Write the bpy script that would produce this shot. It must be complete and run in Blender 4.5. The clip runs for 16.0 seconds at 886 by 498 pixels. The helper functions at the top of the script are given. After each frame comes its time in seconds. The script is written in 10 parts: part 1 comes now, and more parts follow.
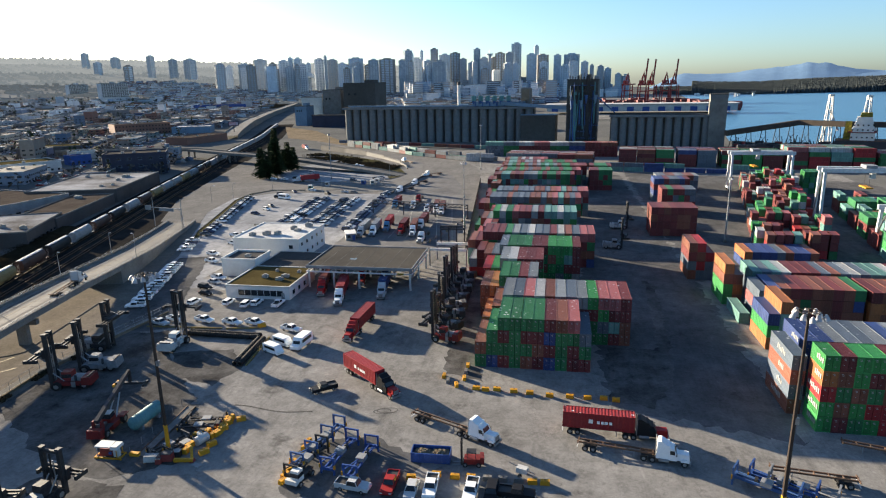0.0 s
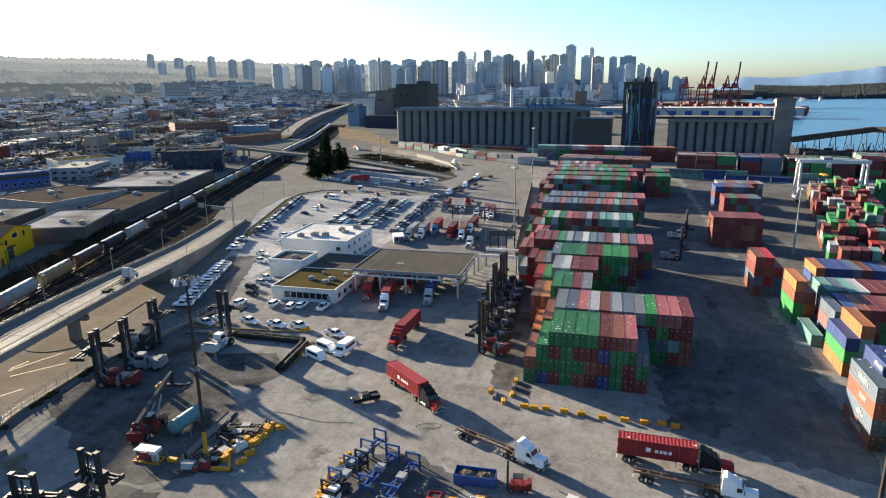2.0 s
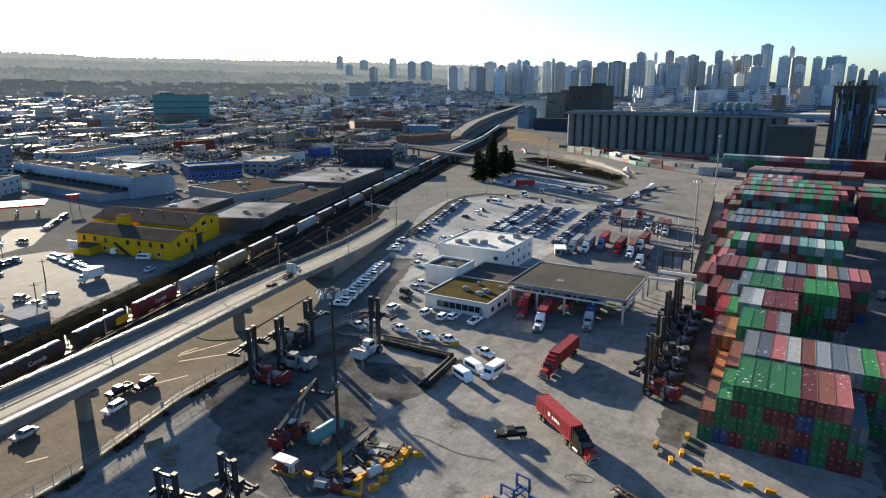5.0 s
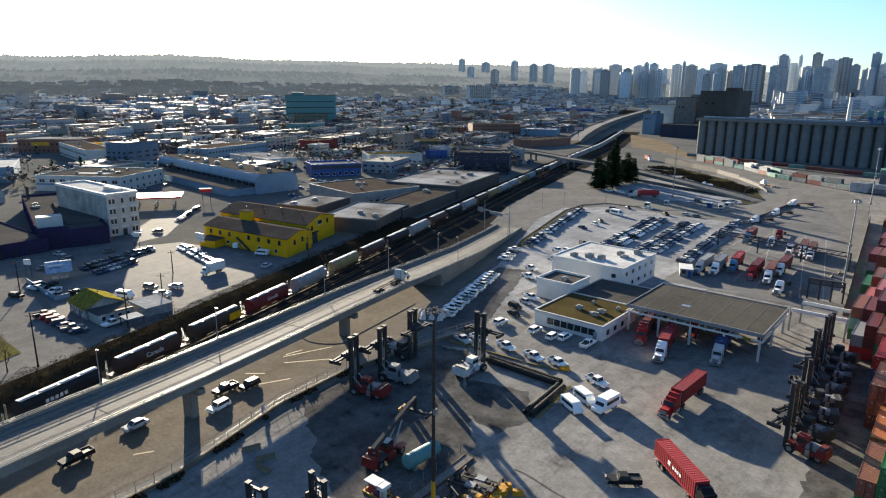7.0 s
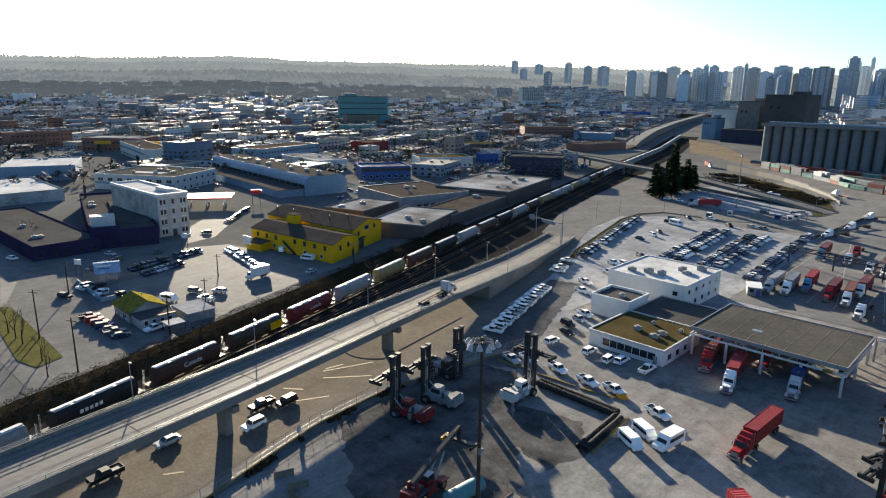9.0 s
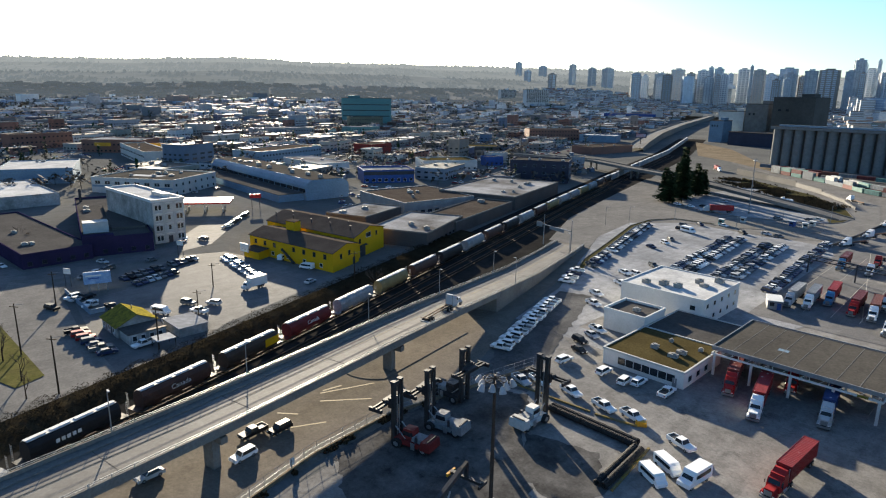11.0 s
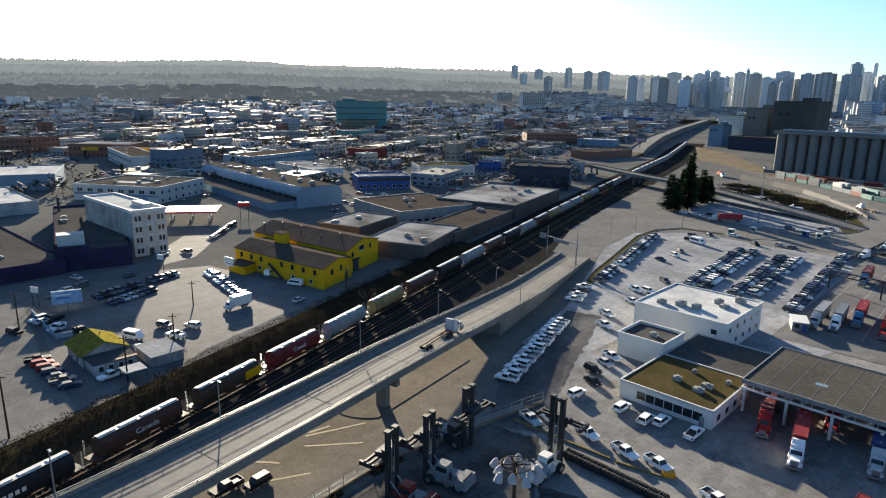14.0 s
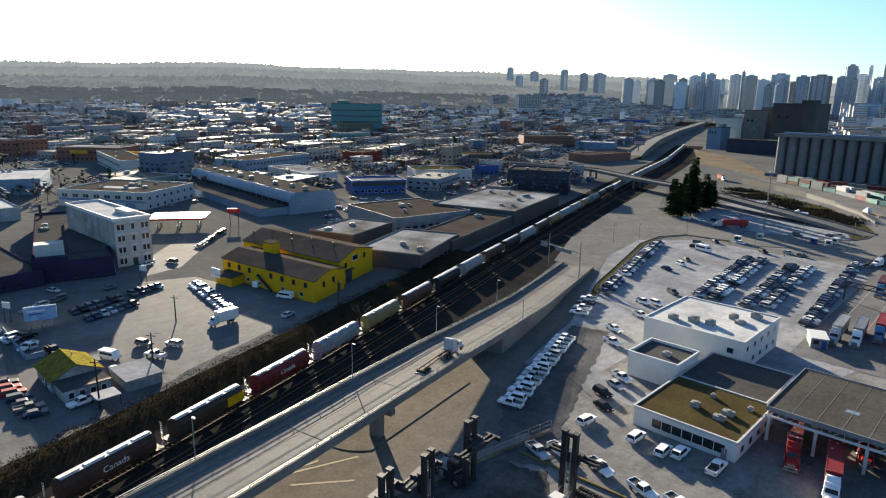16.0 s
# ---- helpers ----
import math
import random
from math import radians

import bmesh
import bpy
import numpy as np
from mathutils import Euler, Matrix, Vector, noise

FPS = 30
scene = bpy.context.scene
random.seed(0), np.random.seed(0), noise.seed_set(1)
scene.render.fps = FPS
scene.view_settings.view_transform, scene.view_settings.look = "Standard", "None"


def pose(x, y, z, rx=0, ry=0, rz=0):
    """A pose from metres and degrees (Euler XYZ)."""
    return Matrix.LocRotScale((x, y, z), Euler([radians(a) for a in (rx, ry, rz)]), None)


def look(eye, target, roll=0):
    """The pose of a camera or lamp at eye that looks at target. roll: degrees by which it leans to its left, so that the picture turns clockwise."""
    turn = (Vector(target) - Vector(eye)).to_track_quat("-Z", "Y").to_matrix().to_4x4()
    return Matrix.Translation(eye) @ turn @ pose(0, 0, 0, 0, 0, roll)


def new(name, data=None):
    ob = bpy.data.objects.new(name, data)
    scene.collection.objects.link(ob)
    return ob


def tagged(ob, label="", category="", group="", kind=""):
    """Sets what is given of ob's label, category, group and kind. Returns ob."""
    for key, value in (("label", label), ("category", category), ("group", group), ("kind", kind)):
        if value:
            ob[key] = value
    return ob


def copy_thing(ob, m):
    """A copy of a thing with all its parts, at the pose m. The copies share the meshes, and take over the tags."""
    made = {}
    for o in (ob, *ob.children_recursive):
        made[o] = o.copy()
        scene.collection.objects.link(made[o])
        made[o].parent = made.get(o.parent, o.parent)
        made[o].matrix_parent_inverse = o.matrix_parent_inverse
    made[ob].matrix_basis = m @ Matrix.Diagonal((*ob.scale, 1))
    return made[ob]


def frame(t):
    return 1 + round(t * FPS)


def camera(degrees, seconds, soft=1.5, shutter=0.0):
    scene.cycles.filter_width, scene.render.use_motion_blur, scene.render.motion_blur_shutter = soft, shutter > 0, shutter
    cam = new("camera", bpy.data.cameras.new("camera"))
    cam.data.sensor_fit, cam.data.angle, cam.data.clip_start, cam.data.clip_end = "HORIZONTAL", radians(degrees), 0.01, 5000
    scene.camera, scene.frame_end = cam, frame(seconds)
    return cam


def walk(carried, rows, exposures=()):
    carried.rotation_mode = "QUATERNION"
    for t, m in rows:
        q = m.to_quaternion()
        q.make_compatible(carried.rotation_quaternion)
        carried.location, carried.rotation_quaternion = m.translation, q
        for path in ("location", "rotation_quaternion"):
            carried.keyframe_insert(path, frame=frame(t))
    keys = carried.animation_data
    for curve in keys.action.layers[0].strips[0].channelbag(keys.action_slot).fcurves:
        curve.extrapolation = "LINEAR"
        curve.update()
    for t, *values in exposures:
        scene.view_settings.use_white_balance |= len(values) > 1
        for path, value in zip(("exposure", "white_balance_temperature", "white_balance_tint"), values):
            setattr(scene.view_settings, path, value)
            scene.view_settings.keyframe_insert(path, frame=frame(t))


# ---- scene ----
from mathutils.geometry import tessellate_polygon

cam = camera(70.1, 16.0, soft=1.15)
ROWS = [
    (0, 0.07, -0.07, 60.31, 10.16, -14.71, -1.06),
    (0.5, -0.28, 0.92, 60.24, 10.89, -14.62, -0.95),
    (1, -0.62, 2.24, 60.19, 11.64, -14.57, -0.76),
    (1.5, -0.98, 3.79, 60.18, 12.40, -14.54, -0.73),
    (2, -1.39, 5.53, 60.18, 14.64, -14.50, -0.62),
    (2.5, -1.85, 7.37, 60.21, 17.13, -14.46, -0.56),
    (3, -2.38, 9.28, 60.26, 18.90, -14.43, -0.47),
    (3.5, -3.00, 11.23, 60.32, 20.56, -14.40, -0.41),
    (4, -3.71, 13.17, 60.40, 22.28, -14.38, -0.40),
    (4.5, -4.51, 15.09, 60.49, 25.70, -14.32, -0.27),
    (5, -5.42, 16.98, 60.59, 29.60, -14.27, -0.19),
    (7.5, -11.45, 25.77, 61.16, 41.83, -14.05, 0.53),
    (8, -12.93, 27.41, 61.28, 43.37, -14.02, 0.63),
    (8.5, -14.49, 29.02, 61.40, 44.10, -14.00, 0.65),
    (9, -16.12, 30.62, 61.52, 44.52, -13.98, 0.70),
    (11.5, -25.02, 38.59, 62.04, 44.81, -13.82, 0.82),
    (12, -26.90, 40.23, 62.13, 44.76, -13.77, 0.86),
    (12.5, -28.79, 41.89, 62.21, 44.68, -13.72, 0.86),
    (13, -30.70, 43.58, 62.28, 44.61, -13.68, 0.92),
    (13.5, -32.61, 45.29, 62.36, 44.52, -13.63, 0.92),
    (14, -34.54, 47.03, 62.42, 44.40, -13.60, 0.89),
    (14.5, -36.49, 48.80, 62.48, 44.32, -13.56, 0.89),
    (15, -38.45, 50.58, 62.54, 44.23, -13.50, 0.91),
    (15.5, -40.44, 52.40, 62.59, 44.13, -13.45, 0.92),
    (16, -42.47, 54.24, 62.64, 44.01, -13.41, 0.88),
]
walk(cam, [(t, pose(x, y, z, 90 + pitch, 0, yaw) @ pose(0, 0, 0, 0, 0, roll)) for t, x, y, z, yaw, pitch, roll in ROWS],
     exposures=[(0.0, 2.18, 6950, 8), (3.0, 2.42, 7150, 7), (5.0, 2.18, 6900, 6), (9.0, 2.08, 6760, 6), (16.0, 2.0, 6740, 6)])

# ---- light: low winter sun ahead to the left, clear sky ----
SUN_AZ, SUN_EL = 61.5, 11.5          # degrees left of +y, degrees up
to_sun = Vector((-math.sin(radians(SUN_AZ)) * math.cos(radians(SUN_EL)), math.cos(radians(SUN_AZ)) * math.cos(radians(SUN_EL)), math.sin(radians(SUN_EL))))
sun_data = bpy.data.lights.new("sun", "SUN")
sun_data.energy, sun_data.angle, sun_data.color = 5.0, radians(0.6), (1.0, 0.87, 0.7)
sun = new("sun", sun_data)
sun.matrix_world = look(to_sun * 200, (0, 0, 0))
world = bpy.data.worlds.new("sky")
scene.world = world
world.use_nodes = True
wn = world.node_tree.nodes
sky = wn.new("ShaderNodeTexSky")
sky.sky_type, sky.sun_disc = "NISHITA", False
sky.sun_elevation, sky.sun_rotation = radians(SUN_EL), radians(-SUN_AZ)
sky.altitude, sky.air_density, sky.dust_density, sky.ozone_density = 60, 0.85, 0.95, 4.3
world.node_tree.links.new(sky.outputs[0], wn["Background"].inputs[0])
wn["Background"].inputs[1].default_value = 0.065


# ---- materials ----
def nodes_of(m):
    m.use_nodes = True
    return m.node_tree.nodes, m.node_tree.links, m.node_tree.nodes["Principled BSDF"]


def mix_rgb(n, l, fac, a, b, mode="MIX"):
    mx = n.new("ShaderNodeMix")
    mx.data_type, mx.blend_type = "RGBA", mode
    for sock, v in ((mx.inputs[0], fac), (mx.inputs[6], a), (mx.inputs[7], b)):
        if isinstance(v, (int, float)):
            sock.default_value = v
        elif isinstance(v, tuple):
            sock.default_value = (*v, 1)
        else:
            l.new(v, sock)
    return mx.outputs[2]


def noise_tex(n, l, coord, scale, detail=4.0, rough=0.6):
    t = n.new("ShaderNodeTexNoise")
    t.inputs["Scale"].default_value, t.inputs["Detail"].default_value, t.inputs["Roughness"].default_value = scale, detail, rough
    l.new(coord, t.inputs["Vector"])
    return t.outputs[0]


def ramp(n, l, fac, lo, hi):
    r = n.new("ShaderNodeMapRange")
    r.inputs[1].default_value, r.inputs[2].default_value = lo, hi
    l.new(fac, r.inputs[0])
    return r.outputs[0]


def surf(name, c1, c2=None, big=0.05, fine=2.0, rough=0.7, metal=0.0, bump=0.1, speck=0.25, island=0.0, per_object=0.0, wave=None, spec=0.2):
    """Painted, mineral or metal surface: two colours in large patches, fine grain, slight relief."""
    m = bpy.data.materials.new(name)
    n, l, p = nodes_of(m)
    co = n.new("ShaderNodeTexCoord").outputs["Object"]
    c2 = c2 or tuple(v * 0.75 for v in c1)
    a = ramp(n, l, noise_tex(n, l, co, big, 5.0, 0.65), 0.35, 0.65)
    col = mix_rgb(n, l, a, c1, c2)
    f = noise_tex(n, l, co, fine, 6.0, 0.7)
    dark = ramp(n, l, f, 0.3, 0.7)
    val = n.new("ShaderNodeMapRange")
    val.inputs[3].default_value, val.inputs[4].default_value = 1.0 - speck, 1.0 + speck * 0.6
    l.new(dark, val.inputs[0])
    hsv = n.new("ShaderNodeHueSaturation")
    l.new(col, hsv.inputs["Color"])
    v = val.outputs[0]
    if island or per_object:
        src = n.new("ShaderNodeNewGeometry").outputs["Random Per Island"] if island else n.new("ShaderNodeObjectInfo").outputs["Random"]
        k = island or per_object
        r = n.new("ShaderNodeMapRange")
        r.inputs[3].default_value, r.inputs[4].default_value = 1.0 - k, 1.0 + k * 0.6
        l.new(src, r.inputs[0])
        mul = n.new("ShaderNodeMath")
        mul.operation = "MULTIPLY"
        l.new(v, mul.inputs[0]), l.new(r.outputs[0], mul.inputs[1])
        v = mul.outputs[0]
    l.new(v, hsv.inputs["Value"])
    l.new(hsv.outputs[0], p.inputs["Base Color"])
    rr = n.new("ShaderNodeMapRange")
    rr.inputs[3].default_value, rr.inputs[4].default_value = max(0.04, rough - 0.12), min(1.0, rough + 0.12)
    l.new(f, rr.inputs[0])
    l.new(rr.outputs[0], p.inputs["Roughness"])
    p.inputs["Metallic"].default_value = metal
    p.inputs["Specular IOR Level"].default_value = spec
    if bump:
        b = n.new("ShaderNodeBump")
        b.inputs["Strength"].default_value, b.inputs["Distance"].default_value = bump, 0.05
        l.new(f, b.inputs["Height"])
        l.new(b.outputs[0], p.inputs["Normal"])
    return m


def palette(name, colours, rough=0.7, island=True, speck=0.2, fine=1.0, metal=0.0, spec=0.12, wet=0.0):
    """One of several real colours, picked at random for each piece."""
    m = bpy.data.materials.new(name)
    n, l, p = nodes_of(m)
    src = n.new("ShaderNodeNewGeometry").outputs["Random Per Island"] if island else n.new("ShaderNodeObjectInfo").outputs["Random"]
    r = n.new("ShaderNodeValToRGB")
    r.color_ramp.interpolation = "CONSTANT"
    while len(r.color_ramp.elements) < len(colours):
        r.color_ramp.elements.new(0.5)
    for i, c in enumerate(colours):
        r.color_ramp.elements[i].position = i / len(colours)
        r.color_ramp.elements[i].color = (*c, 1)
    l.new(src, r.inputs[0])
    co = n.new("ShaderNodeTexCoord").outputs["Object"]
    f = noise_tex(n, l, co, fine, 5.0, 0.7)
    v = n.new("ShaderNodeMapRange")
    v.inputs[1].default_value, v.inputs[2].default_value = 0.3, 0.7
    v.inputs[3].default_value, v.inputs[4].default_value = 1 - speck, 1 + speck * 0.5
    l.new(f, v.inputs[0])
    hsv = n.new("ShaderNodeHueSaturation")
    l.new(r.outputs[0], hsv.inputs["Color"]), l.new(v.outputs[0], hsv.inputs["Value"])
    l.new(hsv.outputs[0], p.inputs["Base Color"])
    p.inputs["Roughness"].default_value, p.inputs["Metallic"].default_value = rough, metal
    p.inputs["Specular IOR Level"].default_value = spec
    if wet:
        gl = n.new("ShaderNodeMapRange")
        gl.inputs[1].default_value, gl.inputs[2].default_value, gl.inputs[4].default_value = 0.25, 1.0, wet
        shuf = n.new("ShaderNodeMath")
        shuf.operation, shuf.inputs[1].default_value = "MULTIPLY", 37.7
        frac = n.new("ShaderNodeMath")
        frac.operation = "FRACT"
        l.new(src, shuf.inputs[0]), l.new(shuf.outputs[0], frac.inputs[0]), l.new(frac.outputs[0], gl.inputs[0])
        l.new(gl.outputs[0], p.inputs["Specular IOR Level"])
    return m


def ground_mat(name, c1, c2, stain, scale=0.03, rough=0.85, crack=True, spec=0.0, patch=0.5):
    """Worn paving: broad tonal patches, dark oil stains, fine grain and cracks."""
    m = bpy.data.materials.new(name)
    n, l, p = nodes_of(m)
    co = n.new("ShaderNodeTexCoord").outputs["Object"]
    col = mix_rgb(n, l, ramp(n, l, noise_tex(n, l, co, scale, 6.0, 0.7), 0.38, 0.62), c1, c2)
    st = ramp(n, l, noise_tex(n, l, co, scale * 3.1, 8.0, 0.75), 0.56, 0.70)
    sm = n.new("ShaderNodeMath")
    sm.operation, sm.inputs[1].default_value = "MULTIPLY", patch
    l.new(st, sm.inputs[0])
    col = mix_rgb(n, l, sm.outputs[0], col, stain)
    stretch = n.new("ShaderNodeMapping")
    stretch.inputs["Scale"].default_value = (0.25, 0.05, 1)
    stretch.inputs["Rotation"].default_value = (0, 0, 0.35)
    l.new(co, stretch.inputs[0])
    tr = ramp(n, l, noise_tex(n, l, stretch.outputs[0], 1.0, 6.0, 0.7), 0.5, 0.68)
    tm = n.new("ShaderNodeMath")
    tm.operation, tm.inputs[1].default_value = "MULTIPLY", 0.35
    l.new(tr, tm.inputs[0])
    col = mix_rgb(n, l, tm.outputs[0], col, stain)
    if crack:
        v = n.new("ShaderNodeTexVoronoi")
        v.feature = "DISTANCE_TO_EDGE"
        v.inputs["Scale"].default_value = 0.09
        w = n.new("ShaderNodeVectorMath")
        w.operation = "ADD"
        wn_ = n.new("ShaderNodeTexNoise")
        wn_.inputs["Scale"].default_value = 0.25
        l.new(co, wn_.inputs["Vector"])
        sc = n.new("ShaderNodeVectorMath")
        sc.operation = "SCALE"
        sc.inputs["Scale"].default_value = 6.0
        l.new(wn_.outputs["Color"], sc.inputs[0])
        l.new(co, w.inputs[0]), l.new(sc.outputs[0], w.inputs[1])
        l.new(w.outputs[0], v.inputs["Vector"])
        cr = n.new("ShaderNodeMapRange")
        cr.inputs[1].default_value, cr.inputs[2].default_value = 0.0, 0.012
        cr.inputs[3].default_value, cr.inputs[4].default_value = 0.2, 0.0
        l.new(v.outputs[0], cr.inputs[0])
        col = mix_rgb(n, l, cr.outputs[0], col, stain)
    mid = ramp(n, l, noise_tex(n, l, co, 0.28, 5.0, 0.7), 0.4, 0.62)
    mm = n.new("ShaderNodeMath")
    mm.operation, mm.inputs[1].default_value = "MULTIPLY", 0.3
    l.new(mid, mm.inputs[0])
    col = mix_rgb(n, l, mm.outputs[0], col, stain)
    f = noise_tex(n, l, co, 1.5, 8.0, 0.8)
    hv = n.new("ShaderNodeMapRange")
    hv.inputs[1].default_value, hv.inputs[2].default_value, hv.inputs[3].default_value, hv.inputs[4].default_value = 0.3, 0.7, 0.72, 1.22
    l.new(f, hv.inputs[0])
    hsv = n.new("ShaderNodeHueSaturation")
    l.new(col, hsv.inputs["Color"]), l.new(hv.outputs[0], hsv.inputs["Value"])
    l.new(hsv.outputs[0], p.inputs["Base Color"])
    p.inputs["Roughness"].default_value = rough
    p.inputs["Specular IOR Level"].default_value = spec
    b = n.new("ShaderNodeBump")
    b.inputs["Strength"].default_value, b.inputs["Distance"].default_value = 0.25, 0.03
    l.new(f, b.inputs["Height"]), l.new(b.outputs[0], p.inputs["Normal"])
    return m


M = {}
M["yard"] = ground_mat("yard_asphalt", (0.185, 0.178, 0.168), (0.26, 0.252, 0.24), (0.0417, 0.0404, 0.0382), 0.03, patch=0.7)
M["oily"] = ground_mat("oily_asphalt", (0.06, 0.058, 0.056), (0.135, 0.131, 0.126), (0.022, 0.021, 0.02), 0.09, patch=0.9)
# darker than the yard: wear, plus shade painted in between stacks
M["aisle"] = ground_mat("worn_shaded_asphalt", (0.085, 0.085, 0.086), (0.14, 0.138, 0.136), (0.035, 0.034, 0.033), 0.05, patch=0.7)
M["lot"] = ground_mat("lot_asphalt", (0.22, 0.226, 0.236), (0.34, 0.345, 0.357), (0.0874, 0.0874, 0.0874), 0.05, patch=0.35)
M["road"] = ground_mat("road_asphalt", (0.157, 0.153, 0.145), (0.202, 0.194, 0.184), (0.0893, 0.0859, 0.0815), 0.04, patch=0.3)
M["deck"] = ground_mat("deck_concrete", (0.149, 0.143, 0.135), (0.187, 0.181, 0.171), (0.0933, 0.0898, 0.0845), 0.06, patch=0.35, rough=0.75, spec=0.035)
M["beige"] = ground_mat("worn_concrete_road", (0.16, 0.143, 0.12), (0.2, 0.177, 0.15), (0.09, 0.08, 0.07), 0.05, patch=0.3)
M["street"] = ground_mat("street_asphalt", (0.116, 0.115, 0.116), (0.174, 0.171, 0.171), (0.0655, 0.0655, 0.0655), 0.03, rough=0.9, crack=False, spec=0.04)
M["ballast"] = ground_mat("rail_ballast", (0.024, 0.0231, 0.0222), (0.037, 0.0352, 0.0332), (0.0139, 0.0139, 0.0129), 0.05, crack=False)
M["land"] = ground_mat("land", (0.11, 0.11, 0.11), (0.16, 0.157, 0.15), (0.085, 0.09, 0.075), 0.012, crack=False)
M["dirt"] = ground_mat("dirt", (0.168, 0.134, 0.0924), (0.235, 0.193, 0.143), (0.084, 0.0714, 0.0504), 0.05, crack=False)
M["grass"] = ground_mat("grass", (0.085, 0.085, 0.03), (0.125, 0.115, 0.045), (0.05, 0.045, 0.025), 0.2, crack=False)
M["drygrass"] = ground_mat("dry_grass", (0.055, 0.05, 0.025), (0.09, 0.078, 0.04), (0.03, 0.032, 0.017), 0.1, crack=False)
M["shrub"] = surf("bramble", (0.026, 0.021, 0.014), (0.042, 0.034, 0.021), 0.3, 3.0, 0.95, speck=0.5, island=0.35, spec=0.0)
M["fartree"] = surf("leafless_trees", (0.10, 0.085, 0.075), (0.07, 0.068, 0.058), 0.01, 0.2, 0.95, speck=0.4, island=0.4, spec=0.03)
M["needles"] = surf("conifer_needles", (0.027, 0.048, 0.021), (0.045, 0.0675, 0.027), 0.5, 3.0, 0.9, speck=0.4, island=0.5, spec=0.03)
# blue-grey forest tone carries the haze across the water
M["wood_dark"] = surf("forest", (0.046, 0.056, 0.06), (0.06, 0.068, 0.068), 0.01, 0.1, 0.95, speck=0.15, island=0.15, spec=0.0)
M["bark"] = surf("bark", (0.054, 0.039, 0.027), None, 0.5, 4.0, 0.9, spec=0.03)
M["twig"] = surf("bare_twigs", (0.10, 0.075, 0.06), (0.075, 0.055, 0.045), 0.5, 4.0, 0.9, island=0.4)
M["water"] = surf("sea_water", (0.03, 0.13, 0.235), (0.04, 0.15, 0.26), 0.005, 0.25, 0.3, bump=0.35, speck=0.1, spec=0.4)
M["concrete"] = surf("concrete", (0.197, 0.192, 0.178), (0.143, 0.138, 0.129), 0.15, 2.0, 0.85, speck=0.25, spec=0.0)
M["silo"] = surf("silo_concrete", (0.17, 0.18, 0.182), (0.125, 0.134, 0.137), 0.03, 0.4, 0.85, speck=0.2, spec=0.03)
M["silo_dark"] = surf("dark_concrete", (0.085, 0.08, 0.072), (0.058, 0.056, 0.05), 0.03, 0.4, 0.85)
M["white"] = surf("white_paint", (0.602, 0.602, 0.585), (0.519, 0.519, 0.502), 0.15, 2.0, 0.6, speck=0.12)
M["offwhite"] = surf("offwhite_render", (0.471, 0.471, 0.456), (0.38, 0.38, 0.365), 0.12, 1.5, 0.8, speck=0.15)
M["grey"] = surf("grey_paint", (0.24, 0.248, 0.256), None, 0.2, 2.0, 0.6)
M["dark"] = surf("dark_paint", (0.05, 0.05, 0.055), None, 0.2, 2.0, 0.6)
M["black"] = surf("black_steel", (0.022, 0.022, 0.025), (0.04, 0.038, 0.036), 0.5, 4.0, 0.5, speck=0.3)
M["rubber"] = surf("rubber", (0.018, 0.018, 0.018), (0.03, 0.029, 0.028), 2.0, 8.0, 0.85)
M["steel"] = surf("galvanised_steel", (0.306, 0.315, 0.323), None, 0.5, 4.0, 0.45, metal=0.6)
M["rust"] = surf("rusty_steel", (0.16, 0.09, 0.055), (0.1, 0.07, 0.055), 0.5, 3.0, 0.8)
M["yellow"] = surf("yellow_paint", (0.56, 0.27, 0.016), (0.47, 0.22, 0.02), 0.6, 3.0, 0.6, per_object=0.15)
M["yellow_wall"] = surf("yellow_wall_paint", (0.62, 0.35, 0.013), (0.56, 0.31, 0.013), 0.1, 2.0, 0.7, speck=0.12, spec=0.05)
M["red"] = surf("red_paint", (0.42, 0.02, 0.02), (0.34, 0.02, 0.02), 0.3, 3.0, 0.45, speck=0.15)
M["redmach"] = surf("machine_red", (0.198, 0.021, 0.018), (0.132, 0.018, 0.0168), 0.4, 3.0, 0.55)
M["blue"] = surf("blue_paint", (0.03, 0.08, 0.26), None, 0.3, 3.0, 0.5)
M["purple"] = surf("violet_wall_paint", (0.04, 0.03, 0.072), (0.028, 0.022, 0.05), 0.1, 2.0, 0.8, spec=0.0)
M["teal"] = surf("teal_paint", (0.09, 0.225, 0.225), (0.075, 0.18, 0.188), 0.4, 3.0, 0.55)
M["bluegrey"] = surf("bluegrey_cladding", (0.165, 0.247, 0.323), (0.135, 0.203, 0.27), 0.1, 1.0, 0.6, spec=0.1)
M["navy"] = surf("navy_wall", (0.035, 0.04, 0.065), None, 0.1, 2.0, 0.7)
M["brickwall"] = surf("brick_wall", (0.22, 0.11, 0.08), (0.17, 0.09, 0.07), 0.1, 3.0, 0.85)
M["taupe"] = surf("taupe_block_wall", (0.104, 0.092, 0.0864), (0.08, 0.072, 0.068), 0.08, 2.0, 0.85, spec=0.0)
M["glass"] = surf("dark_glass", (0.02, 0.025, 0.03), None, 0.3, 2.0, 0.25, bump=0.0, spec=0.35)
M["roof_grey"] = surf("bitumen_roof", (0.0672, 0.0646, 0.0618), (0.094, 0.089, 0.0848), 0.08, 1.5, 0.85, speck=0.3, spec=0.0)
M["roof_moss"] = surf("mossy_gravel_roof", (0.06, 0.048, 0.0228), (0.084, 0.0672, 0.0312), 0.12, 2.0, 0.95, speck=0.35, spec=0.0)
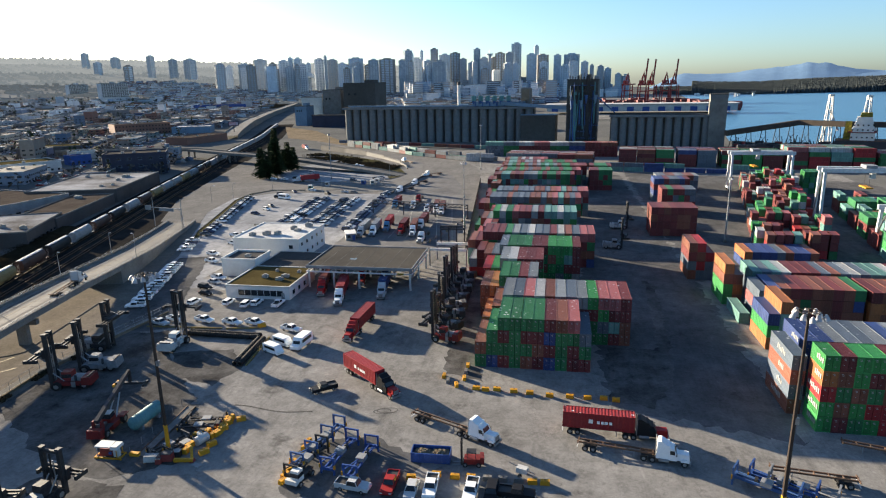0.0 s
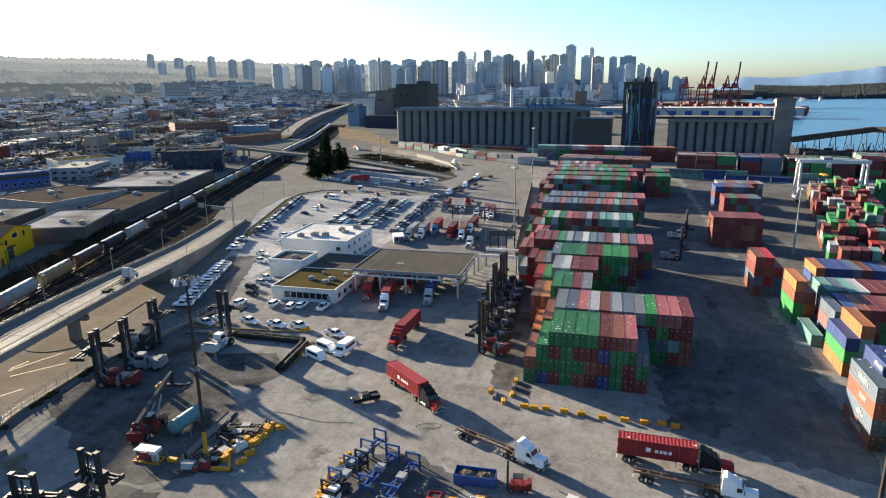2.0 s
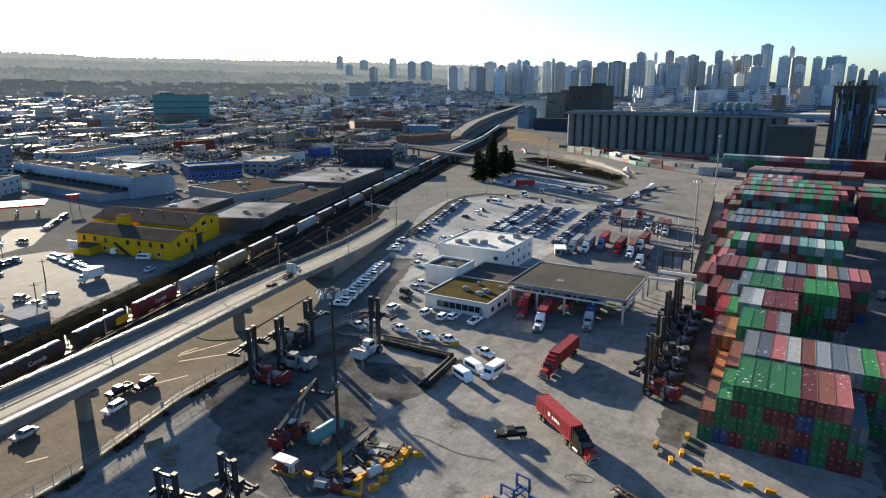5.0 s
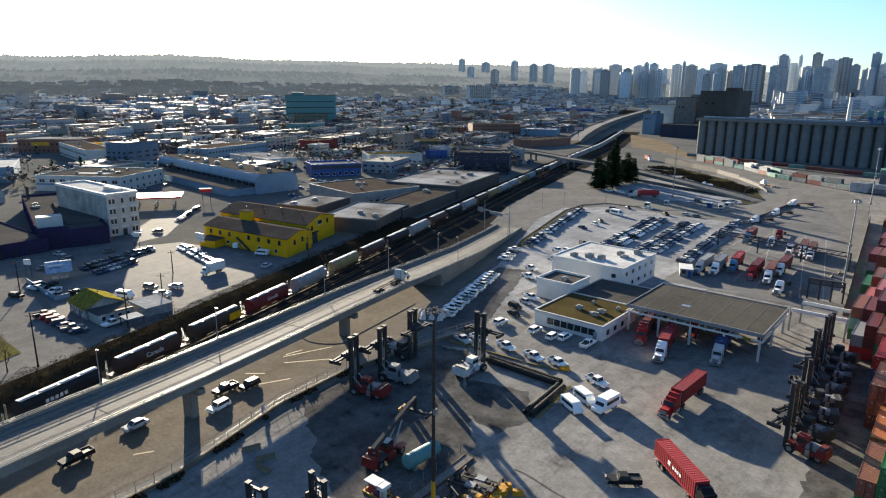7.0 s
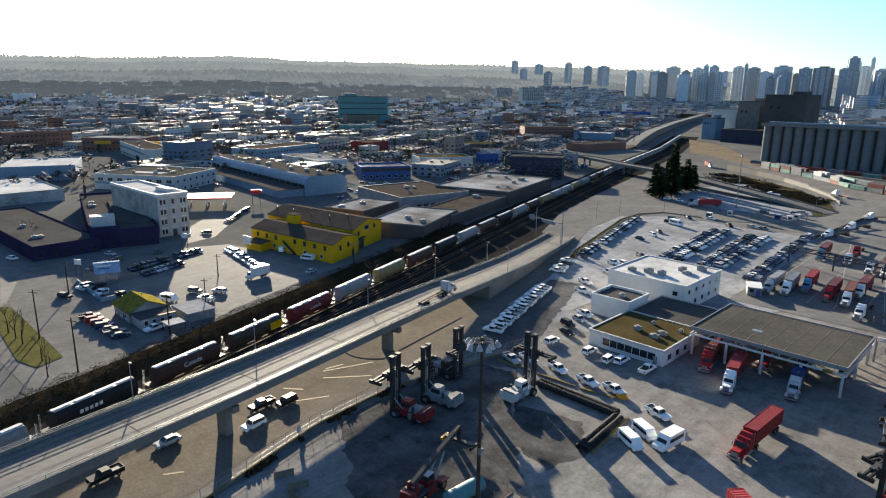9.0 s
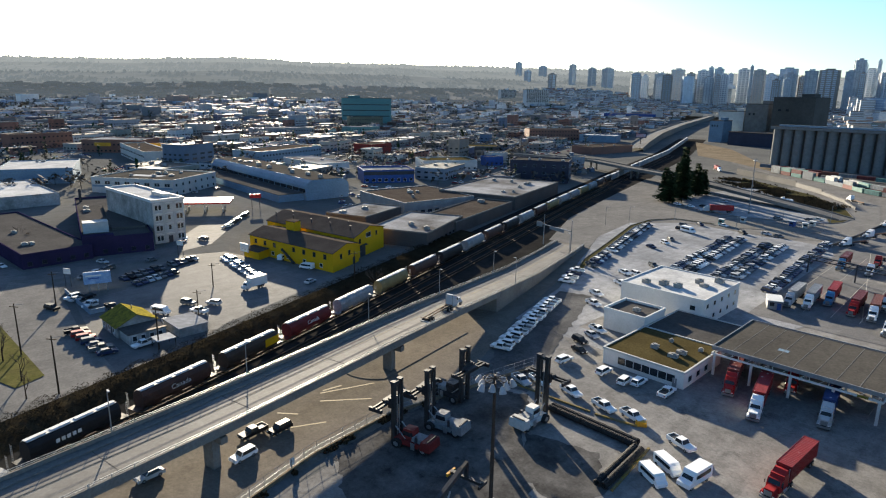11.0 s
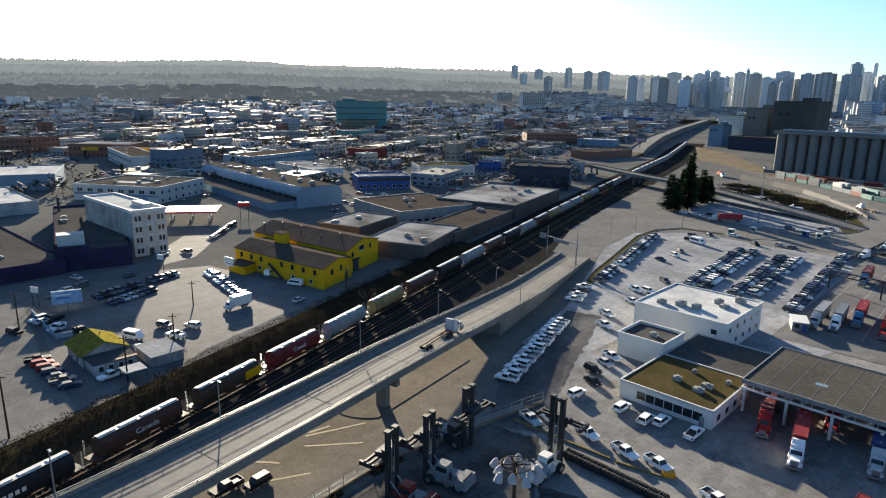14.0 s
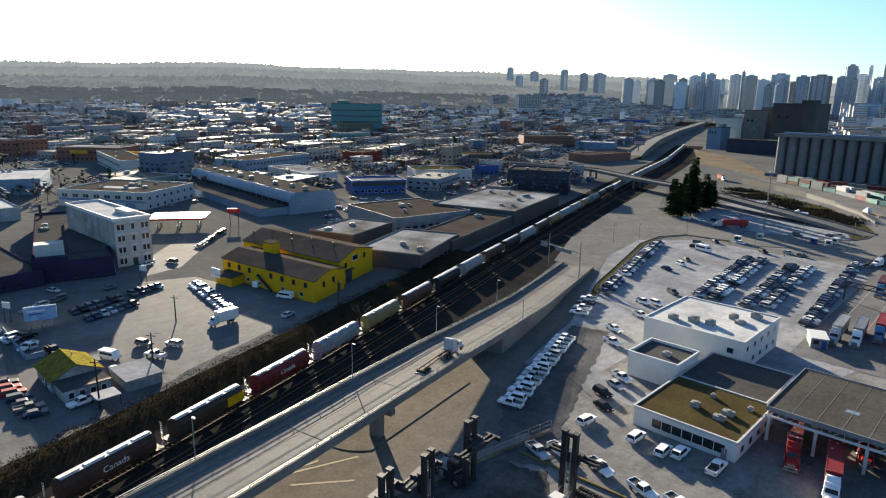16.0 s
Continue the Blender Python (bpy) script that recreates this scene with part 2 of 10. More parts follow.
M["roof_canopy"] = surf("worn_felt_roof", (0.0702, 0.0655, 0.0585), (0.0936, 0.0867, 0.0761), 0.1, 1.5, 0.9, speck=0.3, spec=0.0)
M["roof_brown"] = surf("brown_shingle_roof", (0.062, 0.052, 0.045), (0.085, 0.073, 0.063), 0.15, 3.0, 0.85, speck=0.35, spec=0.0)
M["roof_white"] = surf("white_membrane_roof", (0.55, 0.55, 0.54), (0.38, 0.38, 0.38), 0.1, 1.0, 0.8, spec=0.0)
M["roof_wet"] = surf("wet_flat_roof", (0.0875, 0.08, 0.0725), (0.325, 0.331, 0.344), 0.03, 1.0, 0.7, speck=0.25, spec=0.0)
M["moss"] = surf("moss", (0.26, 0.21, 0.035), (0.10, 0.09, 0.03), 0.9, 5.0, 0.95, speck=0.4, spec=0.0)
M["stain"] = surf("oil_stain", (0.0675, 0.0645, 0.06), (0.12, 0.115, 0.108), 0.4, 2.0, 0.9, speck=0.4, spec=0.0)
M["brass_lamp"] = surf("lamp_housing", (0.4, 0.4, 0.41), (0.3, 0.3, 0.31), 1.0, 4.0, 0.4)
M["pipe_blue"] = surf("blue_duct_paint", (0.05, 0.11, 0.26), None, 0.2, 2.0, 0.5)
M["crane_red"] = surf("crane_red", (0.235, 0.0448, 0.0392), None, 0.1, 1.0, 0.6)
M["crane_white"] = surf("crane_white", (0.527, 0.552, 0.578), (0.425, 0.451, 0.476), 0.1, 1.0, 0.5)
M["line"] = surf("road_marking", (0.34, 0.326, 0.286), (0.258, 0.245, 0.218), 1.0, 3.0, 0.8, speck=0.4)
M["line_y"] = surf("worn_yellow_marking", (0.238, 0.188, 0.102), (0.188, 0.153, 0.0964), 1.0, 3.0, 0.8, speck=0.4)
# towers are kept pale: distance haze is mixed into these colours
M["tower_glass"] = surf("tower_glazing", (0.36, 0.43, 0.49), (0.46, 0.53, 0.58), 0.01, 0.1, 0.3, bump=0.0, per_object=0.35)
M["tower_wall"] = surf("tower_concrete", (0.56, 0.57, 0.58), (0.48, 0.5, 0.51), 0.01, 0.2, 0.8, per_object=0.4)
M["tower_brown"] = surf("tower_brown_stone", (0.33, 0.31, 0.29), None, 0.01, 0.2, 0.8, per_object=0.3)
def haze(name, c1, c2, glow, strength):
    """Distant hillside or mountain whose haze is a pale glow put into the surface."""
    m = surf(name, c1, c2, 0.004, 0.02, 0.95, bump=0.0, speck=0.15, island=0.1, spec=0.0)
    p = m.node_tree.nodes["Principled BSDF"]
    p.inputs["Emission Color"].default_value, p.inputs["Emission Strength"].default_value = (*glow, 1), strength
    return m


M["mast_brown"] = surf("weathered_brown_steel", (0.055, 0.04, 0.032), (0.035, 0.028, 0.024), 0.6, 3.0, 0.7, spec=0.1)
M["unit_grey"] = surf("galvanised_casing", (0.3, 0.3, 0.29), (0.22, 0.215, 0.2), 0.5, 3.0, 0.7, spec=0.1)
M["worn_yellow"] = surf("worn_yellow_concrete", (0.26, 0.18, 0.05), (0.16, 0.14, 0.1), 0.8, 3.0, 0.85, spec=0.0)
M["blue_print"] = surf("printed_blue_vinyl", (0.09, 0.2, 0.42), (0.3, 0.42, 0.55), 0.25, 1.0, 0.4, bump=0.0)
M["drab"] = surf("olive_cladding", (0.15, 0.15, 0.11), (0.11, 0.115, 0.09), 0.1, 1.0, 0.8, spec=0.05)
M["orange_net"] = surf("orange_safety_net", (0.4, 0.13, 0.06), (0.3, 0.1, 0.06), 0.3, 2.0, 0.8)
M["pink_print"] = surf("printed_vinyl", (0.45, 0.16, 0.14), (0.3, 0.3, 0.36), 0.15, 1.0, 0.5, bump=0.0)
# bluish base colours and emission imitate haze; nothing here is a lamp
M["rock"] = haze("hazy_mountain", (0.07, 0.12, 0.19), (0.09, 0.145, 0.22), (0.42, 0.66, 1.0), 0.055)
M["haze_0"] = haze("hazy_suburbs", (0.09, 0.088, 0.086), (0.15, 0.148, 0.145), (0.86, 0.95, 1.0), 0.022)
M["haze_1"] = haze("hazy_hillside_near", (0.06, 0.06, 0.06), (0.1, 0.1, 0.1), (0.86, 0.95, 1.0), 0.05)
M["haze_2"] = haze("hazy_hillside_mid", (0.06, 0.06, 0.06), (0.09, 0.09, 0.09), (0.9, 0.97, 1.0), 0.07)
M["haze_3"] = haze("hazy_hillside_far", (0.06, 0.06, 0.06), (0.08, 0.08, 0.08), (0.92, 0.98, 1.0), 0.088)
WALLS = [(0.45, 0.45, 0.43), (0.3, 0.29, 0.27), (0.22, 0.2, 0.19), (0.16, 0.15, 0.15), (0.38, 0.35, 0.3), (0.09, 0.1, 0.15), (0.22, 0.25, 0.29), (0.17, 0.09, 0.07), (0.5, 0.51, 0.52), (0.1, 0.14, 0.2), (0.2, 0.18, 0.16), (0.3, 0.31, 0.33), (0.4, 0.28, 0.05), (0.14, 0.13, 0.125), (0.2, 0.11, 0.09), (0.16, 0.2, 0.19)]
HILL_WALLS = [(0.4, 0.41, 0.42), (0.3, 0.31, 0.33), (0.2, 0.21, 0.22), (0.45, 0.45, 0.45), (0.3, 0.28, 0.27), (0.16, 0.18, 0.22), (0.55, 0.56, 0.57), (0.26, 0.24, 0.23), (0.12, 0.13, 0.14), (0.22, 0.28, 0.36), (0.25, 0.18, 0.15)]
# distant walls lightened so that their colour stands in for haze
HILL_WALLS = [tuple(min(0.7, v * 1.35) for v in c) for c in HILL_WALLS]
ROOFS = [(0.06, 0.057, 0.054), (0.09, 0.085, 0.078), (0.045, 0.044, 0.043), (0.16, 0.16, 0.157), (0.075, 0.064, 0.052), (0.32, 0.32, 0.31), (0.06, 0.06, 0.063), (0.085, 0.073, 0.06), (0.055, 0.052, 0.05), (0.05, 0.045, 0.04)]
# roof colours raised too, putting some haze into the base colour
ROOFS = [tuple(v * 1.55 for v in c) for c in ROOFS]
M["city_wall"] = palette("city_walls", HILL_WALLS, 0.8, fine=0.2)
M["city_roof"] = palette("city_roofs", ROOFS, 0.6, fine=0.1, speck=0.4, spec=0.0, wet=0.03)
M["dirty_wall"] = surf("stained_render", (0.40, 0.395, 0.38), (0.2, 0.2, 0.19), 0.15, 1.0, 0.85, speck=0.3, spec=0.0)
M["mid_wall"] = palette("mid_town_walls", [w for w in WALLS if w[0] - w[2] < 0.2], 0.8, fine=0.2)
M["obj_wall"] = palette("town_walls", WALLS, 0.8, island=False, fine=0.3)
M["obj_roof"] = palette("town_roofs", ROOFS, 0.7, island=False, fine=0.15, speck=0.4, spec=0.0)


# ---- mesh building ----
class Mesh:
    """Collects boxes, tubes, prisms and sheets into one mesh."""

    def __init__(self):
        self.v, self.f = [], []

    def add(self, verts, faces, m=None):
        k = len(self.v)
        self.v += [tuple(m @ Vector(p)) for p in verts] if m is not None else [tuple(p) for p in verts]
        self.f += [tuple(i + k for i in f) for f in faces]
        return self

    def box(self, x, y, z, sx, sy, sz, rz=0.0, m=None, taper=(1.0, 1.0), shift=(0.0, 0.0)):
        """A box whose base centre is at x, y, z; the top may be narrower and shifted."""
        hx, hy = sx / 2, sy / 2
        tx, ty = hx * taper[0], hy * taper[1]
        vs = [(-hx, -hy, 0), (hx, -hy, 0), (hx, hy, 0), (-hx, hy, 0)]
        vs += [(-tx + shift[0], -ty + shift[1], sz), (tx + shift[0], -ty + shift[1], sz), (tx + shift[0], ty + shift[1], sz), (-tx + shift[0], ty + shift[1], sz)]
        b = pose(x, y, z, 0, 0, rz)
        return self.add(vs, [(3, 2, 1, 0), (4, 5, 6, 7), (0, 1, 5, 4), (1, 2, 6, 5), (2, 3, 7, 6), (3, 0, 4, 7)], (m @ b) if m is not None else b)

    def tube(self, p, q, r, r2=None, n=8, m=None):
        p, q = Vector(p), Vector(q)
        d = (q - p).normalized()
        s = d.orthogonal().normalized()
        u = d.cross(s)
        r2 = r if r2 is None else r2
        vs = [p + (s * math.cos(2 * math.pi * i / n) + u * math.sin(2 * math.pi * i / n)) * r for i in range(n)]
        vs += [q + (s * math.cos(2 * math.pi * i / n) + u * math.sin(2 * math.pi * i / n)) * r2 for i in range(n)]
        fs = [(i, (i + 1) % n, n + (i + 1) % n, n + i) for i in range(n)] + [tuple(range(n - 1, -1, -1)), tuple(range(n, 2 * n))]
        return self.add(vs, fs, m)

    def beam(self, p, q, w, h=None, m=None):
        """A square bar from p to q."""
        p, q = Vector(p), Vector(q)
        d = (q - p).normalized()
        up = Vector((0, 0, 1)) if abs(d.z) < 0.95 else Vector((0, 1, 0))
        s = d.cross(up).normalized() * w / 2
        u = s.cross(d).normalized() * (h or w) / 2
        vs = [p - s - u, p + s - u, p + s + u, p - s + u, q - s - u, q + s - u, q + s + u, q - s + u]
        return self.add(vs, [(3, 2, 1, 0), (4, 5, 6, 7), (0, 1, 5, 4), (1, 2, 6, 5), (2, 3, 7, 6), (3, 0, 4, 7)], m)

    def prism(self, outline, z0, z1, m=None):
        """A flat outline (counter-clockwise) pulled up from z0 to z1."""
        n = len(outline)
        vs = [(x, y, z0) for x, y in outline] + [(x, y, z1) for x, y in outline]
        fs = [tuple(range(n - 1, -1, -1)), tuple(range(n, 2 * n))] + [(i, (i + 1) % n, n + (i + 1) % n, n + i) for i in range(n)]
        return self.add(vs, fs, m)

    def side(self, profile, w, m=None):
        """A profile in y, z (counter-clockwise seen from +x) pulled from -w/2 to w/2 along x."""
        n = len(profile)
        vs = [(-w / 2, y, z) for y, z in profile] + [(w / 2, y, z) for y, z in profile]
        fs = [tuple(range(n - 1, -1, -1)), tuple(range(n, 2 * n))] + [(i, (i + 1) % n, n + (i + 1) % n, n + i) for i in range(n)]
        return self.add(vs, fs, m)

    def ribbon(self, pts, half_l, half_r, z0=None):
        """A strip along pts (x, y, z), widening half_l to the left and half_r to the right."""
        vs = []
        for i, p in enumerate(pts):
            a, b = Vector(pts[max(0, i - 1)]), Vector(pts[min(len(pts) - 1, i + 1)])
            d = (b - a).to_2d().normalized()
            nrm = Vector((-d.y, d.x))
            vs += [(p[0] + nrm.x * half_l, p[1] + nrm.y * half_l, p[2]), (p[0] - nrm.x * half_r, p[1] - nrm.y * half_r, p[2])]
        return self.add(vs, [(2 * i, 2 * i + 1, 2 * i + 3, 2 * i + 2) for i in range(len(pts) - 1)])

    def make(self, name):
        me = bpy.data.meshes.new(name)
        me.from_pydata(self.v, [], self.f)
        me.validate()
        return me


def part(name, mesh, material, parent=None, label="", at=None, bevel=0.0, smooth=False):
    """Links a Mesh (or mesh data) as one object, under a thing or part if one is given."""
    me = mesh.make(name) if isinstance(mesh, Mesh) else mesh
    if not me.materials:
        me.materials.append(M[material])
    if smooth:
        me.polygons.foreach_set("use_smooth", [True] * len(me.polygons))
        me.set_sharp_from_angle(angle=radians(40))
    ob = new(name, me)
    if at is not None:
        ob.matrix_basis = at
    if parent is not None:
        ob.parent = parent
    if label:
        ob["label"] = label
    return ob


def thing(name, label, category, m=None, group="", kind=""):
    ob = new(name)
    ob.empty_display_size = 0.2
    if m is not None:
        ob.matrix_basis = m
    return tagged(ob, label, category, group, kind)


def place(ob, m, label="", group=""):
    c = copy_thing(ob, m)
    if label:
        c["label"] = label
    if group:
        c["group"] = group
    return c


def remove(ob):
    """Takes a pattern thing away once its copies stand."""
    for o in (*ob.children_recursive, ob):
        bpy.data.objects.remove(o)


def along(pts, y):
    """The x and z at a given y on a line of (y, x, z) stations."""
    ys = [p[0] for p in pts]
    return float(np.interp(y, ys, [p[1] for p in pts])), float(np.interp(y, ys, [p[2] for p in pts]))


# ---- terrain ----
def smooth(a, b, v):
    t = min(1.0, max(0.0, (v - a) / (b - a)))
    return t * t * (3 - 2 * t)


HILL_AZ = [-8, 0, 6, 12, 19, 26, 36, 42, 49, 57, 62, 72, 80, 95, 125]
HILL_EL = [0, 0.3, 0.9, 1.45, 1.8, 1.9, 2.15, 2.25, 2.43, 2.5, 2.72, 2.25, 2.15, 1.6, 0]


def terrain(x, y):
    """Flat near the harbour, rising to a long ridge on the horizon."""
    r, az = math.hypot(x, y), math.degrees(math.atan2(-x, y))
    el = float(np.interp(az, HILL_AZ, HILL_EL))
    if el <= 0 or r < 1300:
        return 0.0
    crest = 60 * min(1.0, el / 0.6) + 4600 * math.tan(radians(el))
    steep = float(np.interp(az, (14, 32), (3.6, 1.45)))
    bump = 1 + 0.05 * noise.noise((x * 0.0012, y * 0.0012, 0)) + 0.02 * noise.noise((x * 0.006, y * 0.006, 2))
    return crest * bump * min(1.0, (r - 1300) / 3300) ** steep


gm = Mesh()
radii = [0.01, 40, 80, 130, 200, 300, 450, 650, 900, 1200, 1500, 1800, 2100, 2400, 2700, 3000, 3300, 3600, 3900, 4200, 4500, 4700, 4900]
SEG = 120
for r in radii:
    for k in range(SEG):
        a = 2 * math.pi * k / SEG
        x, y = r * math.sin(a), r * math.cos(a)
        gm.v.append((x, y, terrain(x, y) - (14 if r > 2000 and 3 < math.degrees(math.atan2(-x, y)) < 101 else 0)))
for i in range(len(radii) - 1):
    for k in range(SEG):
        gm.f.append((i * SEG + k, (i + 1) * SEG + k, (i + 1) * SEG + (k + 1) % SEG, i * SEG + (k + 1) % SEG))
for f in range(len(gm.f)):
    gm.f[f] = gm.f[f][::-1]
ground = tagged(part("ground", gm, "land"), "wide grey land rising to hills in the distance", "ground", kind="structure")


# far hillsides, nearer and farther slope, with haze as a pale glow
random.seed(61)
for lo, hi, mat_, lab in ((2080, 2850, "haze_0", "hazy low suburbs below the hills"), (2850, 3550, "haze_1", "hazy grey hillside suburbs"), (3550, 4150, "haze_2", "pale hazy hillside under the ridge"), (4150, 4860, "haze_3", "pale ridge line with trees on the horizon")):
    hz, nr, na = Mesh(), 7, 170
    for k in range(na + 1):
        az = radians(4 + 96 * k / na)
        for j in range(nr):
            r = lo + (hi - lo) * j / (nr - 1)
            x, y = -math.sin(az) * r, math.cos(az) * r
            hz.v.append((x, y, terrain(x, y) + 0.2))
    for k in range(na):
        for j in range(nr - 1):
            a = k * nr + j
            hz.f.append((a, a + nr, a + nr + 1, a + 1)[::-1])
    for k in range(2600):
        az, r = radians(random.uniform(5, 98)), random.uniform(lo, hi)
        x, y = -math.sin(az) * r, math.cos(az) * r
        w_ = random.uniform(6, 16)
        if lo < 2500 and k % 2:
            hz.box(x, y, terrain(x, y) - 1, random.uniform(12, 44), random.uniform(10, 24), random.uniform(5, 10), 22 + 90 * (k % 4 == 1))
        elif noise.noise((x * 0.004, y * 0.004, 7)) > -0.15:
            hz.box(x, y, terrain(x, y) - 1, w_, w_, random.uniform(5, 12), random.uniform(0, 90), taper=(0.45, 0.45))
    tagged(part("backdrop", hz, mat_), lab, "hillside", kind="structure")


def sheet(name, outline, z, material, label, category="ground"):
    m = Mesh()
    pts = [Vector((x, y, z)) for x, y in outline]
    tris = [t if (pts[t[1]] - pts[t[0]]).cross(pts[t[2]] - pts[t[0]]).z > 0 else t[::-1] for t in tessellate_polygon([pts])]
    m.add(pts, tris)
    return tagged(part(name, m, material), label, category, kind="structure")

# ---- paving and ground zones ----
sheet("yard", [(-99, 20), (-92, -120), (120, -120), (190, 560), (60, 620), (-150, 560), (-190, 470), (-118, 200), (-103, 140), (-106, 110), (-101, 66)], 0.02, "yard", "worn grey asphalt container yard with oil stains and tyre marks", "yard")
sheet("parking_lot", [(-76, 200), (-62, 250), (-91.0, 341.5), (-136.3, 346.1), (-182.3, 339.1), (-169.5, 283.4), (-136.3, 205.2), (-128, 172), (-96, 170), (-96, 178), (-112, 180), (-112, 200)], 0.05, "lot", "pale frosty asphalt car park full of parked cars", "car park")
sheet("road_1", [(-101, 10), (-103.5, 66), (-106.5, 92), (-108.5, 112), (-112, 135), (-128, 172), (-148, 232), (-160, 262), (-175, 262), (-150, 172), (-137, 120), (-128, 60), (-124, 10)], 0.065, "beige", "sunlit beige concrete service road below the overpass", "road")
sheet("road_2", [(-169.5, 283.4), (-176.4, 323.5), (-156.5, 345.7), (-116.5, 341.5), (-85.3, 355.0), (-96.9, 421.5), (-131.2, 392.9), (-174.1, 388.0), (-208.5, 409.7), (-246.7, 502.1), (-255.0, 492.1), (-222.8, 375.9), (-203.9, 311.5), (-181, 262), (-161, 262)], 0.06, "road", "pale grey asphalt road with a junction", "road")
sheet("road_3", [(-52.5, 450.7), (-28.3, 228.2), (-34.8, 225.8), (-62.9, 233.4), (-87.8, 341.8), (-96.6, 434.1), (-178.4, 573.2), (-258.7, 666.9), (-271.1, 717.9), (-145.7, 573.2), (-65.0, 482.9)], 0.07, "road", "sunlit truck lanes at the terminal entrance", "road")

# rail corridor
TRACK = [(-110.0, -45.0), (-128.0, 22.0), (-138.9, 55.1), (-142.1, 71.2), (-149.7, 92.2), (-155.6, 112.5), (-170.1, 156.0), (-191.6, 221.9), (-232.0, 346.0), (-250.1, 405.0), (-291.3, 534.3), (-340.8, 701.4), (-471.1, 1062.9)]
TRACK.sort(key=lambda p: p[1])
TY = [p[1] for p in TRACK]
TX = [p[0] for p in TRACK]


def track_x(y):
    """The middle of the train's track, smoothed."""
    return float(np.mean([np.interp(y + d, TY, TX) for d in (-24, -16, -8, 0, 8, 16, 24)]))


def track_point(y, off=0.0, z=0.0):
    d = Vector((track_x(y + 2) - track_x(y - 2), 4)).normalized()
    return (track_x(y) + d.y * off, y - d.x * off, z)


stations = [y for y in range(-40, 1000, 20)]
bm_ = Mesh().ribbon([track_point(y, 0, 0.04) for y in stations], 14, 24)
tagged(part("rail_bed", bm_, "ballast"), "dark oily ballast of a rail corridor", "rail bed", kind="structure")
TRACK_OFFS = (0.0, 5.0, 9.6)
for off in TRACK_OFFS:
    tr = thing("railway_track", "rusty steel rails on dark wooden sleepers", "railway track", group="rail tracks", kind="structure")
    for side in (-0.72, 0.72):
        rm = Mesh()
        pts = [track_point(y, off + side, 0.3) for y in range(-40, 700, 10)]
        for a, b in zip(pts, pts[1:]):
            rm.beam(a, b, 0.12, 0.16)
        part("rail", rm, "rust", tr)
    sm = Mesh()
    for i in range(-40, 420, 1):
        x, y, _ = track_point(i, off)
        sm.box(x, y, 0.05, 2.6, 0.25, 0.16, math.degrees(math.atan2(4, track_x(i + 2) - track_x(i - 2))) - 90)
    tagged(part("sleeper", sm, "bark", tr), kind="stuff")

# embankment of brambles beside the rails
random.seed(4)
em = Mesh()
for i in range(70000):
    y = random.uniform(-30, 235)
    o = -random.uniform(7.0, 19.0)
    x, yy, _ = track_point(y, o)
    top = 2.6 * smooth(6.5, 15.5, -o) * (0.75 + 0.5 * noise.noise((x * 0.25, yy * 0.25, 0))) + 0.1
    z = top * random.uniform(0.55, 1.05)
    s = random.uniform(0.08, 0.26)
    a, b = random.uniform(0, 6.28), random.uniform(-0.5, 0.9)
    d = Vector((math.cos(a) * math.cos(b), math.sin(a) * math.cos(b), math.sin(b))) * s
    w = Vector((-math.sin(a), math.cos(a), 0.3)) * s * 0.45
    p = Vector((x, yy, z))
    em.add([p - d, p + w, p + d, p - w], [(0, 1, 2, 3)])
bank_ys = list(range(-40, 250, 6))
bk = Mesh()
for y in bank_ys:
    bk.v += [track_point(y, -6.5, 0.0), track_point(y, -13.5, 1.3), track_point(y, -17.0, 1.5), track_point(y, -19.6, 0.0)]
for i in range(len(bank_ys) - 1):
    for k in range(3):
        bk.f.append((i * 4 + k, i * 4 + 4 + k, i * 4 + 5 + k, i * 4 + 1 + k))
tagged(part("bank", bk, "shrub"), "earth bank under dark brambles", "bank", kind="structure")
tagged(part("bramble_hedge", em, "shrub"), "dark tangle of leafless brambles on a bank", "bramble hedge", kind="stuff")

# ---- overpass ----
NEAR = [(-40, -99.0, 8.2), (20, -104.5, 8.2), (51.6, -109.3, 8.2), (79.5, -113.4, 8.2), (108, -118.6, 8.2), (125, -122.3, 8.0), (150, -128.6, 6.9), (173, -134.9, 5.2), (205, -144.0, 2.9), (238, -155.0, 1.1), (262, -163.0, 0.12)]
DECK_W = 12.6


def deck_point(y, off, dz=0.0):
    """off: metres from the camera-side edge towards the rails."""
    x, z = along(NEAR, y)
    x2, _ = along(NEAR, y + 3)
    x1, _ = along(NEAR, y - 3)
    d = Vector((x2 - x1, 6)).normalized()
    return (x - d.y * off, y + d.x * off, z + dz)


deck_ys = list(range(-40, 262, 6)) + [262]
overpass = thing("overpass", "pale concrete road overpass on columns with steel railings", "overpass", kind="structure")
dm = Mesh()
n = len(deck_ys)
for y in deck_ys:
    for off, dz in ((0, 0), (DECK_W, 0), (DECK_W, -0.7), (DECK_W - 2.5, -1.5), (2.5, -1.5), (0, -0.7)):
        p = deck_point(y, off, dz)
        dm.v.append((p[0], p[1], max(p[2], -0.2)))
for i in range(n - 1):
    for k in range(6):
        a, b = i * 6 + k, i * 6 + (k + 1) % 6
        dm.f.append((a, b, b + 6, a + 6))
part("deck", dm, "concrete", overpass)
part("roadway", Mesh().ribbon([deck_point(y, DECK_W / 2, 0.03) for y in deck_ys], 5.85, 5.85), "deck", overpass, "pale worn concrete roadway with tyre tracks")
part("sidewalk", Mesh().ribbon([deck_point(y, DECK_W - 1.15, 0.2) for y in deck_ys], 0.8, 0.8), "concrete", overpass, "raised concrete sidewalk")
kb_ = Mesh()
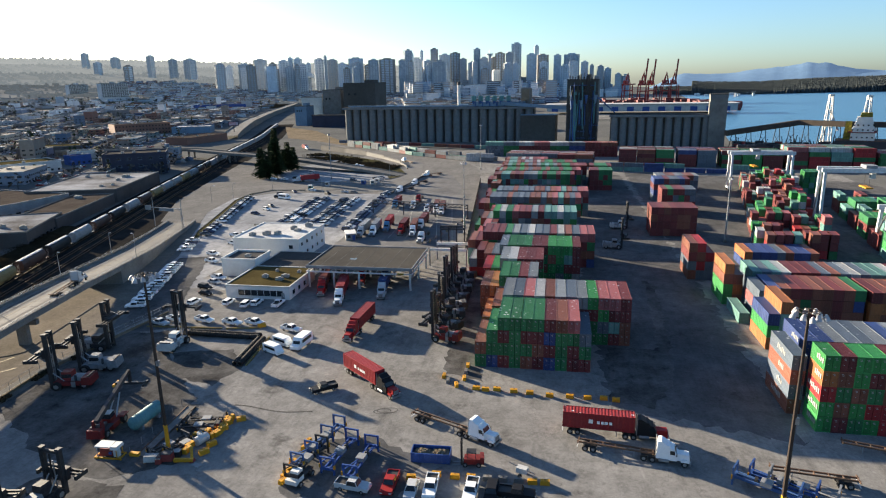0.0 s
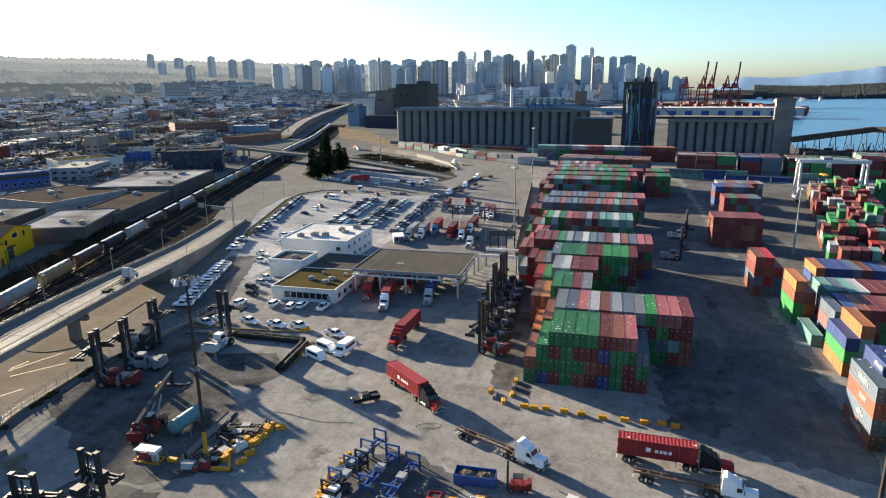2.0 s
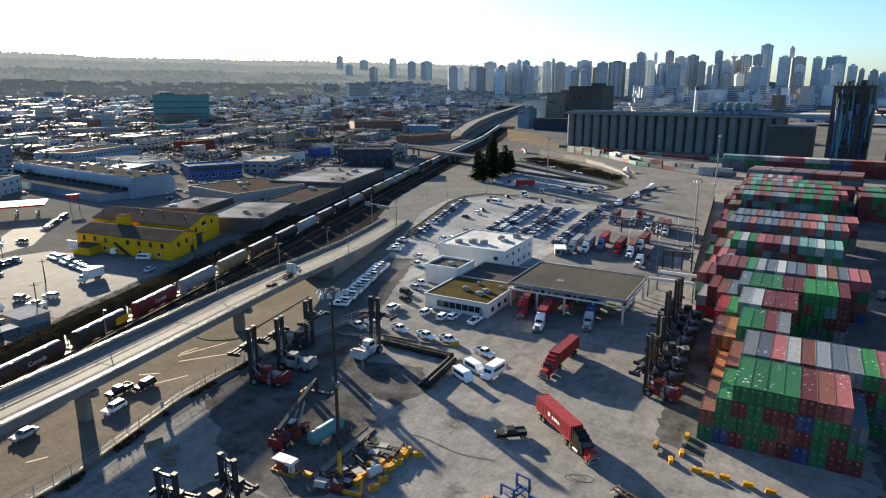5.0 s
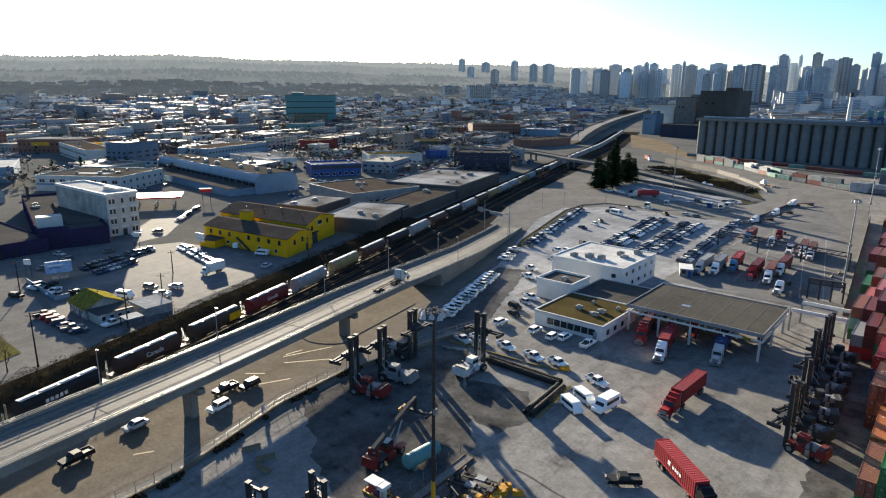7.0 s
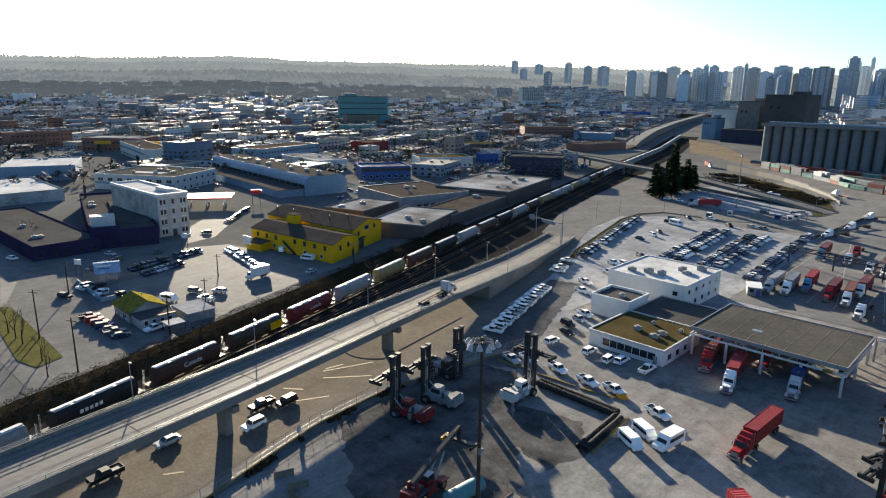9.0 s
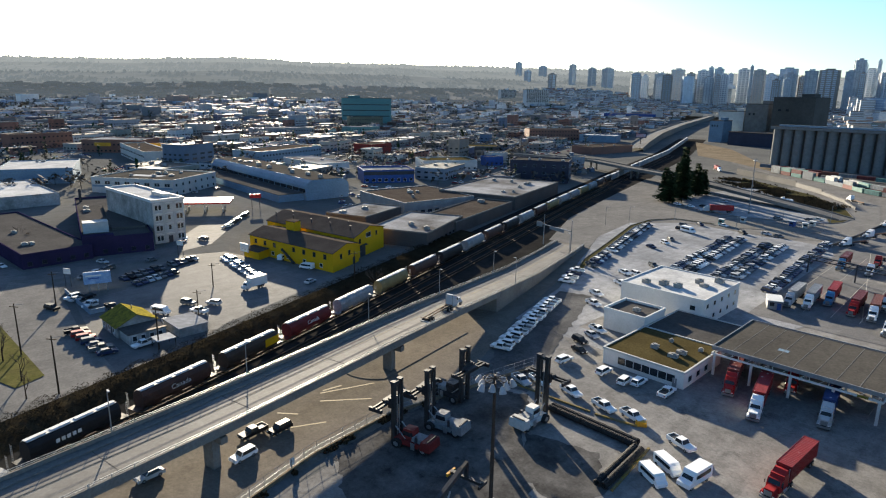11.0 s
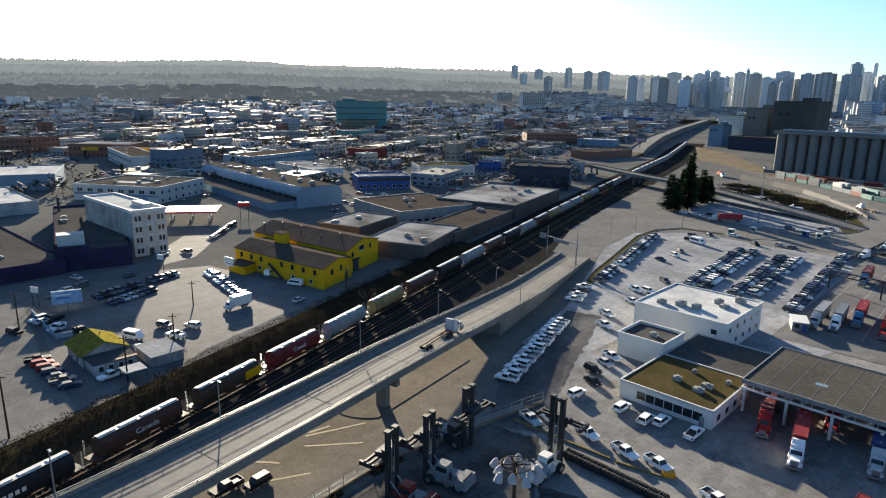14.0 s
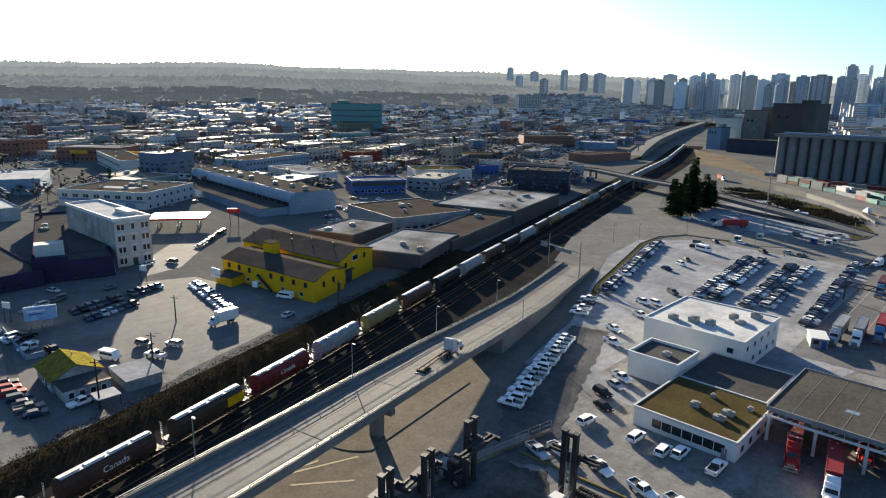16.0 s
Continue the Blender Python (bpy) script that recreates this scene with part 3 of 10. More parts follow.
for y0, y1 in zip(deck_ys, deck_ys[1:]):
    kb_.beam(deck_point(y0, DECK_W - 1.95, 0.1), deck_point(y1, DECK_W - 1.95, 0.1), 0.18, 0.22)
part("sidewalk_kerb", kb_, "concrete", overpass)
for off in (2.2, 3.9, 6.9, 8.6):
    part("tyre_track", Mesh().ribbon([deck_point(y, off, 0.036) for y in deck_ys], 0.3, 0.3), "road", overpass, "darker worn tyre track")
for y in range(-30, 250, 23):
    a, b = deck_point(y, 0.4, 0.042), deck_point(y, DECK_W - 2.1, 0.042)
    part("expansion_joint", Mesh().beam(a, b, 0.14, 0.012), "stain", overpass)
part("centre_line", Mesh().ribbon([deck_point(y, DECK_W / 2 + 0.6, 0.045) for y in deck_ys], 0.09, 0.09), "line_y", overpass)
for off, name in ((0.15, "near"), (DECK_W - 0.15, "far")):
    pm = Mesh()
    for y0, y1 in zip(deck_ys, deck_ys[1:]):
        a, b = deck_point(y0, off, 0.45), deck_point(y1, off, 0.45)
        pm.beam(a, b, 0.3, 0.9)
    part("parapet", pm, "concrete", overpass, "cast concrete parapet wall")
    rl = Mesh()
    for dz in (1.15, 1.45):
        for y0, y1 in zip(deck_ys, deck_ys[1:]):
            rl.beam(deck_point(y0, off, dz), deck_point(y1, off, dz), 0.07)
    part("handrail", rl, "steel", overpass, "galvanised steel handrail")
    post = Mesh().box(0, 0, 0, 0.1, 0.1, 0.62)
    pme = post.make("rail_post")
    pme.materials.append(M["steel"])
    for y in np.arange(-36, 258, 3.2):
        p = deck_point(y, off, 0.88)
        part("rail_post", pme, "steel", overpass, at=pose(*p))
for y in (78, 125, 30, -15):
    a, b = deck_point(y, 0.6, -1.45), deck_point(y, DECK_W - 1.2, -1.45)
    pier = Mesh()
    pier.beam((a[0], a[1], a[2] - 0.6), (b[0], b[1], b[2] - 0.6), 1.3, 1.2)
    part("pier_cap", pier, "concrete", overpass)
    c = deck_point(y, 4.4)
    part("column", Mesh().box(c[0], c[1], 0, 2.4, 1.5, c[2] - 2.4, 13), "concrete", overpass)
wall_ = Mesh()
for y0, y1 in zip(range(172, 256, 6), range(178, 262, 6)):
    for off in (0.35, DECK_W - 0.35):
        a, b = deck_point(y0, off, -0.7), deck_point(y1, off, -0.7)
        wall_.add([(a[0], a[1], 0), (b[0], b[1], 0), (b[0], b[1], max(b[2], 0.01)), (a[0], a[1], max(a[2], 0.01))], [(0, 1, 2, 3)])
a, b = deck_point(172, 0.35, -0.7), deck_point(172, DECK_W - 0.35, -0.7)
wall_.add([(a[0], a[1], 0), (b[0], b[1], 0), (b[0], b[1], b[2]), (a[0], a[1], a[2])], [(0, 1, 2, 3)])
part("retaining_wall", wall_, "concrete", overpass, "streaked grey concrete retaining wall")

# second bridge, crossing the rails
BR = [(-437.2, 501.8, 8.0), (-372.1, 507.6, 8.0), (-315.0, 512.7, 8.0), (-262.9, 487.0, 7.5), (-223.4, 473.1, 7.0), (-186.3, 453.8, 6.0), (-151.8, 438.5, 4.0), (-126.4, 429.3, 2.0), (-102.8, 416.8, 0.2)]
bridge = thing("road_bridge", "long low concrete road bridge and ramp over the rails", "bridge", kind="structure")
bd = Mesh().ribbon([(x, y, z + 0.05) for x, y, z in BR], 5.5, 5.5)
part("roadway", bd, "road", bridge)
bs = Mesh()
for side in (-5.5, 5.5):
    edge = Mesh().ribbon(BR, side, -side)
    pts = edge.v[0::2]
    for a, b in zip(pts, pts[1:]):
        bs.beam((a[0], a[1], a[2] - 0.2), (b[0], b[1], b[2] - 0.2), 0.4, 1.9)
part("parapet", bs, "concrete", bridge, "grey concrete parapet and edge beam")
bu = Mesh().ribbon([(x, y, z - 1.0) for x, y, z in BR], 5.4, 5.4)
part("soffit", bu, "concrete", bridge)
for i in range(5):
    x, y, z = BR[i]
    for d in (-3, 3):
        part("column", Mesh().box(x + d * 0.3, y + d, 0, 1.2, 1.2, z - 0.9), "concrete", bridge)

# viaduct climbing away towards the city
VI = [(-384.0, 711.0, 4.0), (-403.3, 759.2, 6.0), (-440.0, 855.0, 8.0), (-482.1, 960.6, 8.0), (-535.0, 1110.0, 8.0), (-595.9, 1284.2, 8.0), (-655.0, 1470.0, 8.0), (-715.9, 1656.8, 8.0), (-824.1, 1990.0, 8.0)]
via = thing("viaduct", "pale concrete road viaduct climbing towards the city", "viaduct", kind="structure")
part("roadway", Mesh().ribbon([(x, y, z + 0.05) for x, y, z in VI], 9, 9), "deck", via)
vs_ = Mesh()
for side in (-9.2, 9.2):
    pts = Mesh().ribbon(VI, side, -side).v[0::2]
    for a, b in zip(pts, pts[1:]):
        vs_.beam((a[0], a[1], a[2] - 0.3), (b[0], b[1], b[2] - 0.3), 0.5, 2.6)
        if side < 0:
            vs_.add([(a[0], a[1], 0), (b[0], b[1], 0), (b[0], b[1], b[2]), (a[0], a[1], a[2])], [(0, 1, 2, 3)])
part("parapet", vs_, "concrete", via, "pale concrete parapet and side wall")

# grassed slope inside the ramp loop and beside it
sheet("verge_1", [(-208.1, 559.2), (-139.9, 499.1), (-112.6, 457.0), (-102.2, 428.7), (-102.9, 410.0), (-106.8, 401.2), (-119.3, 438.4), (-138.3, 455.4), (-170.0, 496.3), (-194.4, 517.1)], 0.12, "drygrass", "dry brown grass slope inside the ramp loop", "grass")
sheet("truck_park", [(-204.6, 435.9), (-186.7, 476.2), (-193.5, 513.7), (-169.4, 493.2), (-137.9, 452.9), (-119.0, 436.2), (-106.6, 399.3), (-114.5, 394.5), (-144.5, 384.5), (-178.3, 391.0)], 0.1, "lot", "pale frosty asphalt truck parking area", "car park")
sheet("road_4", [(-138.9, 500.3), (-120.4, 515.3), (-100.7, 482.1), (-85.8, 403.0), (-87.7, 371.9), (-97.2, 351.3), (-112.8, 353.8), (-142.2, 346.3), (-146.1, 356.1), (-132.8, 359.0), (-119.9, 364.1), (-115.0, 381.5), (-105.6, 396.3), (-102.1, 406.6), (-101.4, 425.0), (-111.8, 455.1)], 0.085, "deck", "pale worn road curving round the ramp loop", "road")
lk = Mesh()
loop_ = [(-139.2, 496.4), (-112.1, 454.9), (-101.8, 426.8), (-102.5, 408.3), (-106.4, 399.5), (-114.0, 392.9), (-143.9, 382.8), (-177.5, 389.2), (-191.0, 405.3), (-210.8, 414.4)]
for a, b in zip(loop_, loop_[1:]):
    lk.beam((a[0], a[1], 0.12), (b[0], b[1], 0.12), 0.4, 0.3)
tagged(part("kerb", lk, "concrete"), "pale concrete kerb round the loop and truck park", "kerb", kind="structure")
sheet("truck_lanes", [(-84, 226), (-40, 226), (-47, 300), (-54, 372), (-68, 420), (-80, 418), (-86, 345)], 0.09, "street", "dark worn asphalt of the truck queue lanes", "road")
rw = Mesh()
RW = [(-222.0, 584.0), (-190.0, 560.5), (-163.0, 538.0), (-139.0, 510.0), (-118.5, 481.0), (-108.0, 458.0)]
for i, (a, b) in enumerate(zip(RW, RW[1:])):
    h = (4.2, 3.8, 3.0, 2.0, 1.2)[i]
    rw.beam((a[0], a[1], h / 2), (b[0], b[1], h / 2), 0.5, h)
    rw.beam((a[0], a[1], h + 0.4), (b[0], b[1], h + 0.4), 0.15, 0.2)
tagged(part("retaining_wall", rw, "dark"), "dark concrete retaining wall beside the climbing road", "wall", kind="structure")
br = Mesh()
rbr = random.Random(31)
for k in range(4200):
    f = rbr.random()
    x, y = -214 + 98 * f + rbr.gauss(0, 4.0), 548 - 88 * f + rbr.gauss(-9, 8)
    s_ = rbr.uniform(0.4, 1.0)
    if noise.noise((x * 0.06, y * 0.06, 7)) < -0.12 or y < 545 - 0.72 * (x + 208) - 40:
        continue
    br.box(x, y, 0.1 + rbr.uniform(0, 0.5), s_, s_, s_, rbr.uniform(0, 90), taper=(0.35, 0.35))
tagged(part("brushwood", br, "shrub"), "dark leafless brushwood on the slope inside the loop", "bushes", kind="stuff")
lb = Mesh()
LBP = [(-89.4, 340.4), (-86.6, 372.0), (-84.1, 417.8)]
for a, b in zip(LBP, LBP[1:]):
    lb.beam((a[0] - 2, a[1], 0.6), (b[0] - 2, b[1], 0.6), 0.5, 1.2)
tagged(part("lane_barrier", lb, "dark"), "dark concrete barrier beside the truck lanes", "barrier", kind="structure")
yf = thing("yard_fence", "dark steel fence on a concrete kerb beside the stacks", "fence")
for k in range(27):
    f = k / 26
    part("post", Mesh().box(-31.8 - 13.2 * f, 226 + 162 * f, 0, 0.22, 0.22, 3.2), "dark", yf)
part("kerb_wall", Mesh().beam((-31.8, 226, 0.5), (-45.0, 388, 0.5), 0.5, 1.0), "concrete", yf)
part("mesh_panel", Mesh().beam((-31.8, 226, 1.7), (-45.0, 388, 1.7), 0.06, 1.4), "dark", yf)
sheet("waste_ground", [(-406.1, 922.9), (-323.4, 836.8), (-226.0, 666.1), (-188.0, 604.7), (-263.9, 680.8), (-314.2, 719.5)], 0.08, "dirt", "bare brown earth beside the silos", "ground")

# ---- sea, far shore, mountains ----
sea = [(168.7, 668.5), (288.3, 601.2), (2800, 900), (4200, 1800), (3300, 3500), (1500, 4400), (500, 4500), (100, 3400), (942.7, 8512.5), (401.4, 2333.7), (257.2, 1133.0)]
sheet("sea", sea, 0.3, "water", "calm blue harbour water", "water")
random.seed(9)
fw = Mesh()
for i in range(22000):
    t_ = random.random()
    az = radians(-8 - 32 * t_)
    r = random.uniform(2780, 3500) - 160 * math.sin(t_ * 9)
    h = 16 + 12 * noise.noise((t_ * 6, 0, 3)) + (r - 2780) * 0.05 + random.uniform(0, 2.5)
    s = random.uniform(4, 8)
    if az > radians(-11):
        h *= 0.5
    fw.box(-math.sin(az) * r, math.cos(az) * r, 0, s, s, max(8, h), random.uniform(0, 90), taper=(0.3, 0.3))
tagged(part("far_woods", fw, "wood_dark"), "dark wooded headland across the water", "woods", kind="stuff")
mt = Mesh()
NM = 90
for i in range(NM + 1):
    az = -7.5 - 36 * i / NM
    prof = float(np.interp(-az, (7.5, 10, 13.3, 15.7, 17.5, 19.1, 20.5, 21.8, 24, 30, 40, 44), (0, 93, 87, 113, 124, 146, 134, 108, 88, 112, 100, 90))) + 5 * noise.noise((az * 0.9, 0, 0))
    for r, k in ((4300, 0), (4500, 0.55), (4700, 1.0), (4880, 0.6)):
        mt.v.append((-math.sin(radians(az)) * -r * -1, math.cos(radians(az)) * r, k * prof * (1 + 0.12 * noise.noise((az, r * 0.01, 1)))))
for i in range(NM):
    for k in range(3):
        a = i * 4 + k
        mt.f.append((a, a + 1, a + 5, a + 4))
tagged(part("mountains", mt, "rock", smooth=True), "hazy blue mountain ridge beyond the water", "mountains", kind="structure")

# ---- buildings of the terminal ----
def walls_box(x0, y0, x1, y1, h, t=0.3):
    """Four walls round an open box."""
    m = Mesh()
    m.box((x0 + x1) / 2, y0 + t / 2, 0, x1 - x0, t, h)
    m.box((x0 + x1) / 2, y1 - t / 2, 0, x1 - x0, t, h)
    m.box(x0 + t / 2, (y0 + y1) / 2, 0, t, y1 - y0 - 2 * t, h)
    m.box(x1 - t / 2, (y0 + y1) / 2, 0, t, y1 - y0 - 2 * t, h)
    return m


def parapet_roof(parent, x0, y0, x1, y1, h, roof, edge, rim=0.35, t=0.3):
    part("roof", Mesh().box((x0 + x1) / 2, (y0 + y1) / 2, h - 0.25, x1 - x0 - 2 * t, y1 - y0 - 2 * t, 0.2), roof, parent)
    m = Mesh()
    for cx, cy, sx, sy in (((x0 + x1) / 2, y0, x1 - x0 + 0.3, 0.4), ((x0 + x1) / 2, y1, x1 - x0 + 0.3, 0.4), (x0, (y0 + y1) / 2, 0.4, y1 - y0 - 0.4), (x1, (y0 + y1) / 2, 0.4, y1 - y0 - 0.4)):
        m.box(cx, cy, h - 0.3, sx, sy, 0.3 + rim)
    part("parapet", m, edge, parent)


def roof_unit(x, y, z, sx, sy, sz, parent, rz=0.0):
    """A rooftop ventilation unit: casing, louvre band and fan cowl."""
    u = part("roof_unit", Mesh().box(x, y, z, sx, sy, sz, rz), "unit_grey", parent, "grey sheet-metal rooftop unit")
    part("cowl", Mesh().tube((x, y, z + sz), (x, y, z + sz + 0.25), min(sx, sy) * 0.35, n=10), "unit_grey", u)


def window(x, y, z, w, h, facing, parent, frame="white", d=0.12):
    """A window proud of a wall: frame, pane and sill. facing: degrees of the outward side from -y, towards +x."""
    m = pose(x, y, z, 0, 0, facing)
    wf = Mesh()
    for bx, bz, sx, sz in ((0, -0.08, w + 0.16, 0.08), (0, h, w + 0.16, 0.08), (-w / 2 - 0.04, 0, 0.08, h), (w / 2 + 0.04, 0, 0.08, h)):
        wf.box(bx, -d / 2, bz, sx, d, sz, m=m)
    wf.box(0, -d, -0.16, w + 0.3, 0.25, 0.08, m=m)
    fr = part("window", wf, frame, parent)
    part("pane", Mesh().box(0, -0.03, 0, w, 0.05, h, m=m), "glass", fr)


# gate office: low building with mossy gravel roof
OX0, OX1, OY0, OY1, OH = -94.6, -74.8, 163.5, 183.5, 4.0
office = thing("gate_office", "low white office building with a mossy gravel flat roof", "building")
part("wall", walls_box(OX0, OY0, OX1, OY1, OH - 0.3), "white", office)
parapet_roof(office, OX0, OY0, OX1, OY1, OH, "roof_moss", "offwhite", 0.15)
bandm = Mesh().box((OX0 + OX1) / 2 + 1, OY0 - 0.03, 1.0, 14.0, 0.12, 1.7)
part("window_band", bandm, "glass", office, "long dark ribbon window")
for i in range(8):
    part("mullion", Mesh().box((OX0 + OX1) / 2 - 6 + i * 2.0, OY0 - 0.1, 1.0, 0.12, 0.12, 1.7), "white", office)
part("door", Mesh().box(OX1 - 2.0, OY0 - 0.05, 0, 1.0, 0.1, 2.1), "grey", office)
for i in range(4):
    window(OX1, OY0 + 3 + i * 4.2, 1.0, 1.8, 1.4, 90, office)
for x, y, sx, sy, sz in ((-86, 172, 1.6, 1.4, 0.9), (-80.5, 170, 2.2, 1.3, 0.8), (-80, 173.2, 2.2, 1.3, 0.8), (-77.5, 178, 1.0, 1.0, 0.7), (-85, 178.5, 1.0, 0.8, 0.7)):
    roof_unit(x, y, OH - 0.05, sx, sy, sz, office)

# taller white office behind
WX0, WX1, WY0, WY1, WH = -113, -88.0, 203.5, 229, 8.0
white_office = thing("terminal_office", "white two-storey office block with rooftop units", "building")
part("wall", walls_box(WX0, WY0, WX1, WY1, WH - 0.3), "white", white_office)
parapet_roof(white_office, WX0, WY0, WX1, WY1, WH, "roof_white", "white", 0.2)
for i in range(5):
    window(WX1, WY0 + 2.5 + i * 4.9, 5.2, 1.5, 1.2, 90, white_office)
    window(WX1, WY0 + 2.5 + i * 4.9, 1.6, 1.5, 1.2, 90, white_office)
window(WX0 + 22, WY0, 4.6, 1.5, 1.3, 0, white_office)
random.seed(2)
for i in range(7):
    roof_unit(random.uniform(WX0 + 5, WX1 - 4), random.uniform(WY0 + 4, WY1 - 4), WH - 0.05, random.uniform(1.4, 3.0), random.uniform(1.4, 2.4), random.uniform(0.8, 1.5), white_office)
# side wing between
wing = thing("office_wing", "white single-storey wing with a sunken dark flat roof", "building")
part("wall", walls_box(-107, 184.2, -95.2, 195.5, 5.4), "white", wing)
parapet_roof(wing, -107, 184.2, -95.2, 195.5, 5.5, "roof_grey", "white", 0.6)
roof_unit(-100, 189, 5.4, 1.8, 1.4, 0.9, wing)
link = thing("office_link", "white link corridor block with a flat grey roof", "building")
part("wall", walls_box(-94.8, 184.2, -76.5, 203.2, 3.6), "white", link)
parapet_roof(link, -94.8, 184.2, -76.5, 203.2, 3.7, "roof_grey", "offwhite", 0.1)
for i in range(3):
    window(-76.5, 187 + i * 5, 1.1, 2.6, 1.4, 90, link)

# truck gate canopy
CX0, CX1, CY0, CY1, CZ = -74.0, -41.3, 176.0, 200.5, 6.9
canopy = thing("truck_gate_canopy", "truck gate canopy with worn felt roof and white frame", "canopy")
part("roof", Mesh().box((CX0 + CX1) / 2, (CY0 + CY1) / 2, CZ - 0.3, CX1 - CX0, CY1 - CY0, 0.3), "roof_canopy", canopy)
for cx, cy, sx, sy in (((CX0 + CX1) / 2, CY0 - 0.1, CX1 - CX0 + 0.6, 0.22), ((CX0 + CX1) / 2, CY1 + 0.1, CX1 - CX0 + 0.6, 0.22), (CX0 - 0.2, (CY0 + CY1) / 2, 0.22, CY1 - CY0), (CX1 + 0.2, (CY0 + CY1) / 2, 0.22, CY1 - CY0)):
    part("fascia", Mesh().box(cx, cy, CZ - 0.75, sx, sy, 0.95), "grey", canopy)
    part("lower_beam", Mesh().box(cx, cy, CZ - 1.95, sx, sy, 0.45), "white", canopy)
for i in range(19):
    x = CX0 + 0.3 + i * (CX1 - CX0 - 0.6) / 18
    part("frame_strut", Mesh().beam((x, CY0 - 0.1, CZ - 1.55), (x + (1.0 if i % 2 == 0 and i < 18 else 0), CY0 - 0.1, CZ - 0.7), 0.1), "white", canopy)
for i in range(5):
    for cy in (CY0 + 0.3, (CY0 + CY1) / 2, CY1 - 0.3):
        x = CX0 + 0.4 + i * (CX1 - CX0 - 0.8) / 4
        part("column", Mesh().box(x, cy, 0, 0.5, 0.5, CZ - 1.9), "white", canopy)
for i in range(4):
    x = CX0 + 4 + i * 8.0
    part("kerb_island", Mesh().box(x + 1.8, 188, 0.02, 1.3, 17, 0.2), "concrete", canopy)
    booth = part("booth", Mesh().box(x + 1.8, 189, 0.22, 1.2, 2.4, 2.4), "offwhite", canopy, "small white gate booth")
    part("pane", Mesh().box(x + 1.8, 187.8, 1.2, 1.0, 0.05, 0.9), "glass", booth)
for i in range(7):
    x = CX0 + 4.0 + i * 4.1
    part("roof_seam", Mesh().box(x, (CY0 + CY1) / 2, CZ + 0.0, 0.12, CY1 - CY0 - 0.6, 0.03), "concrete", canopy, "pale lapped seam in the felt")
part("roof_patch", Mesh().box(CX0 + 12, CY0 + 9, CZ + 0.005, 2.2, 1.4, 0.02), "bluegrey", canopy, "blue-grey repair patch")
part("roof_gutter", Mesh().box((CX0 + CX1) / 2, CY1 - 0.5, CZ + 0.005, CX1 - CX0 - 1, 0.5, 0.05), "dark", canopy)
part("sign", Mesh().box(CX1 - 3.2, CY0 - 0.28, CZ - 1.9, 1.9, 0.05, 0.5), "moss", canopy, "yellow-green lane sign")
# sign gantries across the lanes behind
for yy, x0, x1 in ((203.5, -41, -28.4), (212, -40, -28.8)):
    gan = thing("lane_gantry", "white steel truss gantry over the truck lanes", "gantry", group="lane gantries")
    for x in (x0, x1):
        part("post", Mesh().box(x, yy, 0, 0.4, 0.4, 6.0), "grey", gan)
    part("truss", Mesh().beam((x0, yy, 5.8), (x1, yy, 5.8), 0.5, 0.9), "white", gan)
for (xa, ya), (xb, yb) in (((-85.8, 289.8), (-38.4, 280.6)), ((-43.1, 236.9), (-33.9, 237.7))):
    gan = thing("lane_gantry", "dark steel truss gantry over the truck lanes", "gantry", group="lane gantries")
    for k in range(4):
        x, y = xa + (xb - xa) * k / 3, ya + (yb - ya) * k / 3
        part("post", Mesh().box(x, y, 0, 0.45, 0.45, 6.5), "dark", gan)
    for dz in (5.0, 6.5):
        part("chord", Mesh().beam((xa, ya, dz), (xb, yb, dz), 0.8, 0.32), "dark", gan)
    for k in range(22):
        f0, f1 = k / 22, (k + 1) / 22
        part("truss_bar", Mesh().beam((xa + (xb - xa) * f0, ya + (yb - ya) * f0, 5.0), (xa + (xb - xa) * f1, ya + (yb - ya) * f1, 6.5), 0.24), "dark", gan)

# ---- grain silos ----
def silo_bank(ax, ay, bx, by, n, h, label):
    bank = thing("silo_bank", label, "grain silo", group="grain silos")
    L = math.hypot(bx - ax, by - ay)
    r = L / n / 2
    cyl = Mesh().tube((0, 0, 0), (0, 0, h), r * 0.8, n=20)
    me = cyl.make("silo")
    me.materials.append(M["silo"])
    me.polygons.foreach_set("use_smooth", [True] * len(me.polygons))
    me.set_sharp_from_angle(angle=radians(40))
    ux, uy = (bx - ax) / L, (by - ay) / L
    rz = math.degrees(math.atan2(uy, ux))
    for k in range(n):
        d = (k + 0.5) * L / n
        part("silo", me, "silo", bank, at=pose(ax + ux * d, ay + uy * d, 0, 0, 0, k * 37))
    mid = ((ax + bx) / 2 - uy * r * 1.2, (ay + by) / 2 + ux * r * 1.2)
    # rear wall in a darker colour than the silos before it
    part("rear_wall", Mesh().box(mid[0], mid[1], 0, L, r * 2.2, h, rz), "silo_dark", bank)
    part("cornice", Mesh().box((ax + bx) / 2 - uy * r * 0.6, (ay + by) / 2 + ux * r * 0.6, h, L + 1.0, r * 3.3, 2.2, rz), "silo", bank)
    part("roof", Mesh().box((ax + bx) / 2 - uy * r * 0.6, (ay + by) / 2 + ux * r * 0.6, h + 2.2, L + 0.4, r * 3.0, 0.25, rz), "roof_grey", bank)
    return bank, ux, uy, rz, r


SA = (-228.6, 679.8)
SB = (-21.9, 654.9)
SH = 34.0
bank, ux, uy, srz, sr = silo_bank(SA[0], SA[1], SB[0], SB[1], 22, SH, "long row of grey concrete grain silos")
L1 = math.hypot(SB[0] - SA[0], SB[1] - SA[1])


def silo_at(d, back=0.0):
    return SA[0] + ux * d - uy * back, SA[1] + uy * d + ux * back


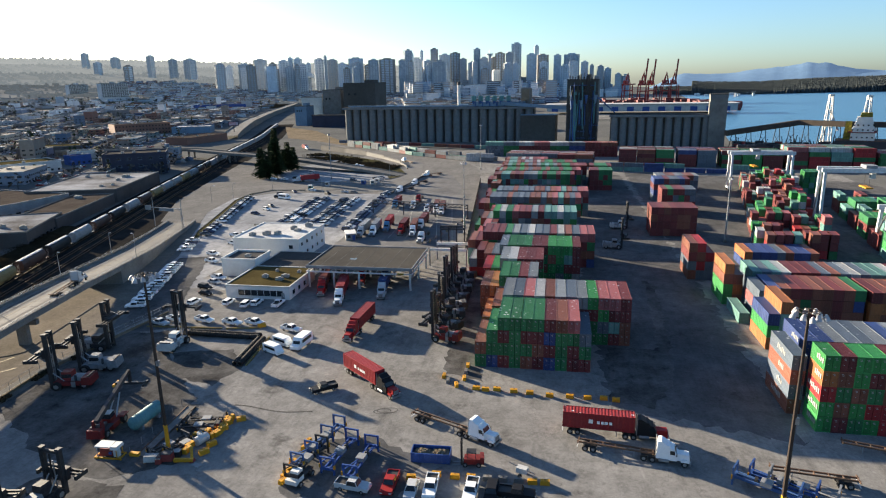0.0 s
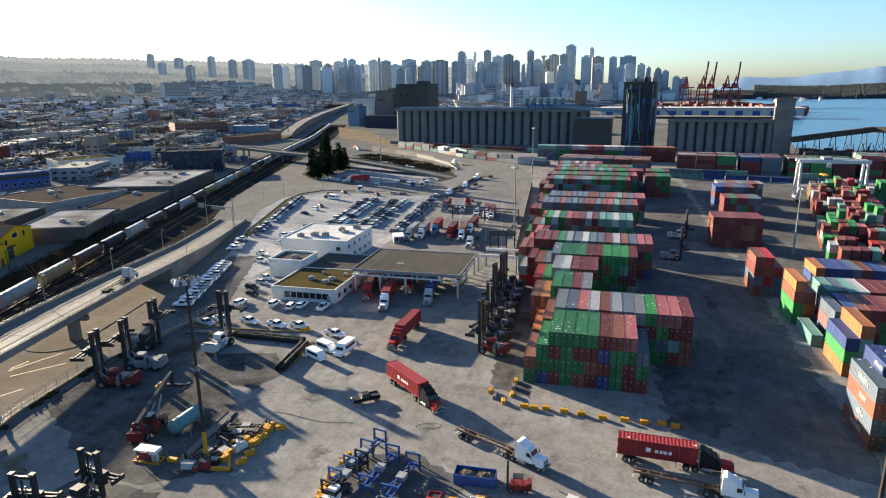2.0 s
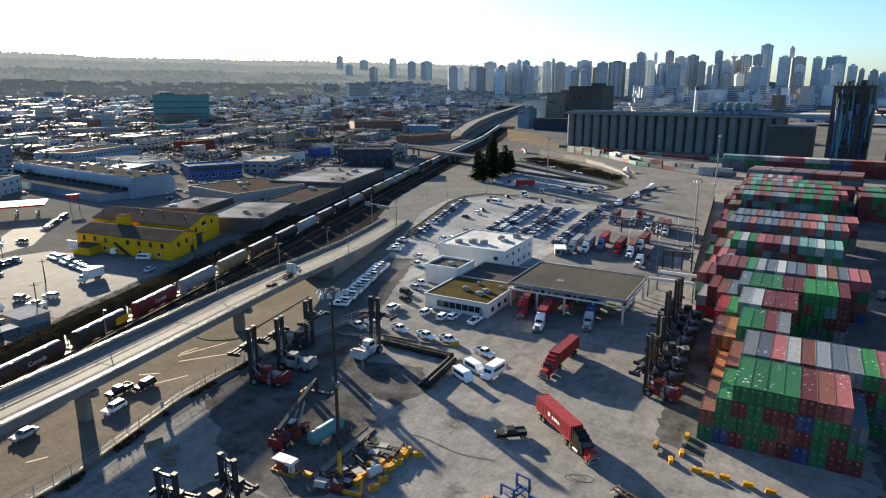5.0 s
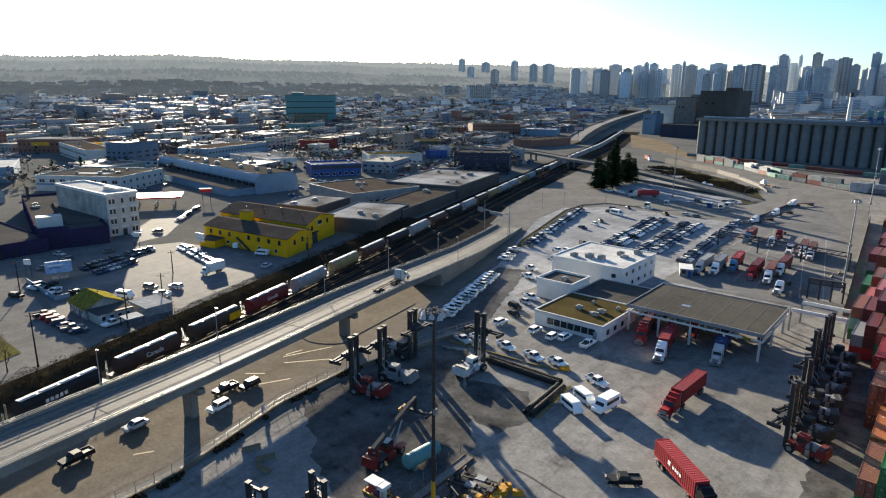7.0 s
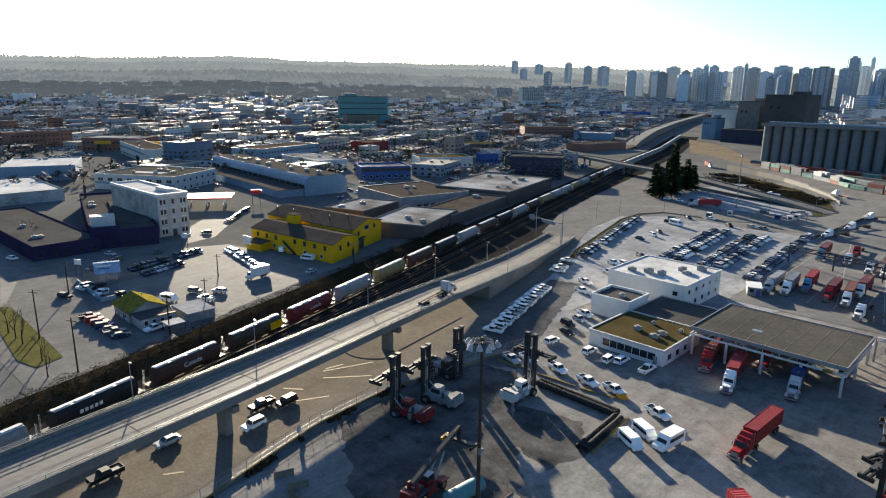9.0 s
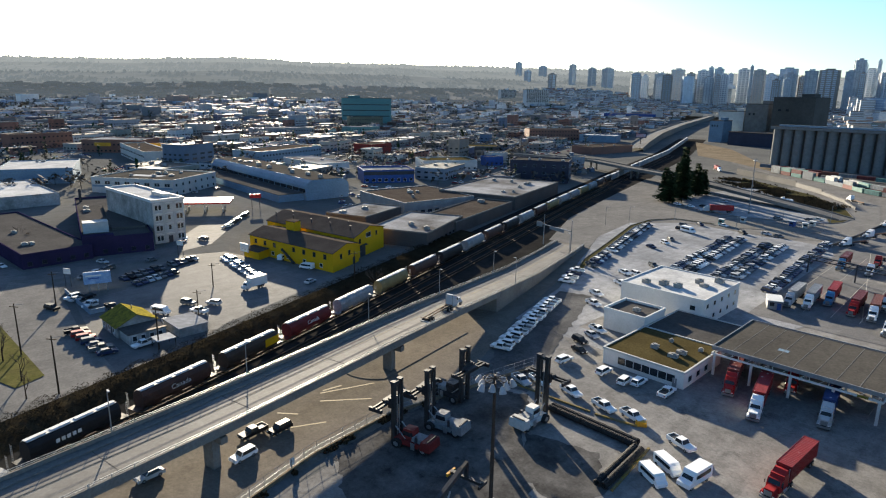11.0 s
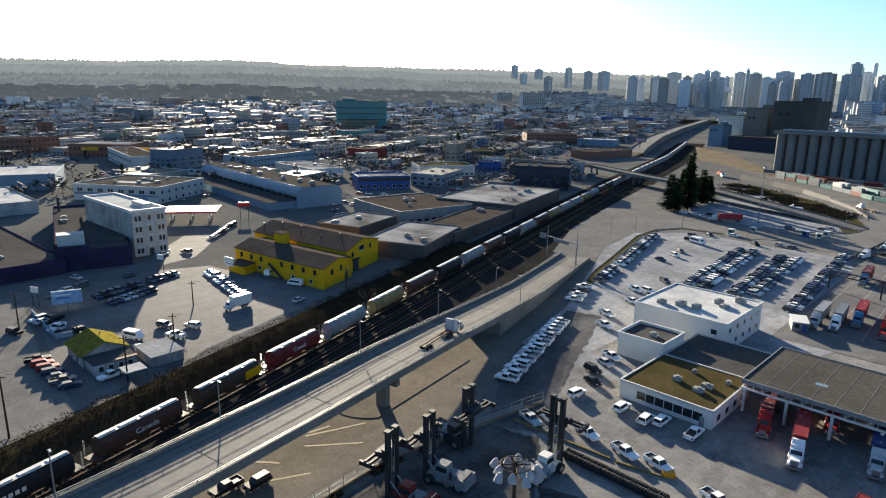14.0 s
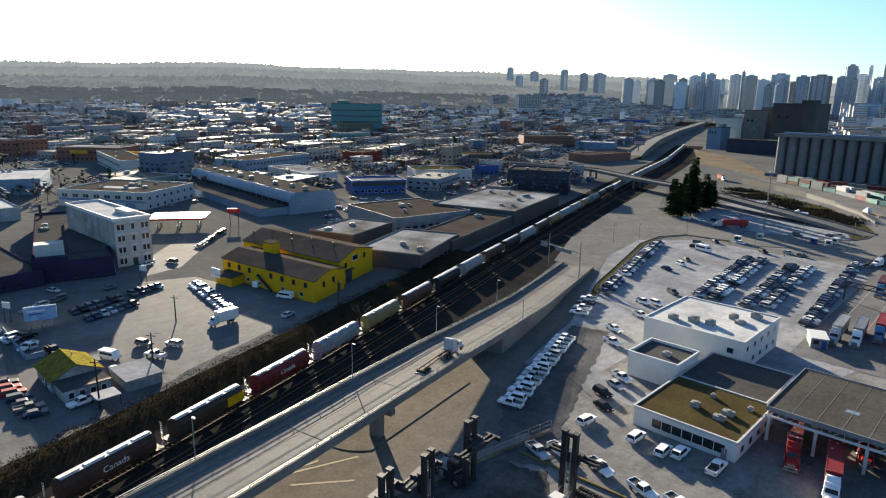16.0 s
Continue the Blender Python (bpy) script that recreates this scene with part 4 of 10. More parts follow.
# conveyor gallery and vents on the silo roof
x, y = silo_at(L1 * 0.5, sr * 0.7)
gal = thing("conveyor_gallery", "pale sheet-metal conveyor gallery along the silo roof", "conveyor")
part("casing", Mesh().box(x, y, SH + 2.45, L1 * 0.96, 4.0, 1.5, srz), "bluegrey", gal)
for k in range(6):
    x, y = silo_at(L1 * (0.7 + k * 0.035), sr * 0.2)
    v = thing("dust_collector", "green and blue dust collector drum on legs", "dust collector", group="dust collectors")
    part("drum", Mesh().tube((x, y, SH + 8), (x, y, SH + 13), 2.4, n=12), "teal", v, smooth=True)
    part("hopper", Mesh().tube((x, y, SH + 4.5), (x, y, SH + 8), 0.7, 2.4, n=12), "pipe_blue", v)
    part("duct", Mesh().tube((x, y, SH + 12.5), (x + 2.4, y - 2, SH + 3), 0.6), "pipe_blue", v)
    part("stand", Mesh().box(x, y, SH + 2.45, 3.6, 3.6, 2.2), "bluegrey", v)
x, y = silo_at(L1 * 0.83, sr * 0.6)
blk = thing("roof_plant_house", "pale blue plant room on the silo roof", "plant room")
part("casing", Mesh().box(x, y, SH + 2.6, 52, 6, 4.6, srz), "bluegrey", blk)
part("roof", Mesh().box(x, y, SH + 7.2, 53, 7, 0.3, srz), "steel", blk)
for k in range(14):
    xx, yy = silo_at(L1 * 0.83 - 25 + k * 3.8, sr * 0.6 - 3.1)
    part("duct", Mesh().tube((xx, yy, SH + 2.5), (xx, yy, SH + 7.6), 0.5), "pipe_blue", blk)
x, y = silo_at(L1 * 0.62, sr)
stack = thing("chimney_stack", "tall white chimney stack with a dark top", "chimney")
part("shaft", Mesh().tube((x, y, SH + 2), (x, y, SH + 24), 1.7, 1.4, n=12), "white", stack)
part("cap", Mesh().tube((x, y, SH + 24), (x, y, SH + 27.5), 1.5, n=12), "dark", stack)
x, y = silo_at(L1 * 0.955, sr * 2)
lift = thing("elevator_tower", "small beige concrete elevator tower", "tower")
part("wall", Mesh().box(x, y, 0, 10, 9, SH + 20, srz), "concrete", lift)
part("panel", Mesh().box(x, y, SH + 8, 7, 10.4, 11, srz), "dirt", lift)

# headhouse
hx, hy = (25.8, 636.0)
head = thing("headhouse", "tall dark concrete headhouse tower clad with blue pipes", "tower")
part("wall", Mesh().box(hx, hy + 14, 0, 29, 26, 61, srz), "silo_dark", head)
part("roof", Mesh().box(hx, hy + 14, 61, 30, 27, 0.8, srz), "roof_grey", head)
# paler material puts sunlight into the colour of this one side
part("side_wall", Mesh().box(hx + 14.7, hy + 14, 20, 0.6, 24, 41, srz), "concrete", head, "side wall in paler concrete, sunlight painted in")
random.seed(5)
for k in range(7):
    part("window", Mesh().box(hx - 12 + k * 4, hy + 0.8, 52, 2.0, 0.4, 3.4, srz), "glass", head)
for k in range(26):
    xo = -13 + k * 1.05
    z0, z1 = random.uniform(0, 24), random.uniform(26, 60)
    part("pipe", Mesh().tube((hx + xo, hy - 1 + random.uniform(-1.6, 0), z0), (hx + xo + random.uniform(-2.5, 2.5), hy - 0.5, z1), random.uniform(0.25, 0.75)), random.choice(("pipe_blue", "pipe_blue", "dark", "teal", "black", "bluegrey")), head)
for k in range(9):
    xo = random.uniform(-5, 5)
    part("platform", Mesh().box(hx + xo, hy - 0.5, 6 + k * 6.2, random.uniform(10, 24), 3.2, 0.4, srz), random.choice(("dark", "pipe_blue")), head)
    part("platform_rail", Mesh().box(hx + xo, hy - 2.0, 7.2 + k * 6.2, random.uniform(10, 20), 0.15, 0.15, srz), "pipe_blue", head)
for k in range(6):
    part("cyclone", Mesh().tube((hx - 11 + 4.4 * k, hy - 2.5, 34 + 5 * (k % 2)), (hx - 11 + 4.4 * k, hy - 2.5, 42 + 5 * (k % 2)), 0.5, 1.8, n=10), ("pipe_blue", "black", "bluegrey")[k % 3], head)
part("leg_casing", Mesh().box(hx + 4, hy - 1.2, 0, 3.4, 3.4, 66, srz), "black", head)
part("leg_casing", Mesh().box(hx - 8, hy - 1.0, 0, 2.6, 3.0, 50, srz), "teal", head)
for k in range(11):
    xo, hh = -13 + k * 2.6, random.uniform(1.2, 4.5)
    part("roof_plant", Mesh().box(hx + xo, hy + random.uniform(3, 20), 61.8, random.uniform(1, 2.6), random.uniform(1, 3), hh, srz), random.choice(("dark", "black", "grey")), head)
for k in range(4):
    part("roof_mast", Mesh().tube((hx - 3 + 3.2 * k, hy + 9, 61.8), (hx - 3 + 3.2 * k, hy + 9, 66 + k % 3 * 1.8), 0.3), "dark", head)
gx, gy = silo_at(L1 * 0.84, sr * 0.2)
part("sloping_gallery", Mesh().beam((gx, gy - 3, SH + 5.5), (hx - 14, hy + 6, SH + 0.6), 3.4, 3.2), "bluegrey", head, "pale sloping conveyor gallery")
part("spout", Mesh().tube((hx + 12, hy + 4, 46), (hx + 30, hy + 6, 30), 0.6), "pipe_blue", head)
lowh = thing("silo_annex", "grey concrete annex joining the silos", "building")
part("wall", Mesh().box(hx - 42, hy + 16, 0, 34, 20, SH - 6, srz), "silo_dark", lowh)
part("roof", Mesh().box(hx - 42, hy + 16, SH - 6, 35, 21, 0.6, srz), "bluegrey", lowh)
S2A = (50.6, 624.3)
S2B = (145.1, 607.3)
silo_bank(S2A[0], S2A[1], S2B[0], S2B[1], 12, 26.6, "second row of grey concrete grain silos")
tx, ty = (142.1, 602.3)
tw = thing("elevator_tower", "tall pale concrete elevator tower beside the water", "tower")
part("wall", Mesh().box(tx, ty + 8, 0, 14, 15, 43, srz), "concrete", tw)
part("upper_house", Mesh().box(tx, ty + 8, 43, 14.6, 15.6, 3.4, srz), "silo", tw)
part("roof", Mesh().box(tx, ty + 8, 46.4, 15, 16, 0.5, srz), "roof_grey", tw)
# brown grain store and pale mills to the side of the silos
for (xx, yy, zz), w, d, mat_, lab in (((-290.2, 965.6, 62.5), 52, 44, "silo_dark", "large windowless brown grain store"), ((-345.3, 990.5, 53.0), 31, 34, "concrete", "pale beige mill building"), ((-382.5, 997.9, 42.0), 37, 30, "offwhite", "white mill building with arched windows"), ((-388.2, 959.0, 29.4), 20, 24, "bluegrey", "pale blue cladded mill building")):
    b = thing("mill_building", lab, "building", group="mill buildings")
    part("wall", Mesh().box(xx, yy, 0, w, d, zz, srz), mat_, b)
    part("roof", Mesh().box(xx, yy, zz, w + 0.8, d + 0.8, 0.8, srz), "roof_grey", b)
    for k in range(5):
        part("window", Mesh().box(xx - w * 0.36 + k * w * 0.18, yy - d / 2 + 0.2, zz * 0.72, w * 0.07, 0.6, 3.0, srz), "glass", b)
    part("plant_room", Mesh().box(xx + w * 0.2, yy, zz + 0.8, w * 0.3, d * 0.4, 4, srz), mat_, b)
shedx, shedy = (-323.7, 921.0)
shed = thing("loading_shed", "dark low loading shed beside the silos", "shed")
part("wall", Mesh().box(shedx, shedy, 0, 66, 26, 17, srz), "navy", shed)
part("roof", Mesh().box(shedx, shedy, 17, 68, 28, 0.8, srz), "roof_grey", shed)

# ---- shipping containers ----
CW, CHT = 2.44, 2.9
CCOL = {"green": (0.018, 0.2, 0.065), "bright": (0.03, 0.3, 0.07), "maroon": (0.2, 0.03, 0.03), "brown": (0.27, 0.085, 0.05), "orange": (0.5, 0.17, 0.05), "grey": (0.28, 0.31, 0.33), "blue": (0.03, 0.07, 0.24), "white": (0.55, 0.56, 0.56), "seagreen": (0.16, 0.36, 0.32), "pink": (0.46, 0.13, 0.13), "slate": (0.13, 0.17, 0.22), "red": (0.45, 0.02, 0.025)}
WORDS = {"green": "dark green", "bright": "bright green", "maroon": "maroon", "brown": "red-brown", "orange": "faded orange", "grey": "grey", "blue": "dark blue", "white": "off-white", "seagreen": "pale sea-green", "pink": "faded red", "slate": "slate blue", "red": "bright red"}
CCOL = {k: tuple(v * 0.66 + 0.012 for v in c) for k, c in CCOL.items()}
for k, c in CCOL.items():
    M["c_" + k] = surf("container_" + k, c, tuple(v * 0.78 + 0.01 for v in c), 0.35, 2.5, 0.55, speck=0.22, per_object=0.28)
    M["cs_" + k] = surf("stack_" + k, c, tuple(v * 0.78 + 0.01 for v in c), 0.35, 2.5, 0.55, speck=0.22, island=0.28)


def corrugated(length, coarse=0.56):
    """Walls and roof of a container with upright folds; doors belong to the -y end."""
    m = Mesh()
    n = max(4, int(length / coarse))
    prof = []
    for i in range(n):
        y0 = -length / 2 + 0.15 + (length - 0.3) * i / n
        s = (length - 0.3) / n
        prof += [(y0, 0.0), (y0 + s * 0.35, 0.0), (y0 + s * 0.5, 0.05), (y0 + s * 0.85, 0.05)]
    prof.append((length / 2 - 0.15, 0.0))
    z0, z1, hw = 0.16, CHT - 0.1, CW / 2 - 0.02
    for sgn in (-1, 1):
        k = len(m.v)
        for y, d in prof:
            m.v += [(sgn * (hw - d), y, z0), (sgn * (hw - d), y, z1)]
        for i in range(len(prof) - 1):
            q = (k + 2 * i, k + 2 * i + 1, k + 2 * i + 3, k + 2 * i + 2)
            m.f.append(q if sgn < 0 else q[::-1])
    k = len(m.v)
    for y, d in prof:
        m.v += [(-hw, y, CHT - 0.03 - d * 0.6), (hw, y, CHT - 0.03 - d * 0.6)]
    for i in range(len(prof) - 1):
        m.f.append((k + 2 * i, k + 2 * i + 1, k + 2 * i + 3, k + 2 * i + 2))
    m.box(0, length / 2 - 0.1, z0, CW - 0.2, 0.06, z1 - z0)
    m.box(0, 0, 0.05, CW - 0.1, length - 0.1, 0.1)
    fr = frame_mesh(length)
    m.add(fr.v, fr.f)
    return m


def frame_mesh(length):
    m = Mesh()
    for sx in (-1, 1):
        for sy in (-1, 1):
            m.box(sx * (CW / 2 - 0.07), sy * (length / 2 - 0.07), 0, 0.14, 0.14, CHT)
        m.box(sx * (CW / 2 - 0.05), 0, 0, 0.1, length - 0.28, 0.17)
        m.box(sx * (CW / 2 - 0.04), 0, CHT - 0.1, 0.08, length - 0.28, 0.1)
    for sy in (-1, 1):
        m.box(0, sy * (length / 2 - 0.06), CHT - 0.14, CW - 0.28, 0.12, 0.14)
        m.box(0, sy * (length / 2 - 0.06), 0, CW - 0.28, 0.12, 0.17)
    return m


def door_mesh(side, length):
    m = Mesh()
    x = side * (CW / 4 - 0.04)
    w = CW / 2 - 0.17
    y = -length / 2 + 0.1
    m.box(x, y, 0.18, w, 0.05, CHT - 0.34)
    for k in range(4):
        m.box(x, y - 0.03, 0.3 + k * 0.62, w - 0.16, 0.04, 0.42)
    for dx in (-0.25, 0.22):
        m.tube((x + dx, y - 0.09, 0.15), (x + dx, y - 0.09, CHT - 0.12), 0.025, n=5)
    m.box(x - 0.08, y - 0.07, 2.3, 0.4, 0.03, 0.12)
    m.box(x + 0.02, y - 0.07, 2.08, 0.3, 0.03, 0.1)
    m.box(x - 0.1, y - 0.07, 0.75 if side > 0 else 1.15, 0.2, 0.03, 0.12)
    return m


SHELLS, FRAMES, DOORS = {}, {}, {}
M["mark"] = surf("white_marking", (0.3, 0.3, 0.29), (0.2, 0.2, 0.2), 1.0, 4.0, 0.7)


def speckled(m):
    """Frost and bird droppings: small white specks on upward faces."""
    n, l = m.node_tree.nodes, m.node_tree.links
    p = n["Principled BSDF"]
    src = p.inputs["Base Color"].links[0].from_socket
    v = n.new("ShaderNodeTexVoronoi")
    v.inputs["Scale"].default_value = 0.75
    gm_ = n.new("ShaderNodeNewGeometry")
    l.new(gm_.outputs["Position"], v.inputs["Vector"])
    dot = n.new("ShaderNodeMapRange")
    dot.inputs[1].default_value, dot.inputs[2].default_value, dot.inputs[3].default_value, dot.inputs[4].default_value = 0.1, 0.24, 1.0, 0.0
    l.new(v.outputs["Distance"], dot.inputs[0])
    patch = ramp(n, l, noise_tex(n, l, gm_.outputs["Position"], 0.12, 3.0, 0.6), 0.46, 0.6)
    sep = n.new("ShaderNodeSeparateXYZ")
    l.new(gm_.outputs["Normal"], sep.inputs[0])
    up = ramp(n, l, sep.outputs[2], 0.8, 0.9)
    a = n.new("ShaderNodeMath")
    a.operation = "MULTIPLY"
    l.new(dot.outputs[0], a.inputs[0]), l.new(patch, a.inputs[1])
    b = n.new("ShaderNodeMath")
    b.operation = "MULTIPLY"
    l.new(a.outputs[0], b.inputs[0]), l.new(up, b.inputs[1])
    l.new(mix_rgb(n, l, b.outputs[0], src, (0.6, 0.6, 0.58)), p.inputs["Base Color"])


for k in CCOL:
    speckled(M["c_" + k])


def container_master(colour, length):
    key = (colour, length)
    if key not in SHELLS:
        if length not in DOORS:
            DOORS[length] = (corrugated(length), door_mesh(-1, length), door_mesh(1, length))
        made = []
        for mesh, nm in zip(DOORS[length], ("shipping_container", "door", "door")):
            me = mesh.make(nm)
            me.materials.append(M["c_" + colour])
            if nm == "door":
                me.materials.append(M["mark"])
                for f in me.polygons[-18:]:
                    f.material_index = 1
            made.append(me)
        SHELLS[key] = made
    return SHELLS[key]


LOW = {}
COUNT = [0]


def container(x, y, z, rz=0.0, colour="maroon", length=12.19, near=True, note="stacked in the yard"):
    """One container with frame and doors; far ones go into one joined mesh for each colour."""
    if near and COUNT[0] < 240:
        COUNT[0] += 1
        shell, d1, d2 = container_master(colour, length)
        ob = part("shipping_container", shell, "c_" + colour, at=pose(x, y, z, 0, 0, rz))
        tagged(ob, WORDS[colour] + " corrugated steel shipping container " + note, "shipping container", "stacked containers")
        part("door", d1, "c_" + colour, ob)
        part("door", d2, "c_" + colour, ob)
        return ob
    m = LOW.setdefault(colour, Mesh())
    b = pose(x, y, z, 0, 0, rz)
    m.box(0, 0, 0.03, CW - 0.12, length - 0.1, CHT - 0.1, m=b)
    for sx in (-1, 1):
        m.box(sx * (CW / 2 - 0.05), 0, CHT - 0.14, 0.1, length, 0.14, m=b)
        for sy in (-1, 1):
            m.box(sx * (CW / 2 - 0.07), sy * (length / 2 - 0.07), 0, 0.14, 0.14, CHT - 0.14, m=b)
    n_ = int(length / 1.1)
    for i in range(n_):
        for sx in (-1, 1):
            m.box(sx * (CW / 2 - 0.05), -length / 2 + (i + 0.5) * length / n_, 0.1, 0.07, 0.5, CHT - 0.3, m=b)
    for dx in (-0.85, -0.3, 0.3, 0.85):
        m.box(dx, -length / 2 + 0.03, 0.15, 0.06, 0.08, CHT - 0.35, m=b)


# main block: rows of end-on stacks
PX, LEN = 2.475, 13.72
MIX = ["green", "maroon", "green", "brown", "maroon", "green", "bright", "blue", "maroon", "slate", "grey", "brown", "seagreen"]
random.seed(21)
# for each row: near end, then height and top colour column by column, then where the full-height part begins
BLOCK = [
    (126.9, "2a3g4g4g4g4g4m4b4p3s", -11.1),
    (142.2, "2o3b4y4s4p4w4b4y4s4y4G4p4p4m", -11.3),
    (157.6, "3b3o4g4g4m4y", -13.4),
    (174.0, "3r3G4y4w4m4m4m", -14.7),
    (189.7, "3b3s4s4g4g4g4m4m4G4G4G4m", -16.1),
    (206.8, "3b3m4m4m4m4g4y4s4w4s4s4m4w4b4s4p4p", -23.3),
    (243.0, "2g3b3y4G4w4g4p4m4m4y4m4e4e4w4e4e", -23.2),
    (274.5, "3m3b4s4s4s4b4s4s4s4b4b4s4b4p4e4b4s4p", -27.8),
    (292.0, "3m3b4s4s4s4b4s4s4s4b4b4s4b4p4e4b4s4p4p", -26.4),
    (346.0, "3m3b4b4e4e4b4m4b4s4y4y4g4m4g4g4m4g4g4m", -31.2),
    (364.0, "3m3b4b4g4g4b4G4b4s4b4b4g4b4g4g4m4g4G4m4p", -29.7),
    (384.0, "3m3e4b4e4g4b4G4b4s4b4y4g4e4g4y4m4g4G4m4p4m4m", -30.5),
    (400.0, "3m4b4e4e4b4m4y4y4m4w4b4g4G4m4g4g4m4b4g", -31.0),
    (416.0, "3b4b4e4e4b4w4m4w4m4p4p4m", -31.5),
]
KEY = {"g": "green", "G": "bright", "m": "maroon", "b": "brown", "o": "orange", "y": "grey", "s": "slate", "w": "white", "e": "seagreen", "p": "pink", "r": "red", "a": "brown"}
def block_row(code, tall):
    """Heights and top colours of a row, and the x of its first column."""
    hs = [(int(code[k]), KEY[code[k + 1]]) for k in range(0, len(code), 2)]
    low = next(k for k, (h, c) in enumerate(hs) if h == 4)
    return hs, tall - low * PX


for row, (y, code, tall) in enumerate(BLOCK):
    hs, first = block_row(code, tall)
    for i, (h, top) in enumerate(hs):
        x = first + (i + 0.5) * PX
        for lev in range(h):
            colour = top if lev == h - 1 else random.choice(MIX if row else ["green", "green", "maroon", "green", "maroon", "green", "maroon", "green", "maroon", "green", "green", "maroon", "brown", "maroon", "green", "blue"])
            inner = 0 < i < len(hs) - 1 and lev < h - 1 and lev < min(hs[i - 1][0], hs[i + 1][0])
            shown = True
            if row:
                front, ffirst = block_row(*BLOCK[row - 1][1:])
                j_ = int((x - PX / 2 - ffirst) // PX)
                if y - BLOCK[row - 1][0] - LEN < 4 and 0 <= j_ < len(front) - 1:
                    shown = min(front[j_][0], front[j_ + 1][0]) <= lev + 1
            if inner and not shown:
                continue
            container(x + random.uniform(-0.05, 0.05), y + LEN / 2 + random.uniform(-0.12, 0.12), 0.02 + lev * CHT, 0, colour, LEN, near=row < 5)
# lower stepped columns between the fence and the tall rows
rs = random.Random(77)
for k, (y, inner_x) in enumerate(((221.8, -20.6), (228.6, -20.8), (258.0, -23.6), (307.0, -25.5), (321.0, -27.0), (331.5, -28.0))):
    edge = -26.6 - (y - 203.5) * 0.07
    n_ = max(2, int((inner_x - edge) / PX))
    for j in range(n_):
        for lev in range(min(3, rs.choice((1, 2, 2)) + (j > 0) + (j > 2))):
            for half in (0,) if k == 0 else (0, 1) if (j + k) % 3 == 0 else (2,):
                L_ = 6.06 if half < 2 else 13.4
                container(inner_x - (n_ - j - 0.5) * PX, y + (3.2 + 6.6 * half if half < 2 else 6.8), 0.02 + lev * CHT, 0, rs.choice(["brown", "maroon", "maroon", "brown", "slate", "green", "seagreen", "grey", "pink"]), L_, near=False)
for j, (h, c) in enumerate(((2, "grey"), (3, "maroon"))):
    for lev in range(h):
        container(-24.95 + j * PX, 199.9, 0.02 + lev * CHT, 0, c if lev == h - 1 else rs.choice(["seagreen", "maroon", "blue", "red"]), 12.19, near=False)
# end block, deep in shade
for i in range(5):
    for lev in range(4):
        container(22.0 + i * PX, 384 + LEN / 2, 0.02 + lev * CHT, 0, random.choice(["green", "maroon"]), LEN, near=False)
        container(21.0 + i * PX, 364 + LEN / 2, 0.02 + lev * CHT, 0, random.choice(["green", "maroon"]), LEN, near=False)

# ---- town across the rails: buildings seen close ----
def quad_frame(C, R, Lp, keep="x"):
    """A matrix with x along C to R, y along C to Lp (squared up, keeping one of them), origin at C; and both lengths."""
    if keep == "y":
        m, a, b = quad_frame(C, Lp, R)
        q = m.copy()
        q.col[0], q.col[1] = m.col[1], m.col[0]
        return q, b, a
    u = Vector((R[0] - C[0], R[1] - C[1]))
    lu = u.length
    u.normalize()
    v = Vector((-u.y, u.x))
    w = Vector((Lp[0] - C[0], Lp[1] - C[1]))
    lv = w.dot(v)
    if lv < 0:
        v, lv = -v, -lv
    return Matrix(((u.x, v.x, 0, C[0]), (u.y, v.y, 0, C[1]), (0, 0, 1, 0), (0, 0, 0, 1))), lu, lv


def flat_building(name, label, m, w, d, h, wall, roof, rim=0.5, bays=0, storeys=1, sides="", units=0, win=(1.4, 1.3), frame="offwhite", seed=1, far_off=False):
    """A flat-roofed building in its own frame: walls, roof, parapet, windows and roof units."""
    b = thing(name, label, "building", m)
    part("wall", Mesh().box(w / 2, d / 2, 0, w, d, h), wall, b)
    part("roof", Mesh().box(w / 2, d / 2, h + 0.004, w - 0.5, d - 0.5, 0.06), roof, b)
    p = Mesh()
    for cx, cy, sx, sy in ((w / 2, 0.12, w + 0.1, 0.34), (w / 2, d - 0.12, w + 0.1, 0.34), (0.12, d / 2, 0.34, d - 0.5), (w - 0.12, d / 2, 0.34, d - 0.5)):
        p.box(cx, cy, h - 0.05, sx, sy, rim + 0.05)
    part("parapet", p, wall if wall != "taupe" else "concrete", b)
    rnd = random.Random(seed)
    panes = Mesh()
    for s in sides:
        L = w if s in "fb" else d
        n = max(1, int(L / 4.2)) if not bays else bays
        for st in range(storeys):
            z = 1.1 + st * (h / storeys)
            for k in range(n):
                o = (k + 0.5) * L / n
                at = {"f": (o, 0, z, 0), "b": (o, d, z, 180), "l": (0, o, z, -90), "r": (w, o, z, 90)}[s]
                if far_off:
                    panes.box(0, -0.02, 0, win[0], 0.2, win[1], m=pose(*at[:3], 0, 0, at[3]))
                else:
                    window(at[0], at[1], at[2], win[0], win[1], at[3], b, frame)
    if panes.v:
        tagged(part("windows", panes, "glass", b), kind="stuff")
    for k in range(units):
        sx, sy, sz = rnd.uniform(1.2, 3.2), rnd.uniform(1.2, 2.4), rnd.uniform(0.7, 1.5)
        roof_unit(rnd.uniform(0.12, 0.88) * w, rnd.uniform(0.12, 0.88) * d, h + 0.06, sx, sy, sz, b)
    return b


# yellow warehouse with two brown gabled roofs
YC, YR, YL = (-201.0, 161.3), (-216.7, 199.8), (-250.1, 154.7)
ym, yw, yd = quad_frame(YC, YR, YL)
yd = 54.0
